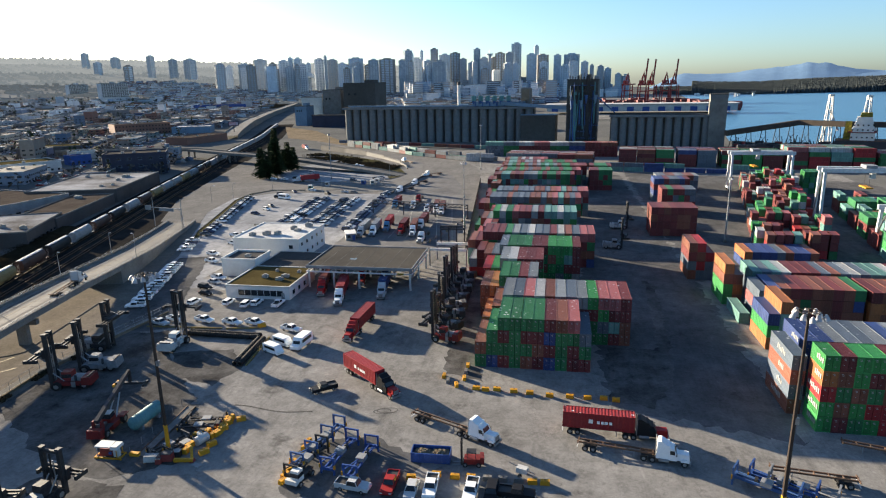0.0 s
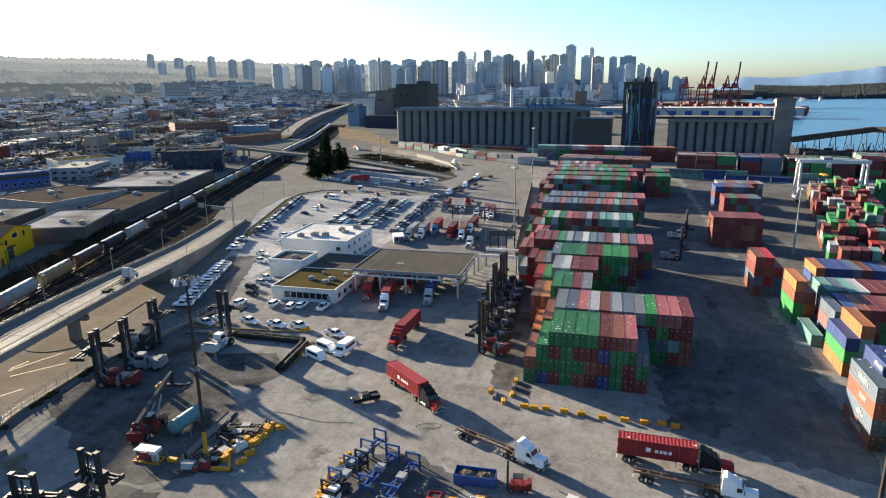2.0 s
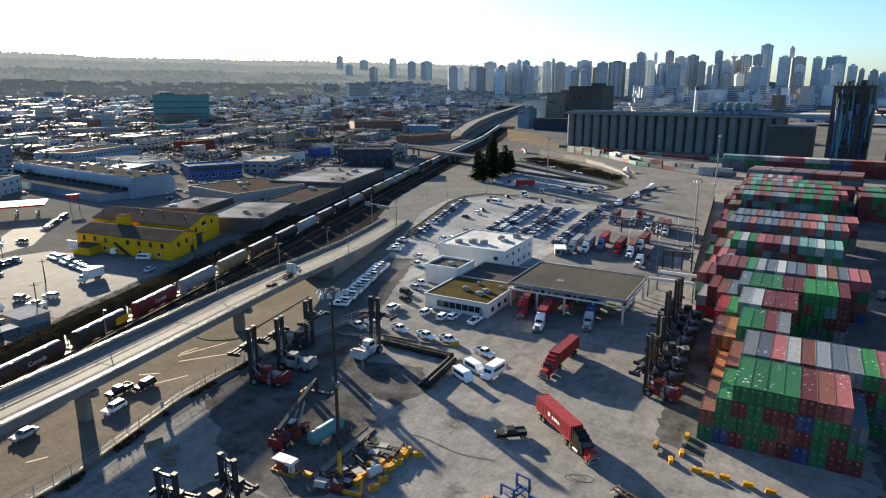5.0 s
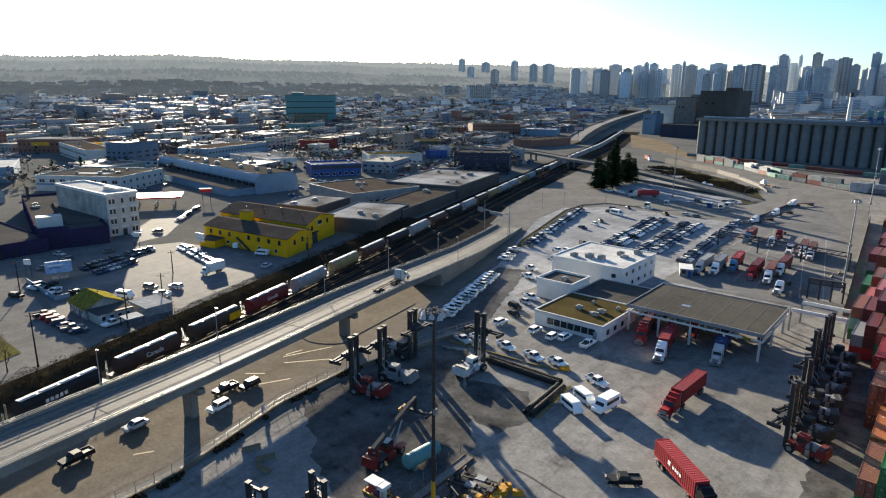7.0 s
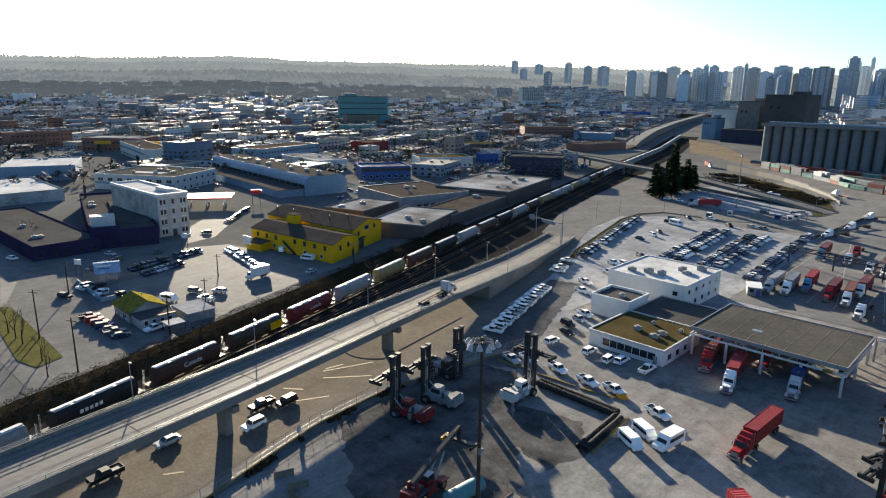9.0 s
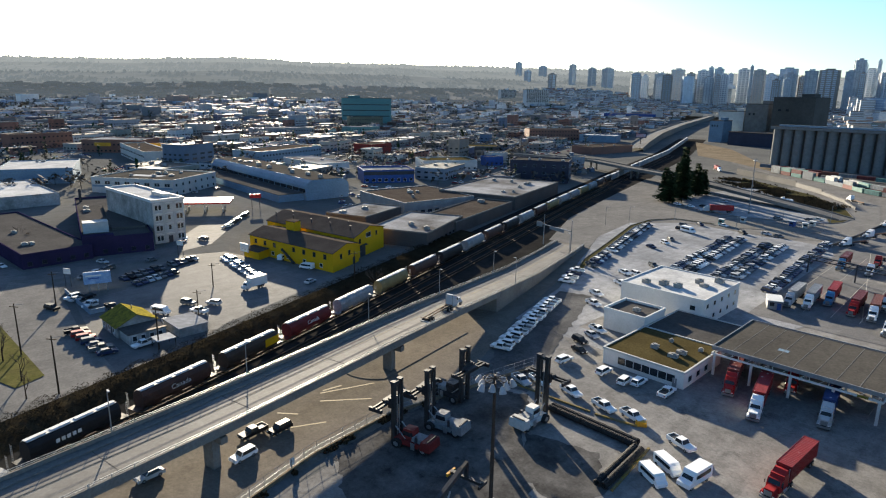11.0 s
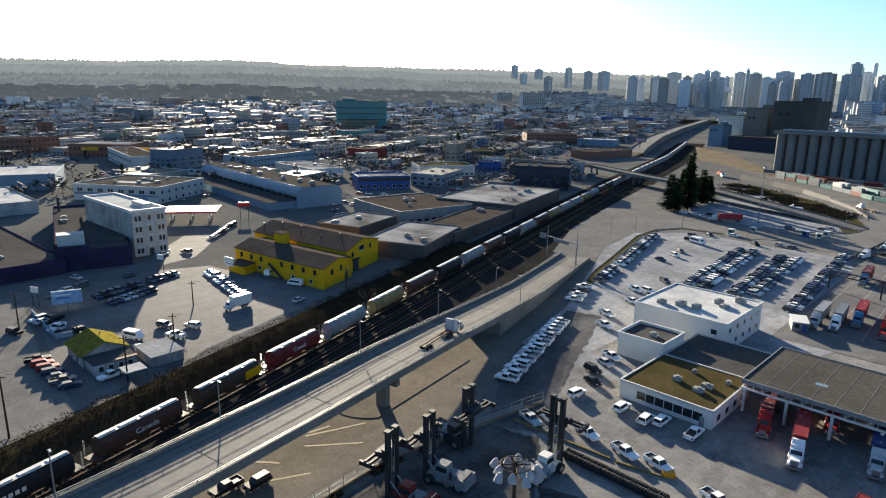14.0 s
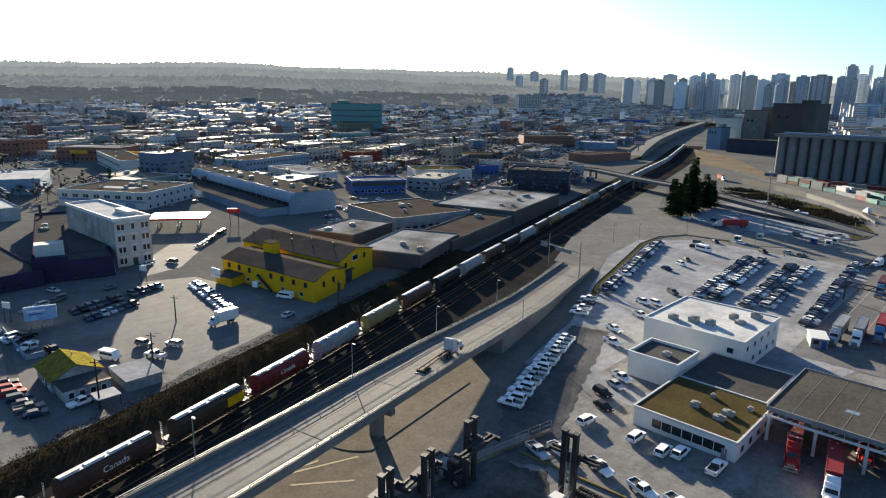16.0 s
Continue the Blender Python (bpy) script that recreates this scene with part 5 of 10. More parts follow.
yb = thing("yellow_warehouse", "bright yellow two-storey warehouse with brown gabled roofs", "building", ym)
w1 = yw * 0.43


def gable(x0, x1, y0, y1, eave, peak, over=0.5):
    """Walls with gable ends, and the two roof slopes; the ridge runs along y."""
    xm = (x0 + x1) / 2
    wl = Mesh().add([(x0, y0, 0), (x1, y0, 0), (x1, y0, eave), (xm, y0, peak), (x0, y0, eave), (x0, y1, 0), (x1, y1, 0), (x1, y1, eave), (xm, y1, peak), (x0, y1, eave)],
                    [(0, 1, 2, 3, 4), (9, 8, 7, 6, 5), (1, 6, 7, 2), (5, 0, 4, 9)])
    rf = Mesh()
    k = (peak - eave) / (xm - x0)
    for sx, xe in ((-1, x0 - over), (1, x1 + over)):
        ze = eave - over * k
        vs = [(xe, y0 - over, ze), (xm, y0 - over, peak + 0.02), (xm, y1 + over, peak + 0.02), (xe, y1 + over, ze)]
        vs += [(x, y, z + 0.22) for x, y, z in vs]
        rf.add(vs, [(0, 1, 2, 3), (7, 6, 5, 4), (0, 4, 5, 1), (1, 5, 6, 2), (2, 6, 7, 3), (3, 7, 4, 0)] if sx > 0 else [(3, 2, 1, 0), (4, 5, 6, 7), (1, 5, 4, 0), (2, 6, 5, 1), (3, 7, 6, 2), (0, 4, 7, 3)])
    return wl, rf


wl, rf = gable(0, w1, 0, 47, 7.0, 8.8)
part("wall", wl, "yellow_wall", yb)
part("roof", rf, "roof_brown", yb)
wl, rf = gable(w1 + 0.02, yw, 2.5, yd, 8.6, 11.2)
part("wall", wl, "yellow_wall", yb)
part("roof", rf, "roof_brown", yb)
part("roof_dormer", Mesh().box(w1 * 0.75, 33, 8.0, 4.2, 5.0, 4.0), "yellow_wall", yb)
part("dormer_roof", Mesh().box(w1 * 0.75, 33, 12.0, 4.6, 5.4, 0.25), "roof_brown", yb)
for k, (x, z) in enumerate(((w1 * 0.3, 4.0), (w1 * 0.62, 4.2), (w1 + 4.5, 5.6), (w1 + 17.5, 6.6))):
    window(x, 0 if k < 2 else 2.5, z, 1.2, 1.6, 0, yb, "dark")
window(w1 + 11, 2.5, 7.0, 3.6, 1.7, 0, yb, "white")
part("loading_door", Mesh().box(w1 + 6.5, 2.44, 0, 4.0, 0.2, 4.4), "dark", yb)
part("awning", Mesh().box(w1 + 6.5, 1.9, 4.5, 4.6, 1.6, 0.25), "dark", yb)
part("door", Mesh().box(w1 * 0.8, -0.05, 0, 1.6, 0.16, 2.6), "dark", yb)
for k in range(8):
    if k != 4:
        window(0, 4 + k * 5.6, 4.4, 1.3, 1.5, -90, yb, "dark")
for k in range(5):
    window(0, 6 + k * 9.0, 1.2, 1.4, 1.2, -90, yb, "white")
part("stair_flight", Mesh().beam((-0.9, 20, 0.2), (-0.9, 27, 4.6), 1.0, 0.5), "dark", yb)
part("porch", Mesh().box(-3, 40, 0, 6, 9, 3.2), "yellow_wall", yb)
part("porch_roof", Mesh().box(-3.2, 40, 3.2, 7.4, 10, 0.4, taper=(0.7, 0.8)), "roof_brown", yb)
part("advert_board", Mesh().box(-6.6, 43.5, 2.2, 0.3, 5.0, 3.2), "white", yb, "faded white advertising board")
for k in range(9):
    part("roof_vent", Mesh().tube((w1 + 5 + (k % 2) * 6, 8 + k * 5.6, 9), (w1 + 5 + (k % 2) * 6, 8 + k * 5.6, 11.6), 0.22), "dark", yb)

shear = ym.inverted() @ Vector((YL[0], YL[1], 0))
shear = shear / math.hypot(shear.x, shear.y)
SHEAR = Matrix(((1, shear.x, 0, 0), (0, shear.y, 0, 0), (0, 0, 1, 0), (0, 0, 0, 1)))
for o in yb.children_recursive:
    o.data.transform(SHEAR)

# white four-storey block with bay windows
BC, BR_, BL = (-285.0, 132.7), (-289.1, 145.6), (-351.5, 130.7)
bm4, bw, bd = quad_frame(BC, BR_, BL, "y")
bd, bh = 50.0, 17.6
b4 = thing("white_block", "white four-storey corner block with bay windows and cornice", "building", bm4)
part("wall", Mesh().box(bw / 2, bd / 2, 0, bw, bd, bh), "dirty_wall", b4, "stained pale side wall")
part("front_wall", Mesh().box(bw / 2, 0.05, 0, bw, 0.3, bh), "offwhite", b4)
part("roof", Mesh().box(bw / 2, bd / 2, bh + 0.004, bw - 0.6, bd - 0.6, 0.08), "roof_white", b4)
cor = Mesh()
for cx, cy, sx, sy in ((bw / 2, 0, bw + 1.0, 0.8), (bw / 2, bd, bw + 0.4, 0.4), (0, bd / 2, 0.5, bd - 0.8), (bw, bd / 2, 0.5, bd - 0.8)):
    cor.box(cx, cy, bh - 0.4, sx, sy, 1.2)
part("cornice", cor, "white", b4)
for st in range(4):
    z = 0.9 + st * 4.25
    for k in range(3):
        x = (k + 0.5) * bw / 3
        if st == 0 and k == 1:
            part("door", Mesh().box(x, -0.12, 0, 1.8, 0.2, 2.8), "dark", b4)
        else:
            part("surround", Mesh().box(x, -0.16, z - 0.2, 3.1, 0.22, 2.9), "offwhite", b4)
            for dx in (-0.72, 0.72) if k != 1 else (0.0,):
                window(x + dx, -0.24, z + 0.2, 1.05, 2.0, 0, b4, "white")
        hood = Mesh().box(x, -0.35, z + 2.7, 3.3, 0.7, 0.22)
        hood.box(x, -0.35, z + 2.92, 2.6, 0.6, 0.45, taper=(0.12, 1))
        part("window_hood", hood, "white", b4)
    part("string_course", Mesh().box(bw / 2, -0.1, 4.15 + st * 4.25, bw, 0.35, 0.2), "offwhite", b4)
for x in (0.35, bw / 3, 2 * bw / 3, bw - 0.35):
    part("pilaster", Mesh().box(x, -0.14, 0, 0.5, 0.2, bh - 0.4), "offwhite", b4)
part("roof_house", Mesh().box(bw * 0.7, bd * 0.25, bh, 3, 12, 1.6), "offwhite", b4)

# violet-walled low building beside it
PM, pw, pd = quad_frame((-274.5, 128.3), (-280.5, 104.6), (-357.3, 130.9))
pur = flat_building("violet_building", "low violet-painted commercial building with grey flat roofs", PM, pw, 106.0, 6.4, "purple", "roof_grey", 0.9, sides="f", units=4, frame="dark", seed=5)
part("roof_box", Mesh().box(pw * 0.78, 16, 6.5, 9, 6, 4.2), "offwhite", pur, "white rooftop plant box")
part("front_step", Mesh().box(pw * 0.78, 2.0, 6.46, pw * 0.44, 4, 1.4), "purple", pur)
part("white_sidewall", Mesh().box(-0.06, 50, 0, 0.25, 98, 5.2), "offwhite", pur, "white painted side wall")
part("roof_step", Mesh().box(pw * 0.3, 45, 6.46, pw * 0.5, 60, 1.1), "roof_grey", pur)
part("antenna_frame", Mesh().beam((pw * 0.9, 96, 6.4), (pw * 0.9, 96, 13), 1.2, 0.3), "dark", pur)
PM2, _, _ = quad_frame((-277.5, 107.0), (-276.4, 84.0), (-377.0, 104.0))
flat_building("violet_annex", "low violet annex with a dark flat roof", PM2, 23, 92, 5.0, "purple", "roof_grey", 0.5, sides="f", units=3, frame="dark", seed=8)
# white two-storey block behind
w2 = flat_building("white_warehouse", "white two-storey warehouse block with small dark windows", pose(-447.0, 157.5, 0, 0, 0, 33), 56, 46, 9, "offwhite", "roof_canopy", 0.7, bays=7, storeys=2, sides="r", units=7, seed=3, win=(1.2, 1.3), frame="dark")
for k in range(8):
    for dx in (-0.9, 0.9):
        window(4.5 + k * 6.8 + dx, 0, 5.6, 1.3, 1.6, 0, w2, "dark")
part("blue_band", Mesh().box(28, -0.04, 3.6, 55, 0.16, 1.2), "bluegrey", w2)
part("garage_door", Mesh().box(46, -0.05, 0, 6, 0.2, 3.4), "bluegrey", w2)
part("frost_patch", Mesh().box(26, 18, 9.07, 22, 7, 0.02), "roof_white", w2, "pale frosted strip of roof")

# pale warehouses further up the street
for label, x0, x1, y0, y1, h, wl_ in (("white-roofed low warehouse with a plain wall", -480, -412, 97, 131, 6.0, "dirty_wall"),):
    flat_building("pale_warehouse", label, pose(x0, y0, 0), x1 - x0, y1 - y0, h, wl_, "roof_white", 0.6, sides="", units=4, frame="dark", seed=int(h * 7), win=(2.2, 1.2))["group"] = "pale warehouses"
gx0, gx1 = (-1066.1, 797.2, 50.1), (-1005.4, 874.0, 49.0)
gb_ = thing("green_block", "large teal-green clad industrial block", "building", pose(gx0[0], gx0[1], 0, 0, 0, math.degrees(math.atan2(gx1[1] - gx0[1], gx1[0] - gx0[0]))))
gl_ = math.hypot(gx1[0] - gx0[0], gx1[1] - gx0[1])
part("wall", Mesh().box(gl_ / 2, 25, 0, gl_, 50, gx0[2]), "teal", gb_)
part("roof", Mesh().box(gl_ / 2, 25, gx0[2], gl_ + 1, 51, 0.8), "roof_grey", gb_)
for k in range(3):
    part("window_band", Mesh().box(gl_ / 2, -0.1, gx0[2] * (0.3 + 0.22 * k), gl_ * 0.94, 0.4, 1.6), "glass", gb_)
part("plant_room", Mesh().box(gl_ * 0.25, 25, gx0[2] + 0.8, 24, 16, 4.5), "teal", gb_)

# petrol station canopy
gs = thing("petrol_station_canopy", "white fuel station canopy with a red fascia", "canopy", quad_frame((-342.6, 165.5), (-328.9, 185.5), (-365.8, 175.7))[0])
gw_ = 26.0
part("roof", Mesh().box(gw_ / 2, 9, 5.0, gw_, 18, 0.9), "white", gs)
fa = Mesh()
for cx, cy, sx, sy in ((gw_ / 2, -0.05, gw_ + 0.2, 0.12), (gw_ / 2, 18.05, gw_ + 0.2, 0.12), (-0.05, 9, 0.12, 18), (gw_ + 0.05, 9, 0.12, 18)):
    fa.box(cx, cy, 5.05, sx, sy, 0.75)
part("fascia", fa, "red", gs)
for k in range(3):
    for cy in (5, 13):
        part("column", Mesh().box(4 + k * 9, cy, 0, 0.5, 0.5, 5), "white", gs)
        part("fuel_pump", Mesh().box(4 + k * 9, cy - 1.6, 0.15, 0.7, 1.1, 1.8), "grey", gs)

# long blue-grey hall with a barrel-edged roof
HM, hw, hd = quad_frame((-336.1, 238.7), (-351.4, 268.7), (-490.9, 253.4), "y")
hd = min(hd, 150.0)
hall = thing("market_hall", "long blue-grey hall with a curved cladded eave", "building", HM)
prof = [(0.0, 0.0), (hw, 0.0), (hw, 8.0), (hw - 1.2, 10.2), (hw - 3.6, 11.6), (3.6, 11.6), (1.2, 10.2), (0.0, 8.0)]
hm = Mesh()
hm.add([(x, 0, z) for x, z in prof] + [(x, hd, z) for x, z in prof], [tuple(range(8)), tuple(range(15, 7, -1))] + [((i + 1) % 8, i, i + 8, (i + 1) % 8 + 8) for i in range(8)])
part("shell", hm, "bluegrey", hall)
part("roof", Mesh().box(hw / 2, hd / 2, 11.62, hw - 8, hd - 1, 0.15), "roof_canopy", hall)
for k in range(18):
    part("window", Mesh().box(-0.06, 5 + k * (hd - 10) / 17, 4.6, 0.14, (hd - 10) / 19, 2.0), "glass", hall)
part("lower_store", Mesh().box(-8, hd / 2, 0, 16, hd * 0.96, 4.2), "bluegrey", hall)
part("lower_roof", Mesh().box(-8, hd / 2, 4.2, 16.2, hd * 0.965, 0.25), "roof_grey", hall)
random.seed(11)
for k in range(9):
    roof_unit(hw / 2 + random.uniform(-5, 5), 8 + k * hd / 9.5, 11.75, random.uniform(1.5, 3), 2.2, random.uniform(1, 2), hall)

# warehouses along the rails
for label, c, r, l, h, wall, roof, units, sides, sd in (
    ("taupe block warehouse with a patchy wet flat roof", (-204.7, 210.6), (-221.1, 248.9), (-234.4, 212.3), 6.2, "taupe", "roof_wet", 2, "f", 1),
    ("small brown warehouse with a wet flat roof", (-251.4, 215.5), (-261.8, 246.7), (-274.8, 214.0), 5.5, "taupe", "roof_wet", 2, "", 2),
    ("grey warehouse with a shallow brown roof", (-263.7, 250.4), (-256.0, 295.2), (-311.5, 255.9), 6.5, "grey", "roof_brown", 4, "f", 3),
    ("long taupe warehouse with a puddled flat roof", (-236.0, 306.5), (-256.2, 375.8), (-285.0, 304.4), 7.2, "taupe", "roof_wet", 7, "", 4),
    ("low taupe warehouse wing with a flat roof", (-216.1, 239.4), (-235.1, 303.1), (-241.4, 251.2), 5.4, "taupe", "roof_brown", 2, "", 5),
):
    mm, ww, dd = quad_frame(c, r, l)
    flat_building("warehouse", label, mm, ww, min(dd, 60), h, wall, roof, 0.5, sides=sides, units=units, frame="dark", seed=sd, win=(2.4, 1.0))["group"] = "warehouses along the rails"
NMm, nw, nd = quad_frame((-278.8, 420.5), (-322.5, 497.7), (-314.4, 407.1))
flat_building("navy_office", "dark navy four-storey office building with ribbon windows", NMm, 26, 42, 15, "navy", "roof_canopy", 0.8, bays=6, storeys=3, sides="lf", units=3, frame="bluegrey", win=(2.4, 1.5), seed=6)

# buildings beside the viaduct
VR = math.degrees(math.atan2(759.2 - 599.9, -403.3 + 339.7))
flat_building("brown_store", "low brown flat-roofed store beside the bridge", pose(-392.0, 632.0, 0, 0, 0, 82), 70, 28, 7.4, "brickwall", "roof_brown", 0.6, sides="", units=3, seed=31)
flat_building("white_warehouse", "white and pale blue warehouse beside the viaduct", pose(-514, 795, 0, 0, 0, 20), 50, 34, 8.4, "bluegrey", "roof_white", 0.8, units=5, seed=33)
flat_building("dark_warehouse", "black-walled flat warehouse of the town", pose(-560, 850, 0, 0, 0, VR), 70, 50, 8, "dark", "roof_wet", 0.8, units=3, seed=34)
flat_building("blue_shed", "long bright blue industrial shed", pose(-790, 1560, 0, 0, 0, VR), 60, 170, 17, "blue", "roof_grey", 0.6, seed=35)
led = thing("roadside_billboard", "dark roadside billboard on one post beside the viaduct", "billboard", pose(-399.9, 752.0, 0, 0, 0, 25))
part("post", Mesh().box(0, 0, 0, 0.8, 0.8, 13), "dark", led)
part("panel", Mesh().box(0, 0, 13, 13, 0.7, 5.5), "navy", led)
part("picture", Mesh().box(0, -0.4, 13.7, 11, 0.1, 4.0), "pink_print", led, "plain reddish picture")
# streets and car parks of the town
TOWN_ROT = math.degrees(math.atan2(YR[1] - YC[1], YR[0] - YC[0]))
sheet("car_park_2", [(-225.0, 86.1), (-229.3, 101.7), (-260.7, 130.8), (-254.5, 147.8), (-197.1, 159.2), (-186.9, 131.7), (-179.7, 111.0), (-165.1, 87.9), (-167.2, 77.1), (-191.6, 81.0)], 0.03, "street", "asphalt car park beside the rails", "car park")
sheet("street_1", [(-218.2, 62.2), (-265.3, 78.0), (-253.9, 92.4), (-270.4, 149.8), (-304.0, 177.9), (-325.4, 176.6), (-277.9, 133.6), (-272.5, 83.1), (-307.4, 79.8)], 0.05, "street", "grey asphalt street past the violet building", "street")
sheet("street_2", [(-183.1, 55.3), (-270.4, 72.5), (-247.5, 87.1), (-200.8, 80.5), (-167.7, 78.5), (-156.8, 62.1), (-162.5, 56.2)], 0.04, "road", "pale asphalt street corner", "street")
sheet("grass_corner", [(-226.4, 63.8), (-224.2, 66.1), (-176.0, 66.4), (-173.2, 60.3), (-180.5, 58.1), (-203.5, 59.3)], 0.16, "grass", "sunlit green grass corner with a kerb", "grass")

# shack with a mossy roof
shack = thing("mossy_shack", "old white wooden house with a moss-covered roof", "house", pose(-193.7, 90.6, 0.03, 0, 0, 90))
wl, rf = gable(-5.0, 5.0, -5.8, 5.4, 3.0, 5.3)
part("wall", wl, "dirty_wall", shack)
part("roof", rf, "moss", shack, "roof thick with yellow-green moss")
part("lean_to", Mesh().box(0, -9.4, 0, 9.0, 6.6, 2.6), "dirty_wall", shack)
part("lean_to_roof", Mesh().box(0, -9.2, 2.6, 9.5, 7.0, 0.2), "roof_grey", shack)
part("rusty_roof_strip", Mesh().box(2.5, -12.2, 2.8, 4.6, 1.0, 0.06), "rust", shack)
part("shed_roof", Mesh().box(10.4, -11.0, 2.4, 8.0, 10.5, 0.18), "roof_wet", shack, "frost-patched flat shed roof")
part("shed_wall", Mesh().box(10.4, -11.0, 0, 7.4, 10.0, 2.4), "dirty_wall", shack)
part("porch_roof", Mesh().box(1.6, -18.6, 2.3, 4.6, 4.4, 0.16), "roof_white", shack)
for x in (-0.5, 3.7):
    for y in (-20.6, -16.6):
        part("post", Mesh().box(x, y, 0, 0.14, 0.14, 2.3), "bark", shack)
for k in range(4):
    window(-3.2 + k * 2.1, -12.7, 0.9, 1.0, 1.2, 0, shack)
for y in (-3.5, 0, 3.4):
    window(-5.0, y, 1.0, 1.0, 1.2, -90, shack)
part("door", Mesh().box(-5.05, -1.8, 0, 0.1, 0.9, 2.0), "dark", shack)
part("vent_pipe", Mesh().tube((1.2, 1.0, 4.6), (1.2, 1.0, 5.9), 0.12, n=6), "steel", shack)
# billboard
bb = thing("billboard", "blue and white billboard on steel posts", "billboard", pose(-233.5, 95.2, 0, 0, 0, 72))
part("panel", Mesh().box(0, -0.3, 2.6, 7.6, 0.3, 3.8), "blue_print", bb, "blue advertising panel")
part("panel_back", Mesh().box(0, 0.3, 2.6, 7.6, 0.2, 3.8), "white", bb)
part("text_bar", Mesh().box(-1, -0.48, 5.0, 4.4, 0.05, 0.5), "white", bb)
part("text_bar", Mesh().box(-1, -0.48, 4.2, 3.0, 0.05, 0.35), "blue", bb)
for x in (-2.5, 0, 2.5):
    part("post", Mesh().box(x, 0, 0, 0.3, 0.3, 3.4), "steel", bb)
for px_, py_ in ((-245.0, 89.8), (-259.3, 132.2)):
    sg = thing("pole_sign", "small white sign board on two posts", "sign", pose(px_, py_, 0, 0, 0, 30), "pole signs")
    part("panel", Mesh().box(0, 0, 4.2, 2.6, 0.25, 1.8), "white", sg)
    for x in (-1.1, 1.1):
        part("post", Mesh().box(x, 0, 0, 0.16, 0.16, 4.2), "dark", sg)
bw_ = Mesh()
pts = [(-238.6, 87.1), (-212.0, 86.3), (-212.0, 90.2)]
for a, b in zip(pts, pts[1:]):
    bw_.beam((a[0], a[1], 0.7), (b[0], b[1], 0.7), 0.25, 1.4)
tagged(part("boundary_wall", bw_, "bluegrey"), "low blue-grey boundary wall round the car park", "wall", kind="structure")
rs = thing("red_sign", "red fuel price sign on a post", "sign", pose(-330.9, 203.5, 0, 0, 0, 60))
part("panel", Mesh().box(0, 0, 6, 6, 0.4, 2.2), "red", rs)
part("post", Mesh().box(-2, 0, 0, 0.3, 0.3, 6), "dark", rs)
part("post", Mesh().box(2, 0, 0, 0.3, 0.3, 6), "dark", rs)

# countable buildings of the middle distance: corner, turn, width, depth, height
LANDMARKS = [
    ("white_hall", "long white two-storey hall with an arcade", (-674.3, 251.0, -9.1, 107, 22, 11), "offwhite", "roof_brown", "fr"),
    ("white_annex", "small white rendered block on a corner", (-625.9, 280.3, 103.4, 20, 16, 11), "offwhite", "roof_grey", "f"),
    ("brown_shop", "brown shop building with yellow fascia signs", (-724.2, 231.6, 45, 60, 40, 12), "brickwall", "roof_wet", "f"),
    ("brown_flats", "long brown apartment block behind bare trees", (-783.4, 184.0, 104, 62, 18, 15), "brickwall", "roof_canopy", "f"),
    ("grey_warehouse", "pale grey warehouse with a white roof", (-512.4, 120.0, 70, 44, 60, 9.6), "bluegrey", "roof_white", ""),
    ("blue_gabled_store", "pale blue store with a brown roof", (-522.8, 316.1, 109, 84, 34, 10), "bluegrey", "roof_brown", "f"),
    ("white_store", "white store with pale blue flat roof", (-499.7, 322.8, -5.6, 64, 26, 7), "offwhite", "roof_wet", "f"),
    ("red_store", "dark red painted brick store", (-532.7, 445.5, 104.6, 34, 24, 9.5), "redmach", "roof_brown", "f"),
    ("grey_store", "long grey store with open bays", (-822.9, 479.4, 85, 86, 30, 11), "grey", "roof_wet", "f"),
    ("olive_block", "olive-green office block with ribbon windows", (-950.0, 730.0, 63, 60, 30, 18), "drab", "roof_canopy", "f"),
    ("green_store", "pale green low store", (-787.9, 610.6, 84, 50, 26, 11), "teal", "roof_wet", "f"),
    ("arched_brick_store", "long brown brick store with many windows", (-575.7, 762.6, 51, 72, 30, 14), "brickwall", "roof_canopy", "f"),
    ("olive_store", "brown store with a moss-patched roof", (-487.6, 507.4, 40, 52, 30, 8.6), "taupe", "roof_moss", ""),
    ("white_garage", "white garage with a moss-patched flat roof", (-397.7, 390.0, 60, 46, 30, 8), "offwhite", "roof_moss", "f"),
    ("blue_kiosk", "bright blue small shop", (-393.4, 461.3, 62, 17, 12, 7.2), "blue", "roof_grey", "f"),
    ("white_shop", "white two-storey corner shop building", (-402.3, 480.0, 70, 19, 14, 9), "offwhite", "roof_grey", "f"),
]
for k, (nm, lab, (x, y, rz, w, d, h), wall_m, roof_m, sides) in enumerate(LANDMARKS):
    flat_building(nm, lab, pose(x, y, 0, 0, 0, rz), w, d, h, wall_m, roof_m, 0.7, storeys=max(1, int(h / 4.6)), sides=sides[:1] if w > 60 else sides, units=2, frame="dark", seed=50 + k, win=(1.7, 1.5), far_off=True)
FOOT = [(x + math.cos(radians(rz)) * w / 2 - math.sin(radians(rz)) * d / 2, y + math.sin(radians(rz)) * w / 2 + math.cos(radians(rz)) * d / 2, math.hypot(w, d) / 2) for _, _, (x, y, rz, w, d, h), _, _, _ in LANDMARKS]
FOOT += [(-353 - 12, 335, 24), (-420, 190, 42)]


def near_landmark(x, y, room):
    return any(math.hypot(x - a, y - b) < c + room for a, b, c in FOOT)


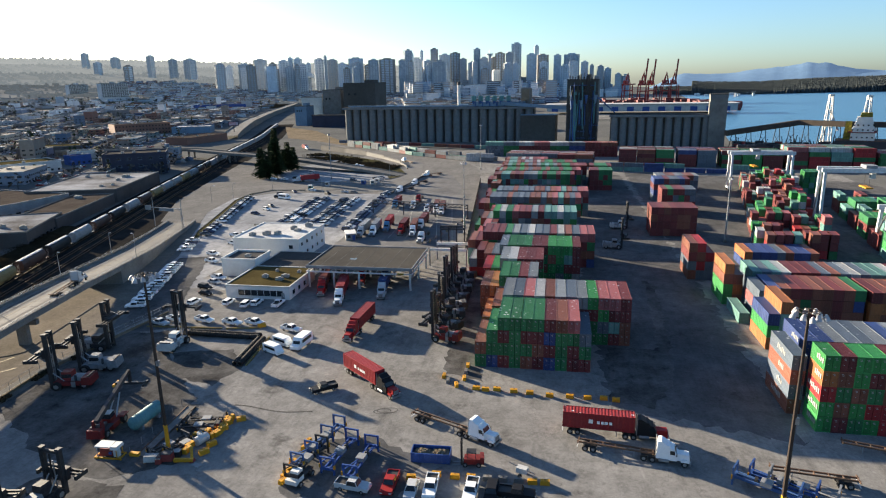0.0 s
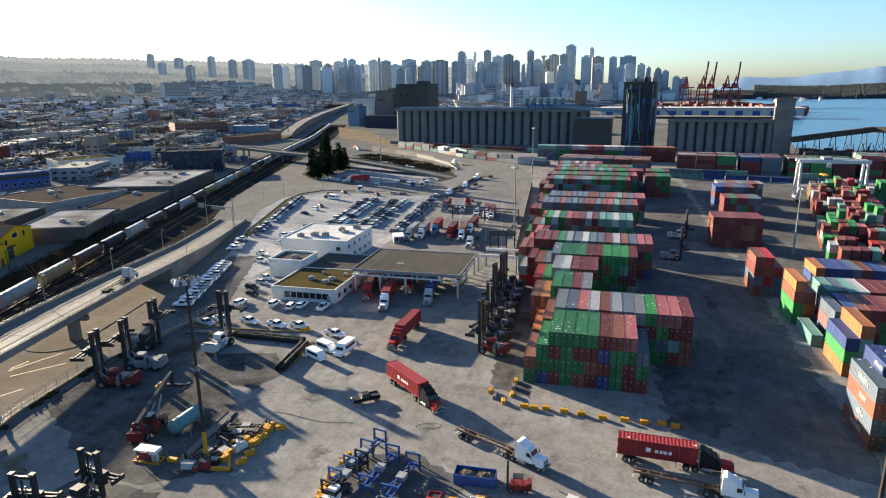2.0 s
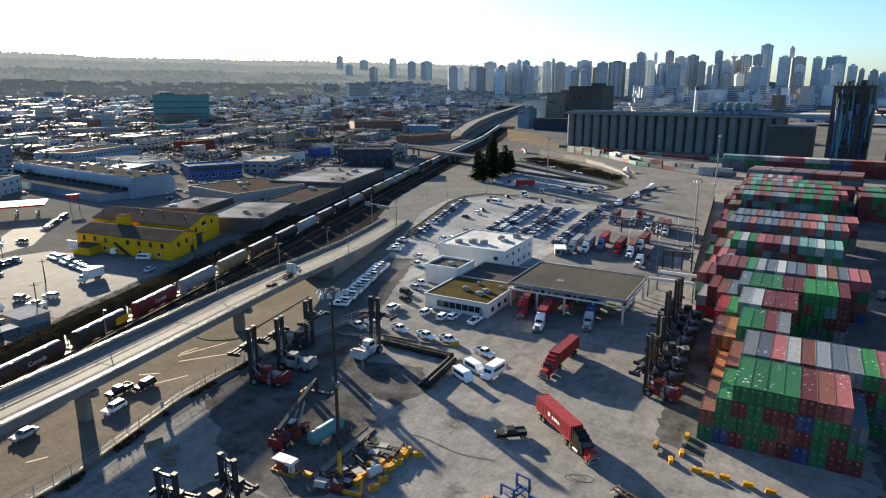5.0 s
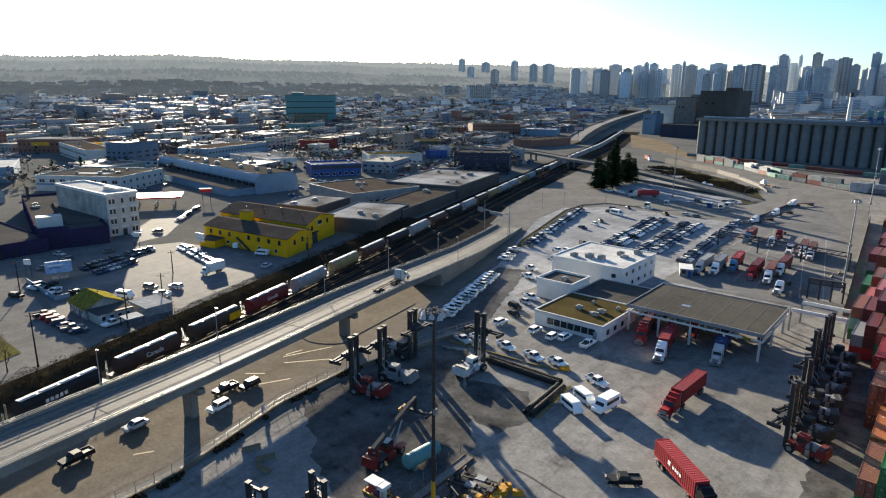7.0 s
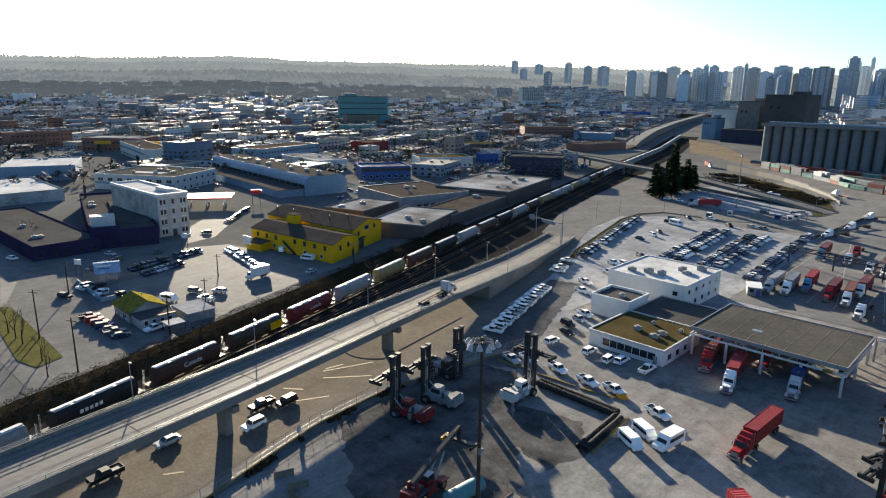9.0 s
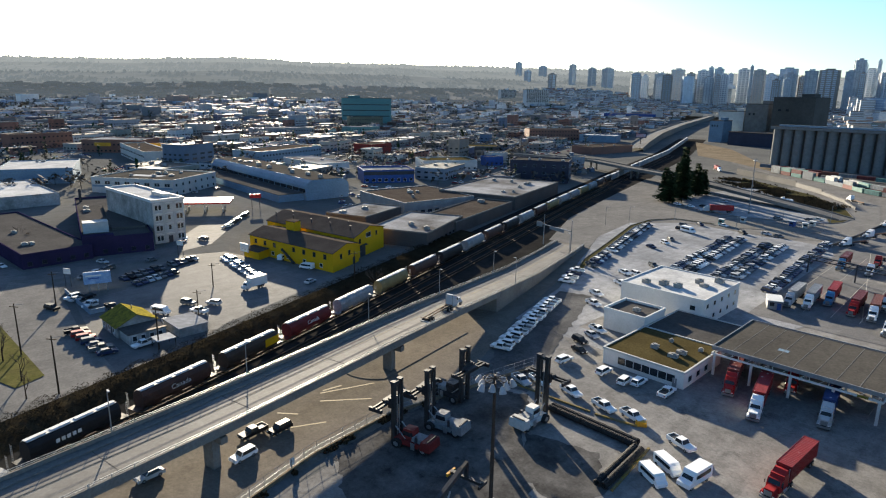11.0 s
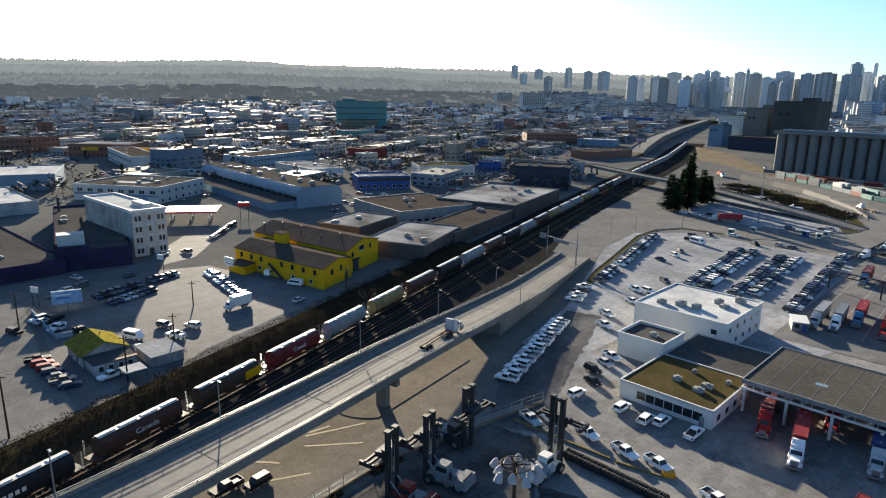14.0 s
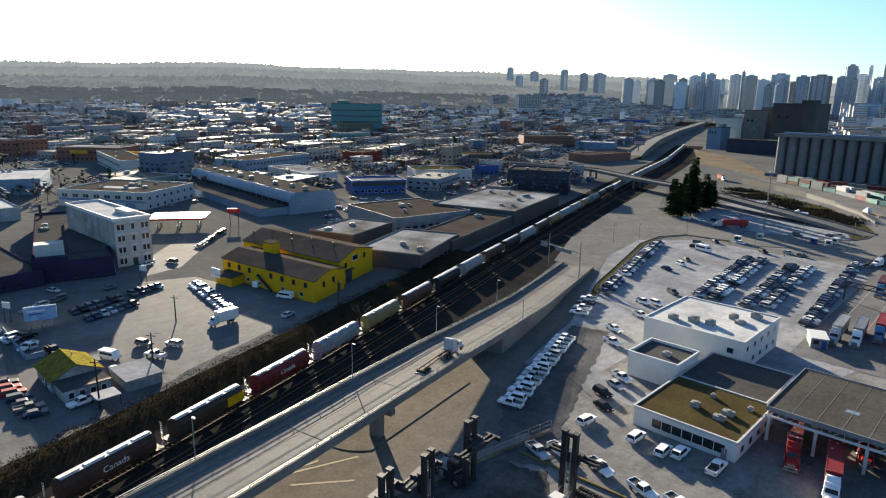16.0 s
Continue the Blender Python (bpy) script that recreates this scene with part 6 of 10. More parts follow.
bb_store = flat_building("blue_store", "black and bright blue shop with white window posts", pose(-372.0, 309.0, 0, 0, 0, 62), 36, 26, 8, "blue", "roof_wet", 1.2, sides="f", units=2, frame="white", seed=71, win=(2.2, 2.0))
part("dark_upper_band", Mesh().box(18, -0.06, 5.6, 36.2, 0.3, 2.4), "dark", bb_store)
for k, (x, y) in enumerate(((-700, 244), (-662, 282))):
    sb = thing("fascia_sign", "yellow fascia sign board on the shop", "sign", pose(x, y, 7.2, 0, 0, 45), "fascia signs")
    part("board", Mesh().box(0, -1.0, 0, 16, 0.5, 3.4), "yellow", sb)
for (x, y, w) in ((-1470.0, 1800.0, 62), (-1240.0, 1660.0, 84)):
    fl_ = thing("apartment_slab", "hazy eight-storey apartment slab with balconies", "apartment building", pose(x, y, 0, 0, 0, 72), "apartment slabs")
    zb, zt = terrain(x, y) - 2, 76.0
    part("wall", Mesh().box(0, 0, zb, w, 18, zt - zb), "tower_wall", fl_)
    bl = Mesh()
    for j in range(9):
        bl.box(0, -9.6, zt - 4 - j * 4.2, w * 0.94, 1.4, 1.2)
    tagged(part("balconies", bl, "tower_brown", fl_), kind="stuff")
    wn_m = Mesh()
    for j in range(9):
        for i in range(12):
            wn_m.box(-w / 2 + (i + 0.5) * w / 12, -9.05, zt - 2.6 - j * 4.2, w / 20, 0.3, 1.9)
    tagged(part("windows", wn_m, "glass", fl_), kind="stuff")
    part("roof", Mesh().box(0, 0, zt, w + 1, 19, 0.8), "roof_grey", fl_)
    part("lift_house", Mesh().box(0, 2, zt + 0.8, 10, 8, 4), "tower_wall", fl_)
cs = thing("construction_site", "concrete frame under construction with orange edge boards", "construction site", pose(-1090, 1730, 0, 0, 0, 80))
for k in range(6):
    ln_ = 150 - k * 18
    part("floor_slab", Mesh().box(-k * 6, 0, 4 + k * 4.5, ln_, 40, 0.6), "concrete", cs)
    part("edge_board", Mesh().box(-k * 6, -20.2, 4.6 + k * 4.5, ln_, 0.3, 1.2), "rust" if k % 2 else "orange_net", cs)
    for j in range(8):
        part("column", Mesh().box(-k * 6 - ln_ / 2 + 4 + j * (ln_ - 8) / 7, -18, k * 4.5, 1.0, 1.0, 4.0), "concrete", cs)
part("blue_tarpaulin", Mesh().box(10, -8, 31, 44, 20, 3.0), "blue", cs)
part("crane_mast", Mesh().box(34, 10, 0, 2.2, 2.2, 66), "crane_white", cs)
part("crane_jib", Mesh().beam((12, 10, 66), (86, 10, 66), 1.6), "crane_white", cs)

CITY_CAR = [(0.7, 0.7, 0.7), (0.4, 0.41, 0.42), (0.02, 0.02, 0.022), (0.1, 0.1, 0.11), (0.03, 0.05, 0.14), (0.25, 0.02, 0.02), (0.6, 0.6, 0.6)]
# ---- rest of the town: low blocks on a street grid ----
random.seed(77)
A0 = radians(TOWN_ROT)
cu, su = math.cos(A0), math.sin(A0)
KEEP = []
for o in scene.objects:
    if o.type == "EMPTY" and o.get("category") in ("building", "house", "canopy") and o.location.x < -150:
        KEEP.append((o.location.x, o.location.y))


def masters():
    out = []
    for i, (w, d, h) in enumerate(((26, 16, 5.5), (18, 14, 7), (34, 20, 6), (14, 12, 9), (40, 24, 7), (22, 22, 5), (16, 11, 6.5), (30, 14, 9), (12, 10, 5), (48, 20, 6.5))):
        b = thing("low_building", "flat-roofed low commercial building of the town", "building", group="town buildings")
        part("wall", Mesh().box(0, 0, 0, w, d, h), "obj_wall", b)
        part("roof", Mesh().box(0, 0, h + 0.004, w - 0.6, d - 0.6, 0.1), "obj_roof", b)
        pm = Mesh()
        for cx, cy, sx, sy in ((0, -d / 2 + 0.15, w, 0.4), (0, d / 2 - 0.15, w, 0.4), (-w / 2 + 0.15, 0, 0.4, d - 0.6), (w / 2 - 0.15, 0, 0.4, d - 0.6)):
            pm.box(cx, cy, h, sx, sy, 0.5)
        part("parapet", pm, "obj_wall", b)
        for k in range(3):
            part("window", Mesh().box(-w / 2 + (k + 0.5) * w / 3, -d / 2 - 0.02, h * 0.35, w / 3 * 0.72, 0.14, 1.7), "glass", b)
        part("window", Mesh().box(w / 2 + 0.02, 0, h * 0.35, 0.14, d * 0.6, 1.6), "glass", b)
        for k in range(1 + i % 2):
            part("roof_unit", Mesh().box(random.uniform(-.35, .35) * w, random.uniform(-.3, .3) * d, h + 0.1, random.uniform(1.2, 3), random.uniform(1.2, 2.4), random.uniform(.8, 1.6)), "unit_grey", b)
        out.append((b, w, d, h))
    return out


def right_of_rails(x, y):
    """Whether a place lies in the rail corridor or on the port side of it."""
    return x > track_x(max(-40, min(y, 990))) - (26 if y < 420 else 34)


def blocked(x, y):
    """Places kept clear for the buildings, ramp and yards built on their own beyond the junction."""
    return (-545 < x < -325 and 480 < y < 905 and x > -330 - (y - 420) * 0.42) or (-470 - (y - 760) * 0.345 < x < -250 - (y - 760) * 0.345 and 700 < y < 2100)


MAST = masters()
far = Mesh()
far_roof = Mesh()
far_unit = Mesh()
mid_far, far_win, clutter = Mesh(), Mesh(), Mesh()
near_n = 0
u = -1500.0
while u < 3800:
    v = -600.0
    block_u = 88 if (int(u / 100) % 2) else 76
    while v < 3600:
        # block of two rows of buildings, streets between blocks
        for row in range(2):
            a = 0.0
            while a < block_u - 14:
                w, d, h = random.choice(MAST)[1:]
                if random.random() < 0.2:
                    w *= 1.5
                cuu, cvv = u + a + w / 2, v + row * 30 + 15
                x, y = -170 + cu * cuu - su * cvv, 130 + su * cuu + cu * cvv
                r, az = math.hypot(x, y), math.degrees(math.atan2(-x, y))
                a += w + random.uniform(0.5, 7)
                if az < 4 or az > 100 or blocked(x, y) or near_landmark(x, y, 16) or r > 2150 or right_of_rails(x, y):
                    continue
                if r > 1300 and az < 22:
                    continue
                if any(abs(x - kx) < 95 and abs(y - ky) < 75 for kx, ky in KEEP) and r < 480:
                    continue
                if r < 440 and az < 78 and az > 58:
                    continue
                if -690 < x < -260 and 70 < y < 275 and y < 150 + (-x - 260) * 0.28:
                    continue
                if random.random() < 0.17:
                    continue
                if r < 950 and near_n < 40:
                    mst = min(MAST, key=lambda q: abs(q[1] - w) + random.uniform(0, 8))
                    place(mst[0], pose(x, y, terrain(x, y), 0, 0, TOWN_ROT + random.choice((0, 180))))
                    near_n += 1
                else:
                    z = terrain(x, y) - 1
                    hh = h * random.uniform(0.8, 1.3) * (1 if random.random() > 0.04 else 2.6)
                    if r > 2300:
                        hh *= 0.8
                    (far if r > 1500 else mid_far).box(x, y, z, w, d, hh + 1, TOWN_ROT)
                    if r < 1500:
                        ca, sa = math.cos(A0), math.sin(A0)
                        for k in range(1 + int(hh / 6)):
                            nb = max(2, int(w / random.choice((3.2, 4.5, 7.0))))
                            for j in range(nb):
                                o = (j + 0.5) * w / nb - w / 2
                                far_win.box(x + ca * o, y + sa * o, z + 2.0 + 3.6 * k, w / nb * 0.55, d + 0.16, random.choice((1.1, 1.5)), TOWN_ROT)
                            nb = max(1, int(d / 5))
                            for j in range(nb):
                                o = (j + 0.5) * d / nb - d / 2
                                far_win.box(x - sa * o, y + ca * o, z + 2.0 + 3.6 * k, w + 0.16, d / nb * 0.45, 1.3, TOWN_ROT)
                        for sx_, sy_, ww, dd in ((0, -d / 2, w + 0.3, 0.4), (0, d / 2, w + 0.3, 0.4), (-w / 2, 0, 0.4, d), (w / 2, 0, 0.4, d)):
                            mid_far.box(x + ca * sx_ - sa * sy_, y + sa * sx_ + ca * sy_, z + hh + 0.9, ww, dd, 0.6, TOWN_ROT)
                        if random.random() < 0.35:
                            clutter.box(x + random.uniform(-.5, .5) * w, y + random.uniform(-.5, .5) * w, z + hh + 1.17, random.uniform(3, 9), random.uniform(3, 7), random.uniform(1.5, 3.2), TOWN_ROT)
                        for k in range(5):
                            o, q_ = random.uniform(-.6, .6) * w, (d / 2 + random.uniform(1.5, 9)) * random.choice((-1, 1))
                            clutter.box(x + ca * o - sa * q_, y + sa * o + ca * q_, z + 0.9, random.uniform(1.5, 6), random.uniform(1.5, 5), random.uniform(1.2, 3.4), TOWN_ROT + random.choice((0, 0, 25)))
                    far_roof.box(x, y, z + hh + 1.02, w - 0.8, d - 0.8, 0.15, TOWN_ROT)
                    if r < 2000:
                        for k in range(2):
                            far_unit.box(x + random.uniform(-5, 5), y + random.uniform(-4, 4), z + hh + 1.17, random.uniform(1.2, 3), 2, random.uniform(1, 2), TOWN_ROT)
        v += 84
    u += block_u + 17
for mst in MAST:
    remove(mst[0])
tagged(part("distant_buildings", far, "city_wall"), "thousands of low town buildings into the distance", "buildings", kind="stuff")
tagged(part("midtown_buildings", mid_far, "mid_wall"), "low commercial buildings across the town", "buildings", kind="stuff")
tagged(part("midtown_windows", far_win, "glass"), "dark window bands of the town buildings", "windows", kind="stuff")
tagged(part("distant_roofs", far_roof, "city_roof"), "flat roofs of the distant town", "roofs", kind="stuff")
tagged(part("yard_clutter", clutter, "mid_wall"), "sheds, crates and rooftop rooms between the town buildings", "clutter", kind="stuff")
tagged(part("distant_roof_units", far_unit, "unit_grey"), "small grey units on distant roofs", "roof units", kind="stuff")

# traffic and parked cars far down the streets
dc, dg = Mesh(), Mesh()
for i in range(4600):
    az = radians(random.uniform(20, 84))
    r = random.uniform(330, 1500)
    x, y = -math.sin(az) * r, math.cos(az) * r
    if right_of_rails(x, y) or blocked(x, y) or near_landmark(x, y, 6) or (r < 520 and math.degrees(az) > 52):
        continue
    rz = TOWN_ROT + random.choice((0, 90))
    dc.box(x, y, 0.25, 1.8, 4.4, 0.65, rz)
    dc.box(x, y, 1.36, 1.4, 1.9, 0.07, rz)
    dg.box(x, y, 0.9, 1.6, 2.4, 0.46, rz, taper=(0.85, 0.8))
M["far_car"] = palette("far_car_paint", [CITY_CAR[k] for k in range(len(CITY_CAR))], 0.42, speck=0.05, spec=0.12)
tagged(part("distant_cars", dc, "far_car"), "parked cars along the distant streets", "cars", kind="stuff")
tagged(part("distant_car_windows", dg, "glass"), "dark windows of distant parked cars", "car windows", kind="stuff")

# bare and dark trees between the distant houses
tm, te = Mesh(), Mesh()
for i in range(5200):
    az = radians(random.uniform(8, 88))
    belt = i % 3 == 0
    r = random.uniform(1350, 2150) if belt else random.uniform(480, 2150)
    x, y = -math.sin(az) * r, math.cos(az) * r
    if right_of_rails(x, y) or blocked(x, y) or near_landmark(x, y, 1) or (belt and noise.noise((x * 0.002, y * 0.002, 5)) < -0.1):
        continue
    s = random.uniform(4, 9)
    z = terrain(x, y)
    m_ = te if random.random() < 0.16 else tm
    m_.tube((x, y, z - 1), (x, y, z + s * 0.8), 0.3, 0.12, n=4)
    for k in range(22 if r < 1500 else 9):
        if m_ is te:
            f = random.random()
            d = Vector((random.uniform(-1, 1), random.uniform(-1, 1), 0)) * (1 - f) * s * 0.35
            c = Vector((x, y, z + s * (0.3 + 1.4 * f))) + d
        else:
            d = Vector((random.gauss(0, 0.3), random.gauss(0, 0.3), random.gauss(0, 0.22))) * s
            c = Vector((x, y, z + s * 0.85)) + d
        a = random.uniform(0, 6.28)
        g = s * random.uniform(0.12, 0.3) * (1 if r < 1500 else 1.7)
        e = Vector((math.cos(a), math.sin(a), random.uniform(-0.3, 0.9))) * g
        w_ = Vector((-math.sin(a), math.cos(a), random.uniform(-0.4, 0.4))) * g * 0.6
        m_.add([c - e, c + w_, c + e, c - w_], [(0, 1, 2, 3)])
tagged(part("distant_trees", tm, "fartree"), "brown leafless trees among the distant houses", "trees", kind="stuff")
tagged(part("distant_conifers", te, "needles"), "dark evergreen trees among the distant houses", "trees", kind="stuff")

# ---- city skyline ----
def tower(x, y, top, w, d, kind_, rot, label, seed):
    """A tower of floors: glazed core with a slab edge proud at each storey, plant room on top."""
    base = min(max(0.0, terrain(x, y) - 3), top - 30)
    t = thing("tower_block", label, "tower block", pose(x, y, base, 0, 0, rot), "city skyline")
    h = top - base
    core = {"glass": "tower_glass", "wall": "tower_wall", "brown": "tower_brown"}[kind_]
    part("core", Mesh().box(0, 0, 0, w, d, h), "tower_glass", t)
    sl = Mesh()
    n = max(6, int(h / 7.0))
    for k in range(n + 1):
        sl.box(0, 0, max(0, k * h / n - 1.6), w + 0.9, d + 0.9, 2.4 if kind_ != "glass" else 1.2)
    for sx in (-1, 1):
        for sy in (-1, 1):
            sl.box(sx * w / 2, sy * d / 2, 0, w * 0.16, d * 0.16, h)
        sl.box(sx * w * 0.18, -d / 2, 0, w * 0.1, 1.0, h)
    tagged(part("facade", sl, core, t), kind="stuff")
    part("plant_room", Mesh().box(0, 0, h + 0.8, w * 0.55, d * 0.55, 5), core, t)
    return t


# azimuth, width and height in degrees seen from the yard, and facing
HILL_TOWERS = [
    ((-2420.8, 3057.6, 239.6), 44, "wall"), ((-1836.6, 2741.6, 202.9), 30, "wall"), ((-1704.6, 2708.1, 183.9), 34, "wall"), ((-1644.0, 2745.3, 183.6), 40, "wall"),
    ((-2310.2, 3142.0, 220.1), 40, "wall"), ((-2134.7, 2773.5, 180.7), 30, "wall"), ((-1741.9, 2442.4, 149.8), 26, "brown"),
]
EAST = [(-5.7, 0.57, 0.35, "g"), (-5.1, 0.52, 0.48, "w"), (-4.2, 0.53, 0.96, "g"), (-3.6, 0.51, 1.15, "w"), (-2.9, 0.32, 1.25, "g"), (-2.3, 0.54, 1.53, "g"), (-1.2, 1.22, 2.18, "g"), (-1.1, 0.63, 1.24, "w"), (0.0, 0.61, 2.14, "g"), (1.3, 0.97, 2.18, "b"), (1.8, 0.36, 2.92, "g"), (2.2, 0.83, 2.25, "g"), (3.5, 0.73, 3.16, "g"), (4.1, 0.64, 2.42, "w"), (4.9, 0.83, 2.40, "b"), (5.4, 0.89, 2.02, "b"), (6.3, 0.74, 2.04, "g"), (6.9, 0.58, 2.80, "g"), (7.1, 0.41, 1.74, "w"), (8.1, 0.57, 1.99, "w"), (8.8, 0.88, 2.48, "b")]
WEST = [(9.7, 0.89, 2.37, "g"), (10.2, 1.14, 1.83, "g"), (10.6, 0.58, 2.85, "b"), (11.2, 0.82, 1.89, "w"), (11.7, 0.24, 2.73, "g"), (12.1, 0.90, 2.10, "w"), (12.5, 0.22, 2.49, "g"), (12.9, 0.68, 2.78, "g"), (13.4, 0.57, 1.98, "g"), (14.7, 1.35, 2.08, "b"), (15.9, 0.86, 2.05, "g"), (17.4, 1.24, 2.18, "w"), (18.6, 0.72, 1.77, "w"), (19.4, 0.79, 2.09, "w"), (20.0, 0.24, 2.40, "g"), (20.5, 0.87, 2.15, "w"), (22.3, 0.60, 2.23, "g"), (22.9, 0.39, 2.31, "g"), (23.5, 0.85, 2.06, "w"), (25.4, 1.07, 2.15, "w"), (26.7, 0.83, 1.78, "w"), (27.9, 0.52, 1.64, "w")]
random.seed(31)
KINDS = {"glass": "blue-grey glass high-rise tower of the city", "wall": "pale concrete high-rise tower of the city", "brown": "brown stone high-rise tower of the city"}
for i, ((x, y, z), w, k) in enumerate(HILL_TOWERS):
    w *= random.uniform(0.6, 0.95)
    tower(x, y, z, w, w * random.uniform(0.7, 1.1), k, random.uniform(-25, 25), KINDS[k], i)
for i, (az, wide, el, k) in enumerate(EAST + WEST):
    r = 2960 - 260 * (el < 1.9) + random.uniform(-90, 90)
    w, a = r * radians(wide), radians(az)
    tower(-math.sin(a) * r, math.cos(a) * r, 60 + r * math.tan(radians(el)), w * 0.86, min(w, 34) * random.uniform(0.7, 1.0), {"g": "glass", "w": "wall", "b": "brown"}[k], az + random.uniform(-14, 14), KINDS[{"g": "glass", "w": "wall", "b": "brown"}[k]], i)
for i in range(34):
    az = random.uniform(8.5, 29) if i < 24 else random.uniform(-3, 9)
    el = random.uniform(1.35, 1.95) if i < 24 else random.uniform(0.9, 1.7)
    r, a = random.uniform(2600, 3000), radians(az)
    k = random.choice(("wall", "wall", "glass", "brown"))
    w = r * radians(random.uniform(0.35, 0.75))
    tower(-math.sin(a) * r, math.cos(a) * r, 60 + r * math.tan(radians(el)), w, w * 0.8, k, az + random.uniform(-14, 14), KINDS[k], i)
# tower with a round lookout on top
x, y, z = -289.0, 2846.5, 180.0
ll = thing("lookout_tower", "concrete tower topped by a round lookout disc", "tower block", pose(x, y, 0))
part("shaft", Mesh().tube((0, 0, 0), (0, 0, z - 6), 7, n=12), "tower_wall", ll)
part("disc", Mesh().tube((0, 0, z - 8), (0, 0, z), 12, 16, n=20), "tower_wall", ll)
part("mast", Mesh().tube((0, 0, z), (0, 0, z + 14), 1.2), "steel", ll)
# mid-rise blocks in front of the towers
mid, mid_low, mid_w = Mesh(), Mesh(), Mesh()
mid_r = Mesh()
for i in range(2300):
    az = radians(random.uniform(-5, 36))
    r = random.uniform(1150, 2850) if i < 1100 else random.uniform(2200, 2900)
    x, y = -math.sin(az) * r, math.cos(az) * r
    if (math.degrees(az) < 4 and r < 1900) or (math.degrees(az) < 0 and r < 2500) or blocked(x, y):
        continue
    w, d, h = random.uniform(14, 48), random.uniform(14, 34), random.uniform(6, 18) * (1 if r < 2100 else random.choice((1, 1.6, 2.4, 3.6)))
    if math.degrees(az) > 13:
        w, d, h = w * 0.7, d * 0.8, min(h * 0.6, 13)
    z = terrain(x, y) - 2
    rz = 18 if math.degrees(az) > 12 else -8
    (mid if r > 2000 and math.degrees(az) < 13 else mid_low).box(x, y, z, w, d, h + 2, rz)
    for k in range(min(9, int(h / 4.2))):
        mid_w.box(x, y, z + 3.4 + k * max(4.2, h / 9), w + 0.2 if k % 2 else w * 0.9, d + 0.4, 1.9, rz)
    mid_r.box(x, y, z + h + 2.02, w - 1, d - 1, 0.3, rz)
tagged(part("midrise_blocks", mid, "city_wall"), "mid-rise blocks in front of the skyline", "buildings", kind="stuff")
tagged(part("inner_blocks", mid_low, "mid_wall"), "low industrial blocks before the city centre", "buildings", kind="stuff")
tagged(part("midrise_windows", mid_w, "tower_glass"), "window bands of the mid-rise blocks", "windows", kind="stuff")
tagged(part("midrise_roofs", mid_r, "city_roof"), "flat roofs of mid-rise blocks", "roofs", kind="stuff")
dome = thing("stadium_dome", "low white stadium roof among the towers", "stadium", pose(-1115.5, 2714.1, 134.7))
dm_ = Mesh()
for k in range(5):
    a0, a1 = radians(k * 18), radians((k + 1) * 18)
    dm_.tube((0, 0, -40 + 30 * math.sin(a0)), (0, 0, -40 + 30 * math.sin(a1)), 70 * math.cos(a0), max(1, 70 * math.cos(a1)), n=28)
part("roof", dm_, "white", dome, smooth=True)

# ---- vehicles ----
CARS = {"white": (0.78, 0.78, 0.77), "silver": (0.42, 0.43, 0.44), "black": (0.012, 0.012, 0.014), "blue": (0.022, 0.035, 0.08), "sky": (0.07, 0.22, 0.36), "red": (0.3, 0.02, 0.02), "grey": (0.12, 0.125, 0.13)}
for k, c in CARS.items():
    M["car_" + k] = surf("car_paint_" + k, c, tuple(v * 0.92 for v in c), 1.0, 6.0, 0.5, bump=0.0, speck=0.08, spec=0.14)
M["lamp_red"] = surf("tail_lamp", (0.3, 0.01, 0.01), None, 1, 4, 0.3, bump=0)
M["lamp_clear"] = surf("head_lamp", (0.7, 0.7, 0.68), None, 1, 4, 0.2, bump=0)


def wheel_mesh(r, w, name="wheel", mat_="rubber"):
    m = Mesh().tube((-w / 2, 0, 0), (w / 2, 0, 0), r, n=12)
    m.tube((-w / 2 - 0.012, 0, 0), (w / 2 + 0.012, 0, 0), r * 0.55, n=8)
    me = m.make(name)
    me.materials.append(M[mat_])
    me.materials.append(M["steel"])
    for p_ in me.polygons:
        p_.material_index = 1 if p_.index >= 14 else 0
    return me


WHEEL_CAR, WHEEL_TRUCK, WHEEL_BIG = wheel_mesh(0.33, 0.24), wheel_mesh(0.52, 0.55), wheel_mesh(0.85, 0.6)


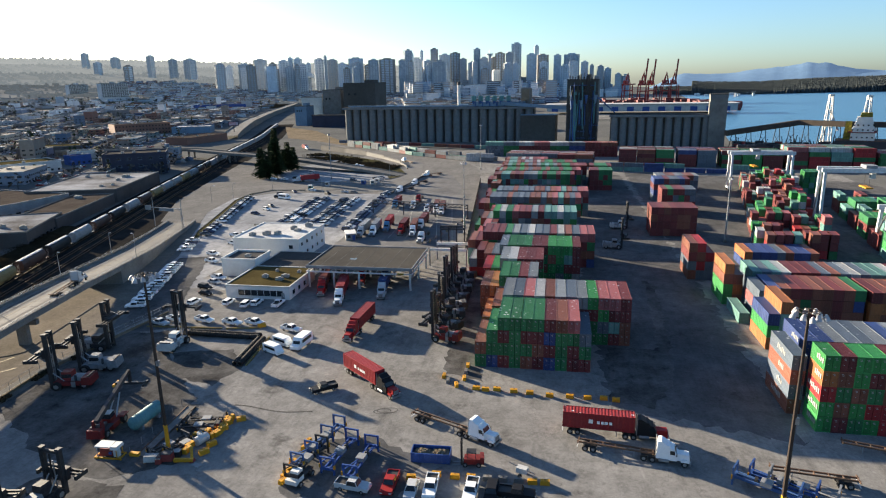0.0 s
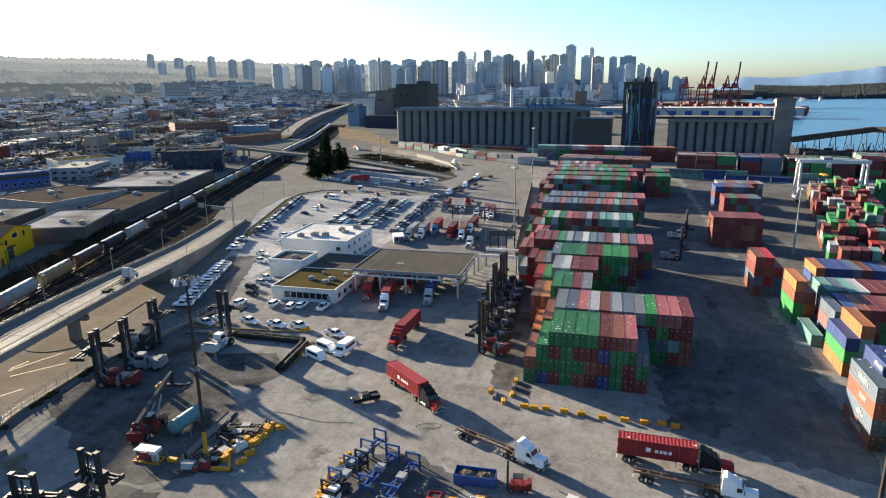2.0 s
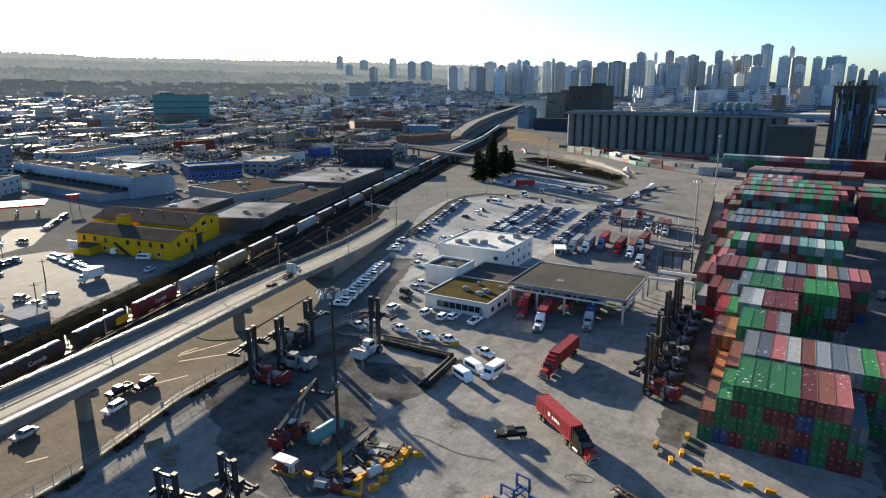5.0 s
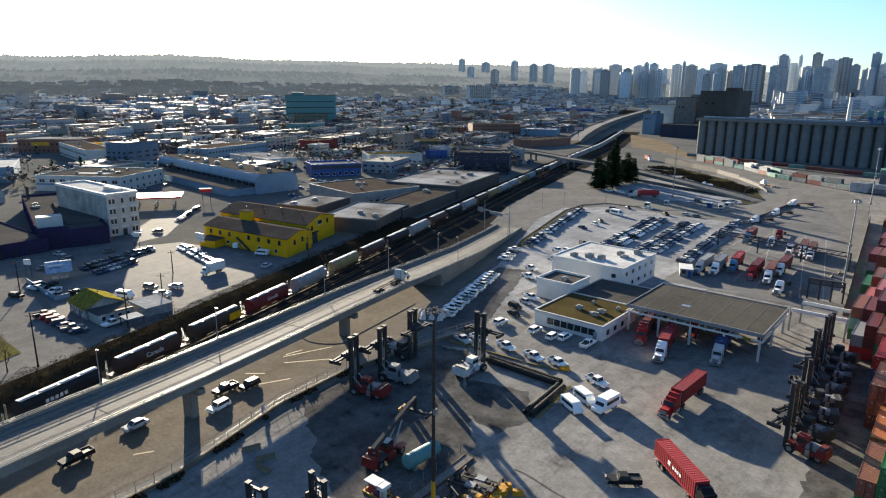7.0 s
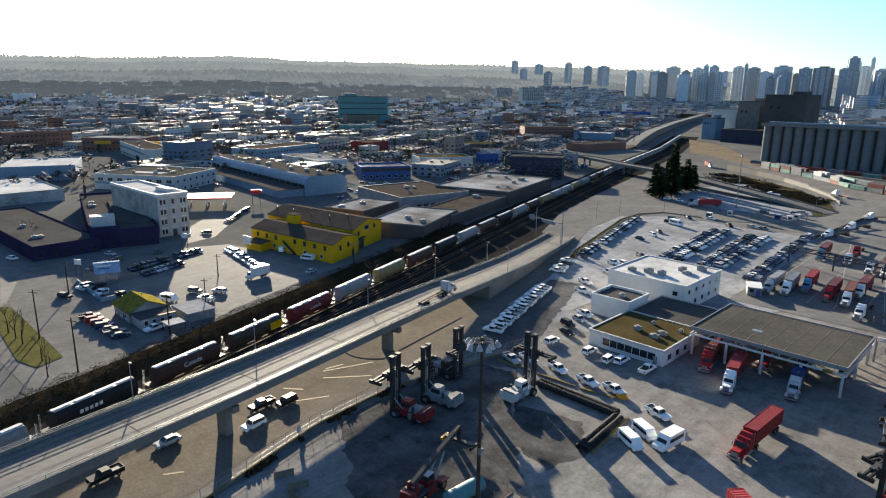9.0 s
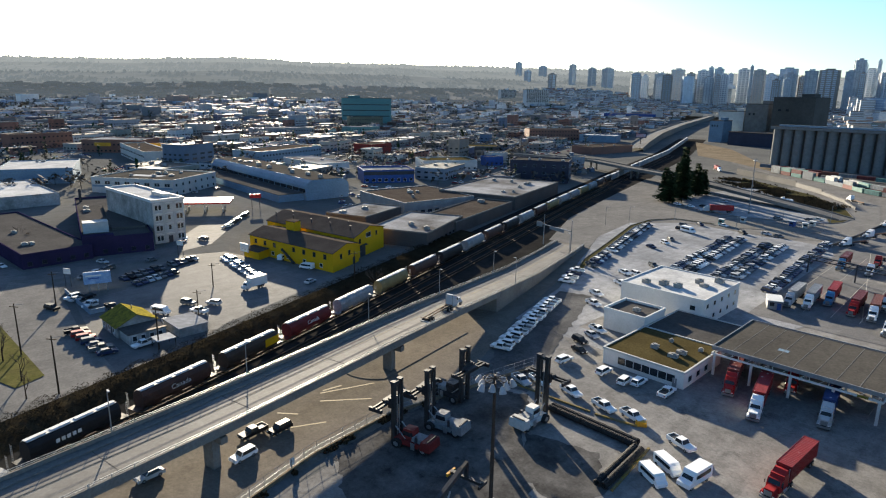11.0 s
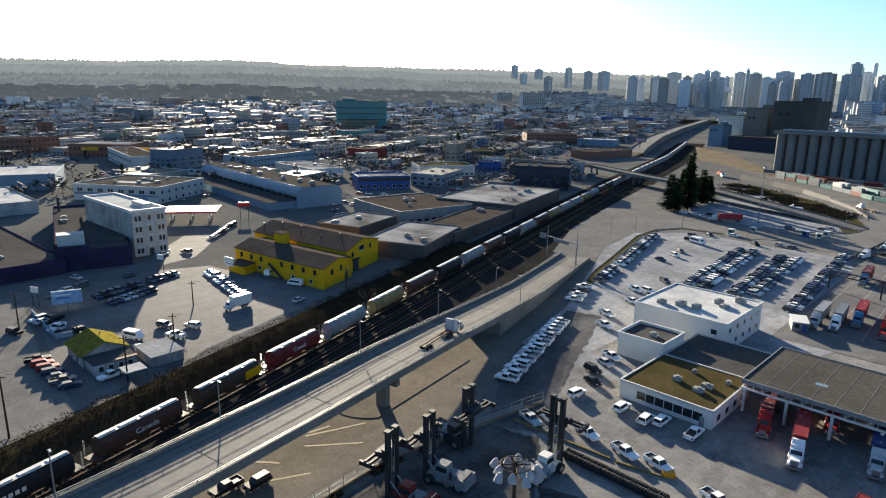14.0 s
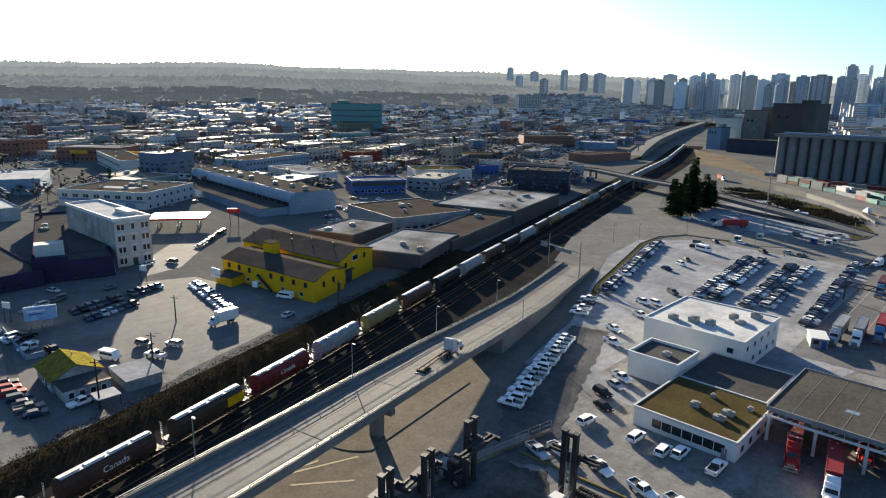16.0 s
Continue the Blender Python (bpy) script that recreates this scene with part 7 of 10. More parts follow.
def car_master(kind_, colour, lights=True):
    """A parked car; its nose points to -y."""
    paint = "car_" + colour
    body = Mesh()
    if kind_ == "car":
        w, wb = 1.8, 1.35
        body.side([(-2.28, .32), (2.28, .32), (2.3, .72), (2.16, .95), (1.5, .98), (-0.85, .95), (-2.05, .8), (-2.3, .6)], w)
        glass = Mesh().box(0, 0.35, 0.95, 1.66, 2.75, 0.46, taper=(0.78, 0.6), shift=(0, 0.05))
        body.box(0, 0.42, 1.40, 1.28, 1.6, 0.06)
        pill = [(0.35 - 1.375, 0.4 - 0.82), (0.35 + 1.375, 0.4 + 0.82)]
        zr, hw0, hw1 = 1.42, 0.82, 0.63
        word = "sedan car"
    elif kind_ == "suv":
        w, wb = 1.88, 1.4
        body.side([(-2.35, .38), (2.35, .38), (2.36, .95), (2.3, 1.05), (-0.95, 1.03), (-2.15, .95), (-2.38, .7)], w)
        glass = Mesh().box(0, 0.62, 1.03, 1.74, 3.25, 0.6, taper=(0.82, 0.78), shift=(0, 0.1))
        body.box(0, 0.74, 1.62, 1.44, 2.6, 0.07)
        pill = [(0.62 - 1.62, 0.72 - 1.27), (0.62 + 1.62, 0.72 + 1.27)]
        zr, hw0, hw1 = 1.64, 0.86, 0.71
        word = "sport utility vehicle"
    elif kind_ == "pickup":
        w, wb = 1.95, 1.75
        body.side([(-2.75, .45), (2.75, .45), (2.75, 1.08), (0.75, 1.1), (0.72, 1.1), (-1.0, 1.1), (-2.6, 1.02), (-2.78, .8)], w)
        body.box(-0.93, 1.75, 1.08, 0.1, 2.0, 0.22), body.box(0.93, 1.75, 1.08, 0.1, 2.0, 0.22), body.box(0, 2.7, 1.05, 1.9, 0.1, 0.25)
        glass = Mesh().box(0, -0.15, 1.1, 1.78, 1.9, 0.62, taper=(0.84, 0.72), shift=(0, 0.1))
        body.box(0, -0.02, 1.71, 1.48, 1.36, 0.07)
        pill = [(-0.15 - .95, -0.05 - 0.68), (-0.15 + .95, -0.05 + .68)]
        zr, hw0, hw1 = 1.73, 0.88, 0.74
        word = "pickup truck"
    else:
        w, wb = 2.0, 1.75
        body.side([(-2.65, .4), (2.7, .4), (2.72, 2.1), (2.6, 2.25), (-1.4, 2.25), (-1.7, 2.05), (-2.2, 1.25), (-2.62, 1.05), (-2.7, .8)], w)
        glass = Mesh()
        glass.box(0, 0.2, 1.25, 2.03, 3.9, 0.62)
        glass.box(0, -1.98, 1.3, 1.7, 0.35, 0.62, taper=(1, 0.4), shift=(0, 0.28))
        pill, zr, hw0, hw1 = [], 2.2, 1, 1
        word = "passenger van"
    for y0, y1 in pill:
        for s in (-1, 1):
            body.beam((s * hw0, y0, 0.98), (s * hw1, y1, zr), 0.09)
    me = body.make(kind_)
    me.materials.append(M[paint])
    me.materials.append(M["dark"])
    ob = part("pickup_truck" if kind_ == "pickup" else "van" if kind_ == "van" else "car", me, paint)
    tagged(ob, f"{colour} {word} parked on the asphalt", "pickup" if kind_ == "pickup" else "van" if kind_ == "van" else "car", "parked vehicles")
    part("glazing", glass, "glass", ob)
    if kind_ == "pickup":
        part("load_bed", Mesh().box(0, 1.75, 1.105, 1.74, 1.85, 0.03), "black", ob)
    for sx in (-1, 1):
        for sy in (-1, 1):
            part("wheel", WHEEL_CAR, "rubber", ob, at=pose(sx * (w / 2 - 0.1), sy * wb, 0.33))
    for sx in (-1, 1) if lights else ():
        part("headlight", Mesh().box(sx * (w / 2 - 0.28), -{"car": 2.27, "suv": 2.34, "pickup": 2.75, "van": 2.68}[kind_], 0.68, 0.4, 0.1, 0.16), "lamp_clear", ob)
        part("tail_light", Mesh().box(sx * (w / 2 - 0.2), {"car": 2.28, "suv": 2.36, "pickup": 2.76, "van": 2.71}[kind_], 0.75, 0.26, 0.06, 0.22), "lamp_red", ob)
    return ob


CM = {(k, c): car_master(k, c) for k in ("car", "suv", "pickup", "van") for c in CARS if c != "sky" and not (k == "van" and c in ("red", "black", "blue"))}
CF = {k: car_master(*k, lights=False) for k in CM}
rng = random.Random(12)


def park(x, y, rz, kind_=None, colour=None, z=0.06):
    kind_ = kind_ or rng.choice(("car", "car", "car", "suv", "suv", "pickup"))
    colour = colour or rng.choice(("white", "silver", "silver", "black", "black", "grey", "grey", "blue", "white"))
    if (kind_, colour) not in CM:
        colour = "white"
    return place((CF if y > 190 or x < -180 else CM)[(kind_, colour)], pose(x, y, z, 0, 0, rz + rng.uniform(-2.5, 2.5)))


def park_line(a, b, n, rz, skip=0.06, kinds=None, colours=None, z=0.06):
    """n vehicles side by side from a to b."""
    for k in range(n):
        if rng.random() < skip:
            continue
        f = (k + 0.5) / n
        park(a[0] + (b[0] - a[0]) * f, a[1] + (b[1] - a[1]) * f, rz, rng.choice(kinds) if kinds else None, rng.choice(colours) if colours else None, z)


def heading(a, b):
    """The turn that points a nose from a towards b."""
    return math.degrees(math.atan2(b[1] - a[1], b[0] - a[0])) + 90


# white fleet pickups along the retaining wall
A, B = (-115.9, 150.5), (-129.9, 193.2)
H = heading((-113.1, 148.7), (-107.6, 150.1)) 
park_line(A, B, 15, H + 180, 0.03, ("pickup", "pickup", "pickup", "suv"), ("white", "white", "white", "silver"))
park_line((-137.3, 210.1), (-144.3, 229.2), 4, H + 180, 0.0, ("pickup",), ("white", "white", "blue"))
# pickups behind the yellow kerbs
for q in ((-98.5, 143.6), (-90.6, 144.2), (-82.2, 143.4), (-76.1, 144.0), (-64.8, 141.1)):
    park(q[0], q[1], 72, "pickup", "white", 0.03)
park(-101.3, 140.7, 72, "pickup", "silver", 0.03)
# vans by the tyre wall
park(-63.4, 127.5, 62, "van", "white", 0.03)
park(-63.1, 132.2, 62, "van", "white", 0.03)
# row before the office
for k, q in enumerate(((-101.3, 157.2), (-91.2, 158.4), (-85.3, 157.4), (-82.8, 159.0), (-76.2, 158.7))):
    park(q[0], q[1], 180 if k else 172, "suv" if k != 4 else "pickup", "white", 0.03)
for q, kd, c in (((-102.0, 164.8), "car", "black"), ((-105.4, 170.3), "suv", "black"), ((-105.4, 175.9), "car", "silver"), ((-106.3, 180.3), "pickup", "white"), ((-106.7, 188.3), "suv", "white"), ((-108.2, 192.6), "suv", "grey"), ((-119.1, 198.7), "pickup", "white"), ((-123.8, 207.9), "pickup", "white"), ((-124.3, 224.2), "pickup", "white"), ((-126.3, 238.5), "suv", "white"), ((-130.0, 236.8), "pickup", "white")):
    park(q[0], q[1], 70, kd, c)
# the crowded lot
park_line((-143.5, 236.0), (-166.5, 324.0), 34, 70, 0.03, ("car", "suv", "pickup", "pickup", "suv"), ("black", "black", "silver", "white", "grey", "blue", "silver"))
for a, b, n_ in (((-120.6, 256.5), (-127.4, 325.0), 25), ((-115.2, 253.5), (-122.2, 326.0), 26), ((-105.4, 256.0), (-110.8, 325.0), 25), ((-100.2, 257.5), (-105.2, 326.5), 25), ((-86.5, 250.7), (-93.5, 347.0), 32)):
    park_line(a, b, n_, 80, 0.04, ("car", "car", "suv"), ("black", "grey", "blue", "silver", "silver", "white", "black", "blue"))
for q in ((-143.2, 282.0), (-144.0, 301.6), (-142.4, 292.8), (-153.9, 336.3), (-149.5, 344.6), (-151.0, 326.3), (-140.6, 351.1), (-128.0, 254.0), (-118.9, 346.1), (-113.2, 345.1), (-127.2, 340.0)):
    park(q[0], q[1], rng.uniform(50, 80))
for q in ((-176.1, 392.9), (-170.9, 398.9), (-164.8, 398.6), (-184.3, 393.6), (-112.9, 403.7), (-115.8, 400.4), (-170.1, 425.5), (-128.0, 390.6)):
    park(q[0], q[1], rng.uniform(60, 110), z=0.1)
# cars waiting on the service road
for q, kd, c in (((-121.8, 87.1), "pickup", "black"), ((-119.6, 91.4), "suv", "black"), ((-116.0, 82.1), "suv", "white"), ((-118.0, 56.9), "pickup", "black"), ((-121.3, 68.3), "car", "silver")):
    park(q[0], q[1], 8, kd, c, 0.07)
# dark pickup crossing the yard, pickups along the front
park(-45.1, 111.2, -53, "pickup", "black", 0.03)
for (qx, qy), c, kd, r in (((-29.2, 80.9), "silver", "pickup", 84), ((-20.1, 81.4), "silver", "car", 0), ((-17.3, 82.4), "white", "pickup", 0), ((-11.1, 82.4), "white", "pickup", 0), ((-8.0, 82.4), "black", "suv", 0), ((-23.7, 82.3), "red", "pickup", 0), ((-4.2, 82.7), "black", "pickup", 90)):
    park(qx, qy, r, kd, c, 0.03)
# town car parks
park_line((-240.0, 104.0), (-251.0, 134.5), 13, 96, 0.03, ("car", "suv", "car"), ("black", "grey", "blue", "silver", "black", "grey"), 0.04)
park_line((-231.4, 105.0), (-237.5, 121.5), 7, 96, 0.03, ("car", "car"), ("black", "silver", "grey", "blue"), 0.04)
park_line((-246.0, 143.5), (-209.0, 137.6), 13, 12, 0.05, ("car", "suv", "car"), ("white", "silver", "grey", "white"), 0.04)
park_line((-201.0, 79.1), (-177.8, 80.5), 7, 172, 0.0, ("car", "suv", "pickup"), ("red", "black", "grey", "blue", "blue", "grey"), 0.05)
for q, kd, c, r in (((-219.7, 88.6), "pickup", "white", 40), ((-230.2, 86.9), "suv", "white", 20), ((-228.0, 90.4), "car", "black", 20), ((-213.0, 92.5), "pickup", "black", 100), ((-208.5, 92.0), "car", "black", 100), ((-190.0, 98.8), "car", "white", 80), ((-178.5, 88.5), "pickup", "white", 10)):
    park(q[0], q[1], r, kd, c, 0.05)
for q, kd, c in (((-202.1, 110.1), "suv", "grey"), ((-196.9, 115.5), "suv", "silver"), ((-192.9, 109.2), "pickup", "white"), ((-199.3, 101.0), "van", "white"), ((-228.7, 158.3), "van", "white"), ((-211.7, 157.5), "van", "white"), ((-235.5, 157.9), "car", "blue"), ((-196.3, 148.8), "car", "silver"), ((-227.5, 87.3), "car", "silver"), ((-229.2, 89.6), "car", "black"), ((-220.0, 88.7), "suv", "silver"), ((-267.8, 107.1), "car", "silver"), ((-258.9, 121.2), "car", "grey"), ((-280.9, 141.9), "car", "white"), ((-279.0, 150.2), "suv", "grey"), ((-223.4, 79.7), "suv", "black"), ((-284.7, 79.1), "car", "white"), ((-286.9, 144.8), "car", "white"), ((-405.0, 202.6), "car", "silver"), ((-409.2, 219.6), "car", "grey")):
    park(q[0], q[1], TOWN_ROT + rng.choice((0, 90, 180)), kd, c, 0.06)


park_line((-249.2, 92.8), (-257.7, 106.7), 7, TOWN_ROT - 90, 0.2, ("car", "suv"), ("white", "silver", "grey", "black"), 0.06)
park_line((-294.7, 167.6), (-319.5, 191.7), 8, TOWN_ROT - 90, 0.2, ("car", "suv"), ("white", "silver", "grey", "black"), 0.06)


def tractor_master(colour, hood, label):
    """A long-nosed road tractor; its nose points to -y, the coupling stands at the origin."""
    t = thing("semi_tractor", label, "truck", group="trucks in the yard")
    paint = "car_" + colour
    part("frame", Mesh().box(0, -2.4, 0.7, 0.9, 7.6, 0.28), "black", t)
    part("sleeper", Mesh().box(0, -1.9, 0.95, 2.3, 2.0, 2.5, taper=(0.95, 0.92)), paint, t)
    part("cab", Mesh().side([(-4.1, 0.9), (-2.85, 0.9), (-2.85, 2.95), (-3.6, 2.9), (-3.95, 2.15), (-4.1, 2.1)], 2.2), paint, t)
    part("wind_deflector", Mesh().side([(-3.3, 2.95), (-1.0, 3.4), (-1.0, 3.9), (-1.6, 3.95)], 2.0), paint, t)
    part("windscreen", Mesh().add([(-0.95, -3.98, 2.15), (0.95, -3.98, 2.15), (0.85, -3.64, 2.82), (-0.85, -3.64, 2.82)], [(0, 1, 2, 3)]), "glass", t)
    for s in (-1, 1):
        part("side_window", Mesh().box(s * 1.11, -3.35, 1.95, 0.03, 0.75, 0.7), "glass", t)
        part("fuel_tank", Mesh().tube((s * 1.05, -2.9, 0.75), (s * 1.05, -1.3, 0.75), 0.32, n=10), "steel", t)
        part("exhaust_stack", Mesh().tube((s * 1.05, -0.82, 1.0), (s * 1.05, -0.82, 4.0), 0.09, n=6), "steel", t)
        part("mirror", Mesh().box(s * 1.35, -4.0, 1.9, 0.1, 0.12, 0.6), "black", t)
        part("headlight", Mesh().box(s * 0.85, -6.05, 1.0, 0.3, 0.08, 0.22), "lamp_clear", t)
        part("front_fender", Mesh().box(s * 0.98, -5.3, 0.95, 0.5, 1.3, 0.35, taper=(0.9, 0.7)), "car_" + hood, t)
    part("hood", Mesh().box(0, -5.05, 0.95, 1.7, 1.95, 1.1, taper=(0.86, 0.92), shift=(0, 0.06)), "car_" + hood, t)
    part("grille", Mesh().box(0, -6.04, 1.0, 1.2, 0.06, 0.85), "steel", t)
    part("bumper", Mesh().box(0, -6.15, 0.45, 2.3, 0.25, 0.42), "steel", t)
    for s in (-1, 1):
        part("wheel", WHEEL_CAR, "rubber", t, at=pose(s * 0.98, -5.3, 0.5) @ Matrix.Diagonal((1.3, 1.55, 1.55, 1)))
        for y in (-0.35, 1.0):
            part("wheel", WHEEL_TRUCK, "rubber", t, at=pose(s * 0.9, y, 0.52))
    part("coupling", Mesh().box(0, 0.3, 0.98, 1.0, 1.1, 0.14), "black", t)
    return t


def chassis_master(L=12.4):
    """A skeletal container trailer; the coupling pin stands at the origin, the wheels behind (+y)."""
    c = thing("container_chassis", "rusty skeletal container trailer chassis with twin axles", "trailer", group="trailers in the yard")
    for s in (-1, 1):
        part("rail", Mesh().box(s * 0.48, L / 2 - 0.9, 1.12, 0.16, L, 0.3), "rust", c)
        for y in (L - 3.6, L - 2.3):
            part("wheel", WHEEL_TRUCK, "rubber", c, at=pose(s * 0.88, y, 0.52))
        part("landing_leg", Mesh().box(s * 0.6, 2.2, 0.1, 0.16, 0.16, 1.05), "grey", c)
    for k in range(7):
        part("crossmember", Mesh().box(0, -0.7 + k * (L - 0.4) / 6, 1.3, 2.3 if k in (0, 6) else 1.2, 0.16, 0.12), "rust", c)
    part("axle", Mesh().box(0, L - 3.0, 0.65, 1.5, 1.9, 0.35), "black", c)
    part("rear_bumper", Mesh().box(0, L - 1.0, 0.5, 2.2, 0.12, 0.14), "white", c)
    return c


TRACTORS = {k: tractor_master(*v) for k, v in {"white": ("white", "white", "white long-nosed road tractor with a tall sleeper cab"), "red": ("red", "red", "red long-nosed road tractor with chrome stacks"), "blackred": ("black", "red", "black road tractor with a red hood"), "blue": ("sky", "sky", "light blue long-nosed road tractor with chrome stacks"), "silver": ("silver", "silver", "silver-grey long-nosed road tractor with sleeper cab")}.items()}
CHASSIS = chassis_master()


def thin(ob, names):
    """Leaves the smallest parts off a far-away thing."""
    for o in list(ob.children):
        if o.name.split(".")[0] in names:
            bpy.data.objects.remove(o)


def rig(coupling, rz, colour="white", box=None, chassis=True, blen=12.19, z=0.03):
    """A tractor with its trailer, and a container on it where box names one."""
    m = pose(coupling[0], coupling[1], z, 0, 0, rz)
    far_off = coupling[1] > 220
    tr = place(TRACTORS[colour], m)
    if far_off:
        thin(tr, ("mirror", "headlight", "side_window", "coupling", "fuel_tank", "exhaust_stack"))
    if chassis:
        ch = place(CHASSIS, m @ pose(0, 0.3, 0))
        if far_off:
            thin(ch, ("crossmember", "landing_leg", "rear_bumper"))
    if box:
        q = m @ Vector((0, 0.3 + 5.3, 1.42))
        ob = container(q.x, q.y, q.z, rz + 180, box, blen, note="on a truck trailer")
        ob["group"] = "containers on trucks"
        return ob
    return None


M["sign_white"] = surf("white_lettering", (0.75, 0.75, 0.75), None, 1, 3, 0.5, bump=0)


def name_bars(ob, length, z=1.1, h=0.75):
    """A painted-on company name, as plain bars on both long sides."""
    for s in (-1, 1):
        x0 = 0
        for k, wdt in enumerate((0.75, 0.12, 0.5, 0.42, 0.55, 0.5)):
            y = s * (-1.6 + x0)
            x0 += wdt + 0.2
            if k != 1:
                part("lettering_bar", Mesh().box(s * (CW / 2 + 0.012), y + s * 0.3, z, 0.02, wdt, h if k == 0 else h * 0.7), "sign_white", ob)


# trucks, by where the coupling stands and which way the nose points
def truck_from(front, rear, colour, box, chassis=True, z=0.03):
    """front and rear: where bumper and tail touch the ground."""
    d = Vector((rear[0] - front[0], rear[1] - front[1])).normalized()
    rz = math.degrees(math.atan2(d.y, d.x)) - 90
    return rig((front[0] + d.x * 6.2, front[1] + d.y * 6.2), rz, colour, box, chassis, z=z)


name_bars(truck_from((-29.4, 109.6), (-44.0, 122.0), "blackred", "red"), 12.19)
name_bars(truck_from((20.6, 102.0), (3.1, 102.8), "blackred", "red"), 12.19)
truck_from((-48.2, 135.3), (-47.2, 153.0), "red", "red")
truck_from((-59.0, 159.6), (-62.5, 177.6), "white", "red")
truck_from((-66.7, 166.9), (-70.7, 184.2), "red", "maroon")
truck_from((-8.2, 96.0), (-22.3, 102.5), "white", None)
truck_from((22.9, 94.9), (10.2, 97.0), "white", None)
truck_from((-57.6, 177.3), (-61.8, 196.9), "red", None)
truck_from((-48.4, 166.5), (-51.5, 188.0), "silver", "blue")
# queue behind the gate
for q, c, b in (((-110.7, 240.0), "white", None), ((-73.4, 241.8), "white", "grey"), ((-69.8, 250.2), "blue", "red"), ((-62.1, 244.8), "red", "maroon"), ((-57.0, 243.4), "white", "brown"), ((-51.0, 232.8), "white", None), ((-55.8, 289.2), "white", "brown"), ((-69.1, 299.1), "white", None), ((-83.4, 293.7), "blue", None)):
    if q[0] < -80:
        continue
    rig((q[0], q[1] + 6), 4 + rng.uniform(-3, 3), c, b)
for q, c, b in (((-78.0, 246.0), "silver", "white"), ((-56.0, 262.0), "white", "maroon"), ((-60.5, 297.0), "white", None), ((-52.5, 292.0), "white", "brown"), ((-78.5, 306.0), "blue", "maroon"), ((-70.0, 322.0), "red", None)):
    rig(q, 4 + rng.uniform(-3, 3), c, b)
for q, c, rz in (((-83.4, 378.7), "white", -20), ((-82.7, 415.3), "white", -35), ((-86.2, 351.4), "white", -20)):
    rig(q, rz, c, None)
truck_from((-166.0, 381.2), (-146.8, 396.2), "silver", "red", z=0.1)
truck_from((-149.0, 449.7), (-140.6, 451.3), "white", None, False, z=0.1)
truck_from((-235.4, 583.4), (-268.9, 628.8), "white", "red")
truck_from((-120.8, 495.9), (-103.3, 474.9), "white", None)
# flatbed truck on the overpass
p = deck_point(150, 4.0, 0.05)
p2 = deck_point(170, 4.0, 0.05)
dm2 = pose(p[0], p[1], p[2], 0, 0, math.degrees(math.atan2(p2[1] - p[1], p2[0] - p[0])) + 90)
place(TRACTORS["silver"], dm2, "silver road tractor driving on the overpass")
place(CHASSIS, dm2 @ pose(0, 0.3, 0))
# spare trailers on the right
for a, b in (((49.3, 103.5), (54.4, 102.1)), ((35.3, 94.0), (47.4, 92.5))):
    d = Vector((b[0] - a[0], b[1] - a[1]))
    place(CHASSIS, pose(a[0], a[1], 0.03, 0, 0, math.degrees(math.atan2(d.y, d.x)) - 90))
# box truck and camper vans
bt = thing("box_truck", "white box delivery truck in the car park", "truck", pose(-203.9, 132.5, 0.04, 0, 0, heading((-205.3, 139.3), (-204.4, 131.9))))
part("cargo_box", Mesh().box(0, 1.2, 0.9, 2.5, 6.2, 2.9), "white", bt)
part("cab", Mesh().side([(-4.2, 0.5), (-2.0, 0.5), (-2.0, 2.4), (-3.0, 2.4), (-3.5, 1.5), (-4.2, 1.3)], 2.1), "white", bt)
part("windscreen", Mesh().add([(-0.9, -3.46, 1.6), (0.9, -3.46, 1.6), (0.85, -3.05, 2.3), (-0.85, -3.05, 2.3)], [(0, 1, 2, 3)]), "glass", bt)
part("frame", Mesh().box(0, 0.5, 0.55, 0.9, 8, 0.3), "black", bt)
for s in (-1, 1):
    part("wheel", WHEEL_CAR, "rubber", bt, at=pose(s * 0.9, -3.2, 0.42) @ Matrix.Diagonal((1.2, 1.25, 1.25, 1)))
    part("wheel", WHEEL_CAR, "rubber", bt, at=pose(s * 0.9, 2.4, 0.42) @ Matrix.Diagonal((1.8, 1.25, 1.25, 1)))
def shuttle_bus(q, rz, L, label, z=0.03):
    b = thing("shuttle_bus", label, "bus", pose(q[0], q[1], z, 0, 0, rz), "parked vehicles")
    part("body", Mesh().side([(-L / 2, 0.5), (L / 2, 0.5), (L / 2, 2.6), (L / 2 - 0.3, 2.85), (-L / 2 + 1.9, 2.85), (-L / 2 + 1.5, 2.2), (-L / 2 + 1.0, 1.45), (-L / 2, 1.2)], 2.3), "car_white", b)
    part("side_glazing", Mesh().box(0, 0.7, 1.5, 2.33, L - 2.6, 0.75), "glass", b)
    part("windscreen", Mesh().add([(-0.95, -L / 2 + 1.03, 1.55), (0.95, -L / 2 + 1.03, 1.55), (0.9, -L / 2 + 1.44, 2.15), (-0.9, -L / 2 + 1.44, 2.15)], [(0, 1, 2, 3)]), "glass", b)
    for s in (-1, 1):
        for y in (-L / 2 + 0.9, L / 2 - 1.5):
            part("wheel", WHEEL_CAR, "rubber", b, at=pose(s * 1.0, y, 0.4) @ Matrix.Diagonal((1.2, 1.2, 1.2, 1)))
shuttle_bus((-58.4, 132.1), -8, 6.8, "white shuttle bus with a rounded front")
shuttle_bus((-146.2, 323.7), 70, 7.5, "white motor coach among the cars", 0.06)
shuttle_bus((-141.7, 450.0), 95, 8.5, "white camper bus on the truck park", 0.1)

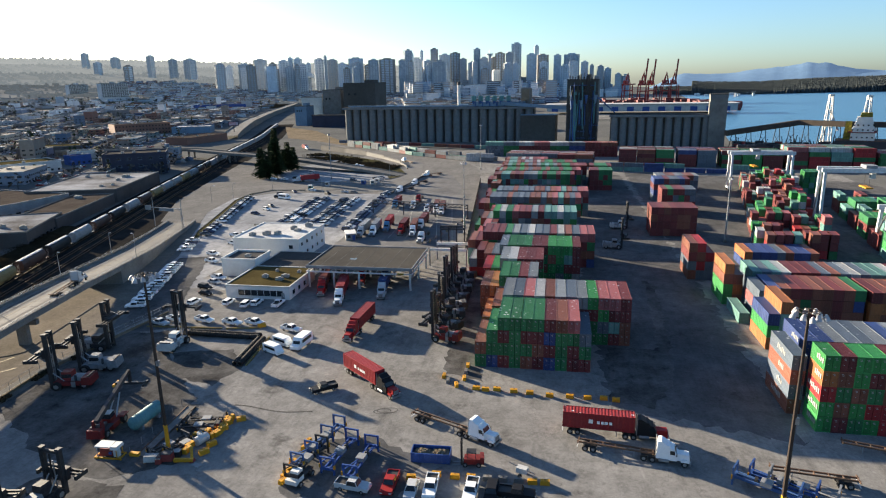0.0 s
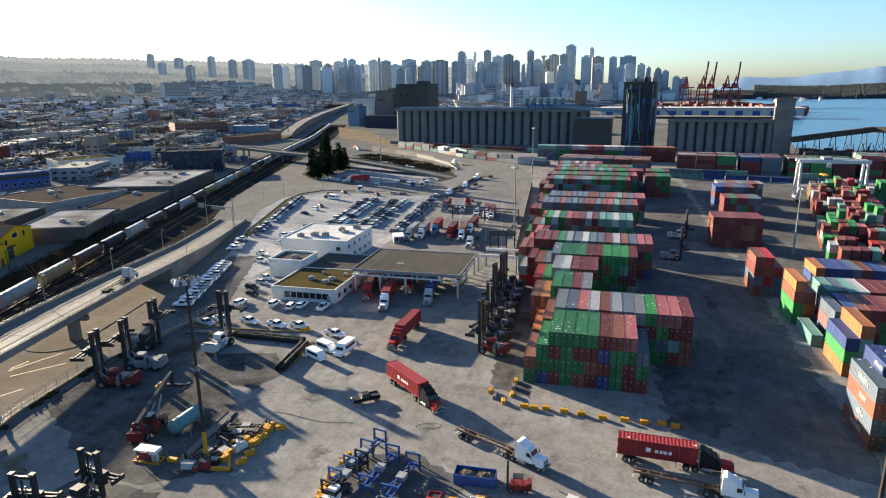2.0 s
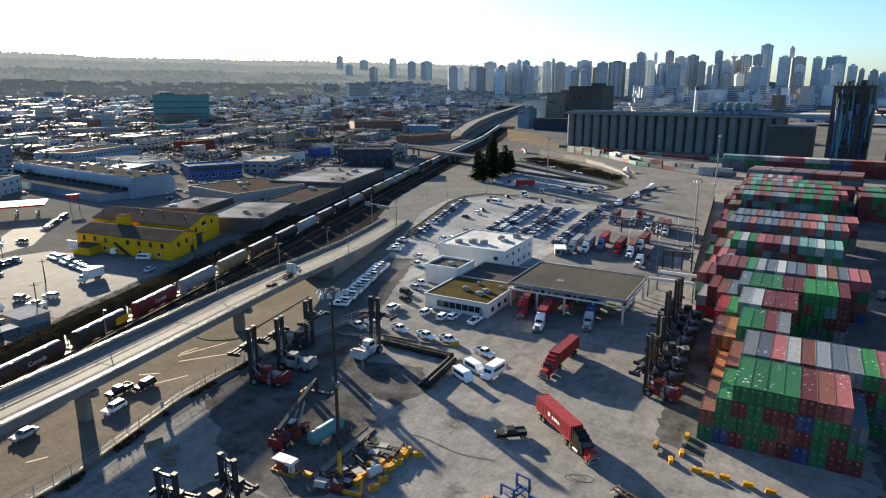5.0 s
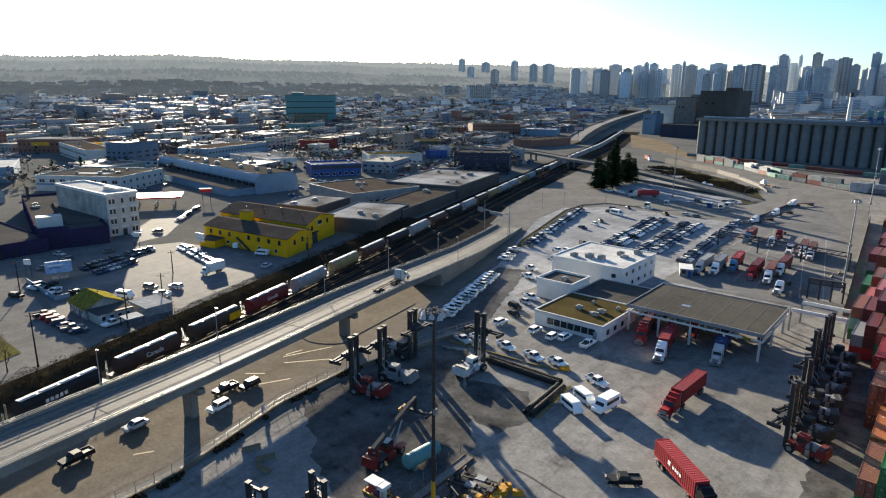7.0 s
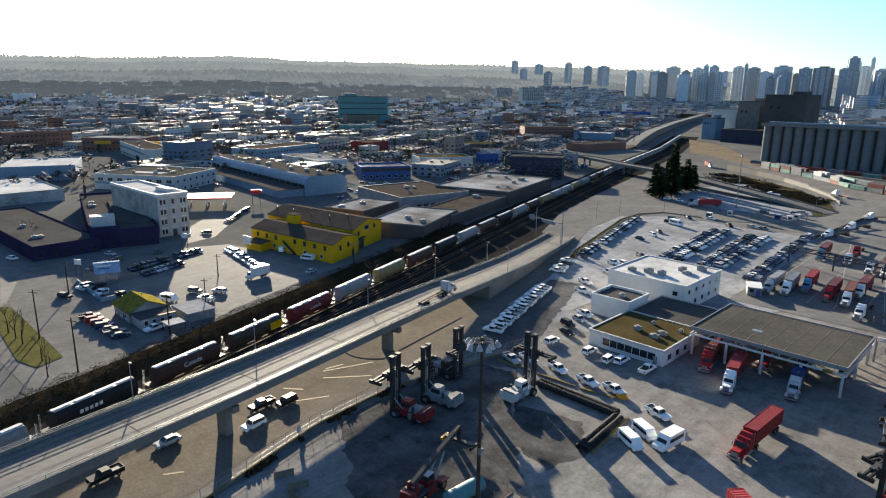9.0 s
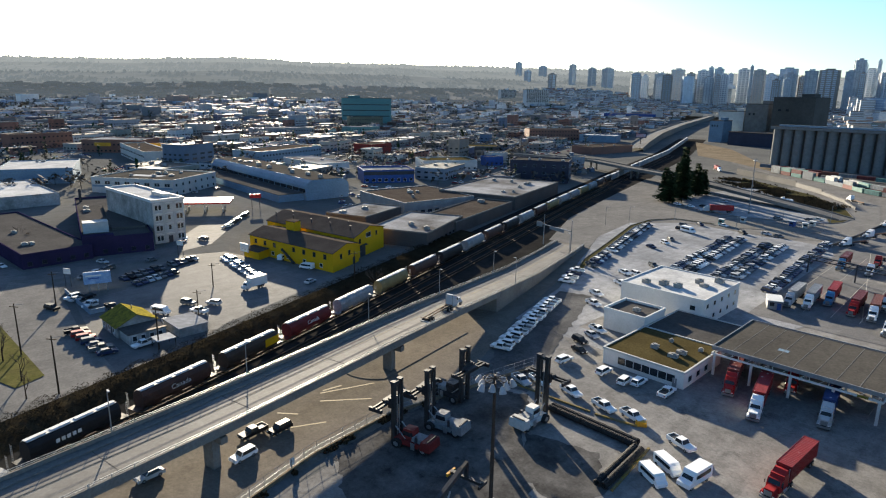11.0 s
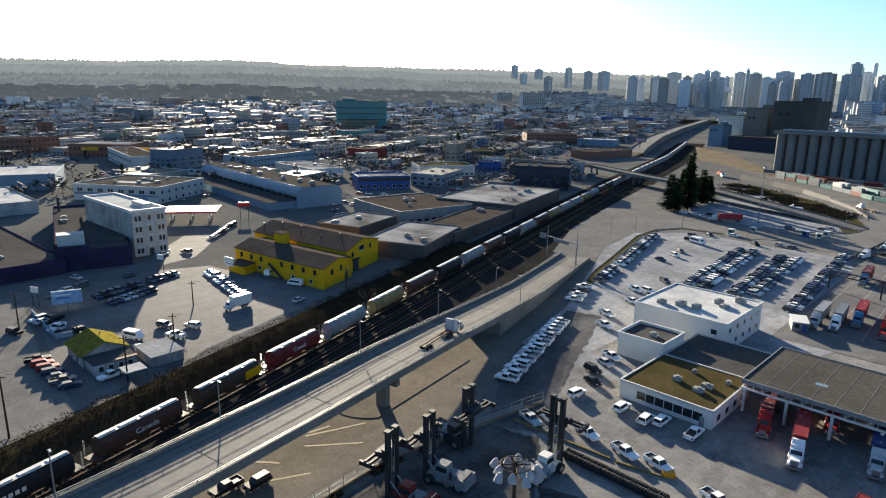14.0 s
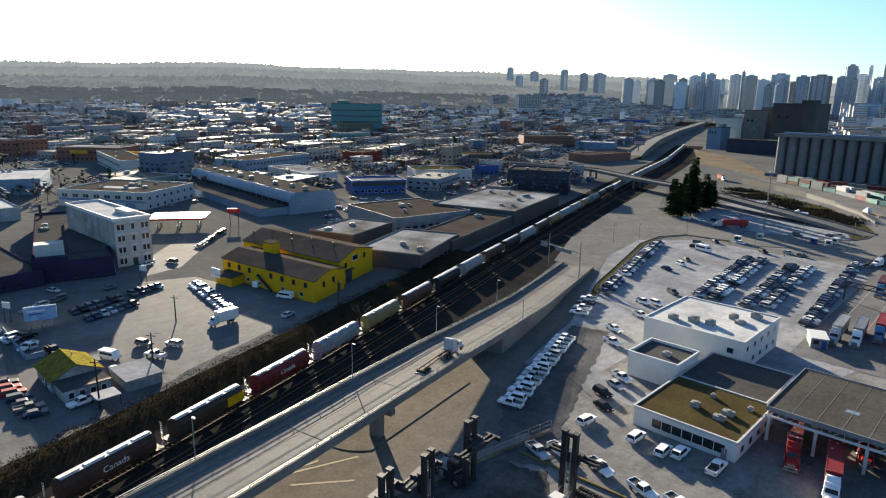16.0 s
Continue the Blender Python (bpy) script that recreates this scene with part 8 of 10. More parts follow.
# ---- freight train ----
HOPPER_COL = {"brown": (0.075, 0.04, 0.032), "black": (0.022, 0.022, 0.024), "grey": (0.27, 0.28, 0.29), "tan": (0.27, 0.2, 0.09), "red": (0.16, 0.022, 0.022), "yellowend": (0.06, 0.042, 0.03)}
for k, c in HOPPER_COL.items():
    M["h_" + k] = surf("hopper_" + k, c, tuple(v * 0.7 for v in c), 0.3, 2.0, 0.6, speck=0.3)
M["frost"] = surf("frosty_roof", (0.55, 0.56, 0.57), (0.34, 0.34, 0.34), 0.6, 3.0, 0.6, speck=0.3)
HL = 18.4


def hopper_master(k, words):
    """A covered hopper wagon: round-sided body, frosted roof walk, hoppers, bogies and ladders. Length along y."""
    h = thing("hopper_wagon", words, "rail wagon", group="freight train")
    prof_ = [(-1.05, 1.25), (1.05, 1.25), (1.5, 1.9), (1.58, 2.8), (1.45, 3.7), (1.05, 4.35), (0.5, 4.6), (-0.5, 4.6), (-1.05, 4.35), (-1.45, 3.7), (-1.58, 2.8), (-1.5, 1.9)]
    bm2 = Mesh()
    n2 = len(prof_)
    for y, kz in ((-HL / 2 + 1.5, 1.0), (HL / 2 - 1.5, 1.0)):
        bm2.v += [(x, y, z) for x, z in prof_]
    for i in range(n2):
        bm2.f.append(((i + 1) % n2, i, i + n2, (i + 1) % n2 + n2))
    bm2.f += [tuple(range(n2)), tuple(range(2 * n2 - 1, n2 - 1, -1))]
    part("body", bm2, "h_" + k, h)
    part("roof_walk", Mesh().box(0, 0, 4.6, 1.5, HL - 3.4, 0.1), "frost", h, "frosted pale roof walkway")
    for i in range(4):
        part("hatch", Mesh().box(0, -6 + i * 4, 4.7, 0.7, 3.2, 0.12), "frost", h)
    for i in range(3):
        part("hopper", Mesh().box(0, -4.6 + i * 4.6, 0.45, 0.9, 1.2, 0.85, taper=(2.2, 2.8)), "h_" + k, h)
    for s in (-1, 1):
        part("end_sill", Mesh().box(0, s * (HL / 2 - 0.75), 1.05, 2.9, 1.5, 0.25), "h_" + k, h)
        bogie = part("bogie", Mesh().box(0, s * (HL / 2 - 2.2), 0.5, 2.2, 2.6, 0.4), "black", h)
        for dy in (-0.9, 0.9):
            part("wheelset", Mesh().tube((-0.8, s * (HL / 2 - 2.2) + dy, 0.75), (0.8, s * (HL / 2 - 2.2) + dy, 0.75), 0.44, n=10), "rust", bogie)
        lad = Mesh()
        for r_ in range(8):
            lad.box(s * 1.45, s * (HL / 2 - 0.3), 1.2 + r_ * 0.42, 0.5, 0.05, 0.05)
        lad.box(s * 1.2, s * (HL / 2 - 0.3), 1.1, 0.05, 0.06, 3.3), lad.box(s * 1.68, s * (HL / 2 - 0.3), 1.1, 0.05, 0.06, 3.3)
        part("ladder", lad, "steel", h)
    return h


HM_ = {k: hopper_master(k, w) for k, w in {"brown": "brown covered hopper wagon with a frosted roof", "black": "black covered hopper wagon with a frosted roof", "grey": "pale grey covered hopper wagon with a frosted roof", "tan": "tan yellow covered hopper wagon", "red": "dark red covered hopper wagon", "yellowend": "brown hopper wagon with a yellow end panel"}.items()}


def word_mesh(text, size):
    c = bpy.data.curves.new("word", "FONT")
    c.body, c.size, c.align_x, c.extrude = text, size, "CENTER", 0.01
    o = bpy.data.objects.new("word", c)
    scene.collection.objects.link(o)
    bpy.context.view_layer.update()
    me = bpy.data.meshes.new_from_object(o.evaluated_get(bpy.context.evaluated_depsgraph_get()))
    me.name = "lettering"
    bpy.data.objects.remove(o)
    me.materials.clear()
    me.materials.append(M["sign_white"])
    return me


CANADA = word_mesh("Canada", 1.5)
# stations along the rails
ds = [0.0]
ys_ = np.arange(-40, 990, 1.0)
for a, b in zip(ys_, ys_[1:]):
    ds.append(ds[-1] + math.hypot(track_x(b) - track_x(a), 1.0))


def at_distance(d):
    y = float(np.interp(d, ds, ys_))
    return (*track_point(y, 0.0, 0.3)[:2], math.degrees(math.atan2(4, track_x(y + 2) - track_x(y - 2))) - 90)


cp = (-140.4, 62.6)
d0 = float(np.interp(cp[1], ys_, ds))
ORDER = ["black", "brown", "yellowend", "red", "grey", "tan", "brown", "black", "grey", "brown", "black", "grey", "brown", "tan", "grey", "grey", "tan", "grey", "brown", "black"]
PITCH = 21.3
far_train = Mesh()
far_top = Mesh()
for k in range(-4, 44):
    d = d0 + k * PITCH
    if not 0 < d < ds[-1]:
        continue
    x, y, rz = at_distance(d)
    col = ["grey", "brown", "black", "grey"][k + 4] if k < 0 else ORDER[k % len(ORDER)]
    if k < 20:
        w_ = place(HM_[col], pose(x, y, 0.3, 0, 0, rz) @ Matrix.Diagonal((1, 1.07, 1.0, 1)))
        if k in (1, 3):
            part("lettering", CANADA, "sign_white", w_, "white Canada lettering", at=pose(1.66, 0.5, 2.6, 90, 0, 90))
        if k == 2:
            part("end_panel", Mesh().box(1.62, 5.6, 1.9, 0.06, 4.2, 1.9), "yellow_wall", w_, "yellow end panel")
        if k == 0:
            for b_ in range(5):
                part("lettering_bar", Mesh().box(1.64, -3.4 + b_ * 0.9, 2.7, 0.03, 0.6, 0.7), "sign_white", w_)
    else:
        far_train.box(x, y, 0.8, 3.0, HL, 3.6, rz, taper=(0.75, 0.98))
        far_top.box(x, y, 4.42, 1.9, HL - 2, 0.2, rz)
tagged(part("distant_wagons", far_train, "grey"), "far end of the freight train", "rail wagons", kind="stuff")
tagged(part("distant_wagon_roofs", far_top, "frost"), "frosted roofs of far rail wagons", "wagon roofs", kind="stuff")
for o in (*CM.values(), *CF.values(), *TRACTORS.values(), CHASSIS, *HM_.values()):
    remove(o)

# ---- light masts ----
def light_mast(q, h, label, lamps=10, ring=1.9):
    m = thing("light_mast", label, "light mast", pose(q[0], q[1], 0.02), "yard light masts")
    part("plinth", Mesh().tube((0, 0, 0), (0, 0, 0.8), 0.55, n=10), "concrete", m)
    part("base_sleeve", Mesh().tube((0, 0, 0.8), (0, 0, 5.2), 0.36, 0.33, n=10), "yellow" if lamps > 9 else "steel", m, "yellow painted base sleeve" if lamps > 9 else "grey base sleeve")
    part("pole", Mesh().tube((0, 0, 5.2), (0, 0, h), 0.31, 0.16, n=10), "mast_brown" if lamps > 9 else "grey", m)
    rg = Mesh()
    for k in range(12):
        a0, a1 = 2 * math.pi * k / 12, 2 * math.pi * (k + 1) / 12
        rg.tube((ring * 0.7 * math.cos(a0), ring * 0.7 * math.sin(a0), h - 0.4), (ring * 0.7 * math.cos(a1), ring * 0.7 * math.sin(a1), h - 0.4), 0.045, n=5)
    for k in range(4):
        a = math.pi * k / 4
        rg.tube((-ring * 0.7 * math.cos(a), -ring * 0.7 * math.sin(a), h - 0.4), (ring * 0.7 * math.cos(a), ring * 0.7 * math.sin(a), h - 0.4), 0.05, n=5)
    part("lamp_ring", rg, "mast_brown", m)
    part("winch_box", Mesh().box(0.3, 0, h * 0.5, 0.5, 0.5, 0.9), "steel", m)
    for k in range(lamps):
        a = 2 * math.pi * k / lamps + 0.2
        rr = ring * (1.0 if k % 2 else 0.72)
        x, y = rr * math.cos(a), rr * math.sin(a)
        fl_ = Mesh().tube((x * 1.08, y * 1.08, h - 1.25), (x, y, h - 0.75), 0.42, 0.3, n=9)
        fl_.tube((x, y, h - 0.75), (x * 0.97, y * 0.97, h - 0.45), 0.3, 0.12, n=9)
        part("floodlight", fl_, "brass_lamp", m, smooth=True)
    return m


light_mast((-63.7, 86.1), 32.2, "tall rusty light mast with a ring of floodlights")
light_mast((32.0, 81.2), 32.2, "tall brown light mast with a ring of floodlights")
light_mast((-35.8, 250.4), 30, "tall grey light mast beside the truck lanes", 6, 1.2)
light_mast((-52.1, 450.7), 32, "tall thin light mast at the terminal entrance", 4, 1.0)
light_mast((64.7, 248.2), 25, "thin leaning light mast among the stacks", 4, 0.9)
light_mast((-145.4, 397.8), 30, "slender dark light mast in the truck park", 4, 0.9)


def street_lamp(x, y, z, h, rz, label="slim grey street lamp", arm=1.8):
    m = thing("street_lamp", label, "street lamp", pose(x, y, z, 0, 0, rz), "street lamps")
    part("pole", Mesh().tube((0, 0, 0), (0, 0, h), 0.12, 0.07, n=7), "steel", m)
    part("arm", Mesh().tube((0, 0, h), (arm, 0, h + 0.25), 0.05, n=6), "steel", m)
    part("lamp_head", Mesh().box(arm, 0, h + 0.18, 0.8, 0.3, 0.16), "brass_lamp", m)


for y in (42, 66, 92, 128, 160, 195):
    p = deck_point(y, DECK_W - 0.2, 0.9)
    street_lamp(p[0], p[1], p[2], 7.0, 0, "slim grey street lamp on the overpass parapet", 0.6)
for y in (185, 240):
    p = deck_point(y, 0.2, 0.9)
    street_lamp(p[0], p[1], p[2], 8.0, 180, "slim grey street lamp on the overpass parapet", 0.6)
for q in ((-173.5, 318.0), (-164.9, 349.4), (-132.8, 346.4), (-123.4, 382.6), (-106.5, 401.4), (-118.6, 339.6), (-102.2, 371.0), (-181.4, 309.2)):
    street_lamp(q[0], q[1], 0.05, 9.0, 20)
for q, h in (((-164.3, 66.2), 13), ((-192.4, 65.5), 13), ((-224.3, 81.0), 11), ((-173.9, 90.5), 11), ((-186.3, 106.2), 9), ((-213.6, 123.3), 8), ((-186.2, 159.5), 11)):
    pl = thing("utility_pole", "weathered wooden utility pole with a crossarm", "utility pole", pose(q[0], q[1], 0, 0, 0, 35), "utility poles")
    part("pole", Mesh().tube((0, 0, 0), (0, 0, h), 0.2, 0.13, n=7), "bark", pl)
    part("crossarm", Mesh().box(0, 0, h - 0.9, 2.4, 0.14, 0.16), "bark", pl)
    part("lamp_arm", Mesh().tube((0, 0, h - 0.4), (2.6, 0, h), 0.05, n=6), "steel", pl)
# sign gantry over the ramp
ga, gb = (-177.6, 253.0), (-161.6, 249.6)
gt = thing("road_sign_gantry", "grey steel gantry with large road signs", "sign gantry", pose(ga[0], ga[1], 0))
part("post", Mesh().tube((0, 0, 0), (0, 0, 13), 0.22, 0.15), "steel", gt)
part("post", Mesh().tube((gb[0] - ga[0], gb[1] - ga[1], 0), (gb[0] - ga[0], gb[1] - ga[1], 13), 0.22, 0.15), "steel", gt)
part("arm", Mesh().beam((-4, 1, 8.6), (gb[0] - ga[0], gb[1] - ga[1], 8.6), 0.3), "steel", gt)
part("sign_panel", Mesh().beam((3.5, -0.9, 8.0), (12, -3.0, 8.0), 0.15, 1.3), "grey", gt, "back of a road sign panel")
part("sign_panel", Mesh().beam((-4.5, 0.8, 8.4), (-1.2, 0.3, 8.4), 0.15, 2.2), "grey", gt, "back of a road sign panel")

# ---- empty container handlers ----
def handler(q, rz, mast_h, colour, label, spread=3.6, mw=1.0, lift_at=0.66):
    """A heavy lift truck: counterweight body, cab, twin-rail mast, carriage, spreader and big wheels. The mast faces -y."""
    h = thing("container_handler", label, "lift truck", pose(q[0], q[1], 0.03, 0, 0, rz), "container handlers")
    part("chassis", Mesh().box(0, 1.6, 0.75, 2.7, 6.4, 0.9, taper=(0.95, 0.98)), colour, h)
    part("counterweight", Mesh().box(0, 4.0, 0.9, 3.1, 1.7, 1.6, taper=(0.94, 0.85)), colour, h)
    part("engine_hood", Mesh().box(0, 2.4, 1.65, 1.9, 2.2, 0.8, taper=(0.9, 0.9)), "grey", h)
    cab = part("cab", Mesh().box(0, 0.6, 1.65, 1.7, 1.9, 1.9, taper=(0.9, 0.85)), colour if colour != "offwhite" else "white", h)
    part("pane", Mesh().box(0, 0.6, 2.3, 1.72, 1.8, 0.8, taper=(0.93, 0.9)), "glass", cab)
    for s in (-1, 1):
        part("wheel", WHEEL_BIG, "rubber", h, at=pose(s * 1.55, -0.9, 0.85))
        part("wheel", WHEEL_BIG, "rubber", h, at=pose(s * 1.2, 3.6, 0.8) @ Matrix.Diagonal((0.8, 0.9, 0.9, 1)))
        part("mast_rail", Mesh().box(s * 0.95 * mw, -1.9, 0.4, 0.38, 0.65, mast_h), "black", h)
        part("inner_rail", Mesh().box(s * (0.95 * mw - 0.36), -1.9, 0.6, 0.24, 0.5, mast_h - 0.6), "black", h)
        part("tilt_ram", Mesh().tube((s * 0.8, 0.2, 1.6), (s * 0.8, -1.7, 3.6), 0.1), "steel", h)
        part("lift_ram", Mesh().tube((s * 0.28, -1.75, 0.5), (s * 0.28, -1.75, mast_h * 0.8), 0.11), "steel", h)
        part("mast_top", Mesh().box(s * (0.95 * mw - 0.15), -1.95, mast_h + 0.35, 0.8, 0.8, 0.3), "dark", h, "dark mast head with sheaves")
    for z in (1.0, mast_h * 0.35, mast_h * 0.65, mast_h - 0.2):
        part("cross_tie", Mesh().box(0, -1.9, z, 1.9 * mw + 0.3, 0.4, 0.42), "black", h)
    zc = mast_h * (0.42 if q[0] > -40 or mast_h < 8 else lift_at)
    part("carriage", Mesh().box(0, -2.35, zc - 0.6, 2.2 * mw + 0.3, 0.7, 1.9), "black", h)
    part("side_shift_frame", Mesh().box(0, -2.7, zc + 0.5, 3.0, 0.5, 0.5), "dark", h)
    part("hydraulic_hose", Mesh().tube((0.1, -1.6, zc), (0.1, -1.7, mast_h - 0.3), 0.14, n=6), "rubber", h)
    part("air_cleaner", Mesh().tube((1.0, 2.2, 1.7), (1.0, 2.2, 2.9), 0.22, n=8), "dark", h)
    part("rear_lamp_bar", Mesh().box(0, 4.3, 2.45, 2.4, 0.2, 0.25), "dark", h)
    for dy in (-2.8, -3.6):
        part("spreader_beam", Mesh().box(0, dy, zc, spread * 2, 0.3, 0.45), "black", h)
    part("telescopic_frame", Mesh().box(0, -3.2, zc - 0.1, 2.6, 1.1, 0.8), "dark", h)
    for s in (-1, 1):
        part("spreader_arm", Mesh().box(s * spread, -3.2, zc - 0.35, 0.4, 2.3, 0.7), "black", h)
        part("ladder", Mesh().box(s * 1.5, 1.9, 0.5, 0.1, 0.7, 1.3), "steel", h)
    return h


for (q, rz, mh, c, l) in (
    ((-99.8, 105.7), 283, 11.5, "redmach", "red container handler with a tall black mast"),
    ((-99.9, 114.0), 283, 11.0, "grey", "grey container handler with a tall black mast"),
    ((-106.0, 124.6), 95, 11.5, "black", "black container handler with a raised mast"),
    ((-89.0, 129.1), 182, 12.5, "offwhite", "white container handler with a tall black mast"),
    ((-74.3, 71.2), 175, 7.4, "black", "black container handler with a wide mast frame"),
    ((-79.2, 64.8), 190, 6.9, "black", "dark container handler parked with a wide mast"),
    ((-25.8, 140.0), 270, 12.0, "redmach", "red container handler lifting beside the stacks"),
    ((-26.9, 154.7), 268, 12.0, "dark", "dark grey container handler beside the stacks"),
    ((-27.7, 169.0), 272, 12.5, "dark", "dark grey container handler beside the green stack"),
    ((-27.8, 181.8), 270, 12.0, "dark", "tall dark container handler beside the stacks"),
    ((-26.4, 147.9), 262, 8.4, "black", "black container handler crowded beside the stacks"),
    ((-27.2, 160.9), 275, 9.4, "dark", "dark container handler among other lift trucks"),
    ((-27.8, 175.6), 268, 8.8, "black", "dark container handler beside the orange containers"),
    ((-28.2, 190.2), 272, 10.2, "black", "dark container handler near the lane gantry"),
    ((28.4, 267.0), 90, 11.0, "offwhite", "white container handler in the aisle"),
    ((23.2, 233.6), 90, 11.0, "grey", "grey container handler in the shaded aisle"),
):
    hd_ = handler(q, rz + (random.Random(int(q[1] * 10)).uniform(-16, 16) if q[0] > -40 else 0), mh, c, l, mw=1.8 if mh < 8 else 1.0)
    if q[0] < -85:
        hd_.matrix_basis = hd_.matrix_basis @ Matrix.Diagonal((1.2, 1.2, 1.0, 1))


def reach_stacker(q, rz, label):
    h = thing("reach_stacker", label, "reach stacker", pose(q[0], q[1], 0.03, 0, 0, rz))
    part("chassis", Mesh().box(0, 0.6, 0.75, 2.4, 7.4, 0.7), "redmach", h)
    for s in (-1, 1):
        part("mudguard", Mesh().box(s * 1.75, -2.2, 1.75, 1.3, 2.2, 0.12, taper=(0.9, 0.7)), "redmach", h)
        part("side_tank", Mesh().box(s * 1.5, 0.7, 0.8, 0.9, 2.4, 0.95), "redmach", h)
        part("walkway", Mesh().box(s * 1.35, 2.6, 1.75, 0.9, 2.6, 0.08), "dark", h)
        part("boom_support", Mesh().box(s * 0.75, 3.3, 1.4, 0.3, 1.1, 2.0, taper=(1, 0.5)), "redmach", h)
        part("lift_ram", Mesh().tube((s * 0.7, -1.6, 1.4), (s * 0.4, -4.5, 5.0), 0.15), "steel", h)
        part("wheel", WHEEL_BIG, "rubber", h, at=pose(s * 1.75, -2.2, 0.85))
        part("wheel", WHEEL_BIG, "rubber", h, at=pose(s * 1.35, 3.4, 0.85))
        part("headlamp", Mesh().box(s * 1.0, -3.2, 1.3, 0.35, 0.15, 0.25), "offwhite", h)
    part("counterweight", Mesh().box(0, 4.2, 0.75, 2.9, 1.5, 1.5, taper=(0.92, 0.7)), "redmach", h)
    part("engine_cover", Mesh().box(0, 2.4, 1.45, 1.5, 2.0, 0.85, taper=(0.9, 0.9)), "dark", h, "dark engine cover")
    part("exhaust", Mesh().tube((1.0, 2.9, 1.8), (1.0, 2.9, 3.1), 0.1, n=7), "steel", h)
    cab = part("cab", Mesh().box(0, -0.3, 1.5, 1.7, 1.9, 0.75), "redmach", h)
    part("pane", Mesh().box(0, -0.3, 2.25, 1.6, 1.8, 0.85, taper=(0.88, 0.85)), "glass", cab)
    part("cab_roof", Mesh().box(0, -0.3, 3.1, 1.5, 1.65, 0.1), "offwhite", cab)
    part("boom", Mesh().beam((0, 3.6, 3.3), (0, -8.0, 6.6), 0.68, 0.8), "dark", h, "dark grey telescopic boom")
    part("inner_boom", Mesh().beam((0, -8.0, 6.6), (0, -9.6, 7.0), 0.5, 0.6), "black", h)
    part("hanger", Mesh().box(0, -9.5, 4.6, 0.5, 0.5, 2.2), "black", h)
    part("spreader", Mesh().box(0, -9.5, 4.2, 5.8, 0.7, 0.45), "black", h)
    for s in (-1, 1):
        part("spreader_end", Mesh().box(s * 2.9, -9.5, 4.0, 0.35, 2.2, 0.5), "black" if s < 0 else "yellow", h)


reach_stacker((-79.3, 91.6), 190, "red reach stacker with a grey raised boom")

# ---- yard clutter ----
def tank(q, rz):
    t = thing("storage_tank", "pale green horizontal storage tank on saddles", "tank", pose(q[0], q[1], 0.02, 0, 0, rz))
    part("shell", Mesh().tube((0, -3.4, 1.75), (0, 3.4, 1.75), 1.25, n=18), "teal", t, smooth=True)
    for s in (-1, 1):
        part("end_cap", Mesh().tube((0, s * 3.4, 1.75), (0, s * 3.85, 1.75), 1.25, 0.7, n=18), "teal", t, smooth=True)
        part("saddle", Mesh().box(0, s * 2.2, 0, 2.0, 0.5, 0.9), "grey", t)


tank((-73.4, 94.3), -4)
cb = thing("pump_unit", "white and red pump unit on a yellow skid frame", "pump unit", pose(-73.0, 83.6, 0.02, 0, 0, 2))
for s in (-1, 1):
    part("skid_rail", Mesh().box(0, s * 0.95, 0, 4.7, 0.2, 0.28), "yellow", cb)
    part("skid_end", Mesh().box(s * 2.25, 0, 0.02, 0.2, 1.9, 0.26), "yellow", cb)
    for t in (-1, 1):
        part("roof_post", Mesh().box(s * 1.75, t * 0.8, 0.28, 0.1, 0.1, 1.9), "yellow" if s > 0 else "offwhite", cb)
part("roof", Mesh().box(-0.65, 0, 2.15, 2.7, 2.1, 0.14, taper=(0.98, 0.95)), "white", cb)
part("roof_hood", Mesh().box(1.4, 0, 1.75, 1.3, 2.0, 0.55, taper=(0.9, 0.9)), "white", cb)
part("pump_housing", Mesh().box(-0.5, 0.1, 0.28, 2.2, 1.2, 1.3, taper=(0.9, 0.85)), "crane_red", cb, "red pump housing")
part("control_panel", Mesh().box(1.5, -0.3, 0.28, 0.9, 0.7, 1.4), "offwhite", cb)
part("gauge_plate", Mesh().box(0.5, -0.66, 0.7, 0.5, 0.05, 0.5), "blue", cb)
slab = thing("storage_pad", "dark weedy pad with a paler concrete strip", "slab", pose(-69.7, 92.6, 0.02, 0, 0, 3))
part("pad", Mesh().box(-1.2, 0, 0, 7.2, 17.0, 0.06), "moss_pad" if "moss_pad" in M else "oily", slab)
part("strip", Mesh().box(1.6, 0, 0.02, 1.5, 17.0, 0.1), "concrete", slab, "pale concrete strip")
for x in (0.75, 2.45):
    part("rail", Mesh().box(x, 0, 0.04, 0.14, 17.0, 0.2), "rust", slab)
for k in range(6):
    part("fence_post", Mesh().box(-0.4, -8.4 + k * 3.4, 0, 0.08, 0.08, 1.5), "steel", slab)
part("kerb_beam", Mesh().box(-3.0, -8.4, 0.04, 0.2, 5.0, 0.3, 50), "yellow", slab)
part("kerb_block", Mesh().box(0.4, -8.4, 0.04, 1.7, 0.7, 0.6), "yellow", slab)
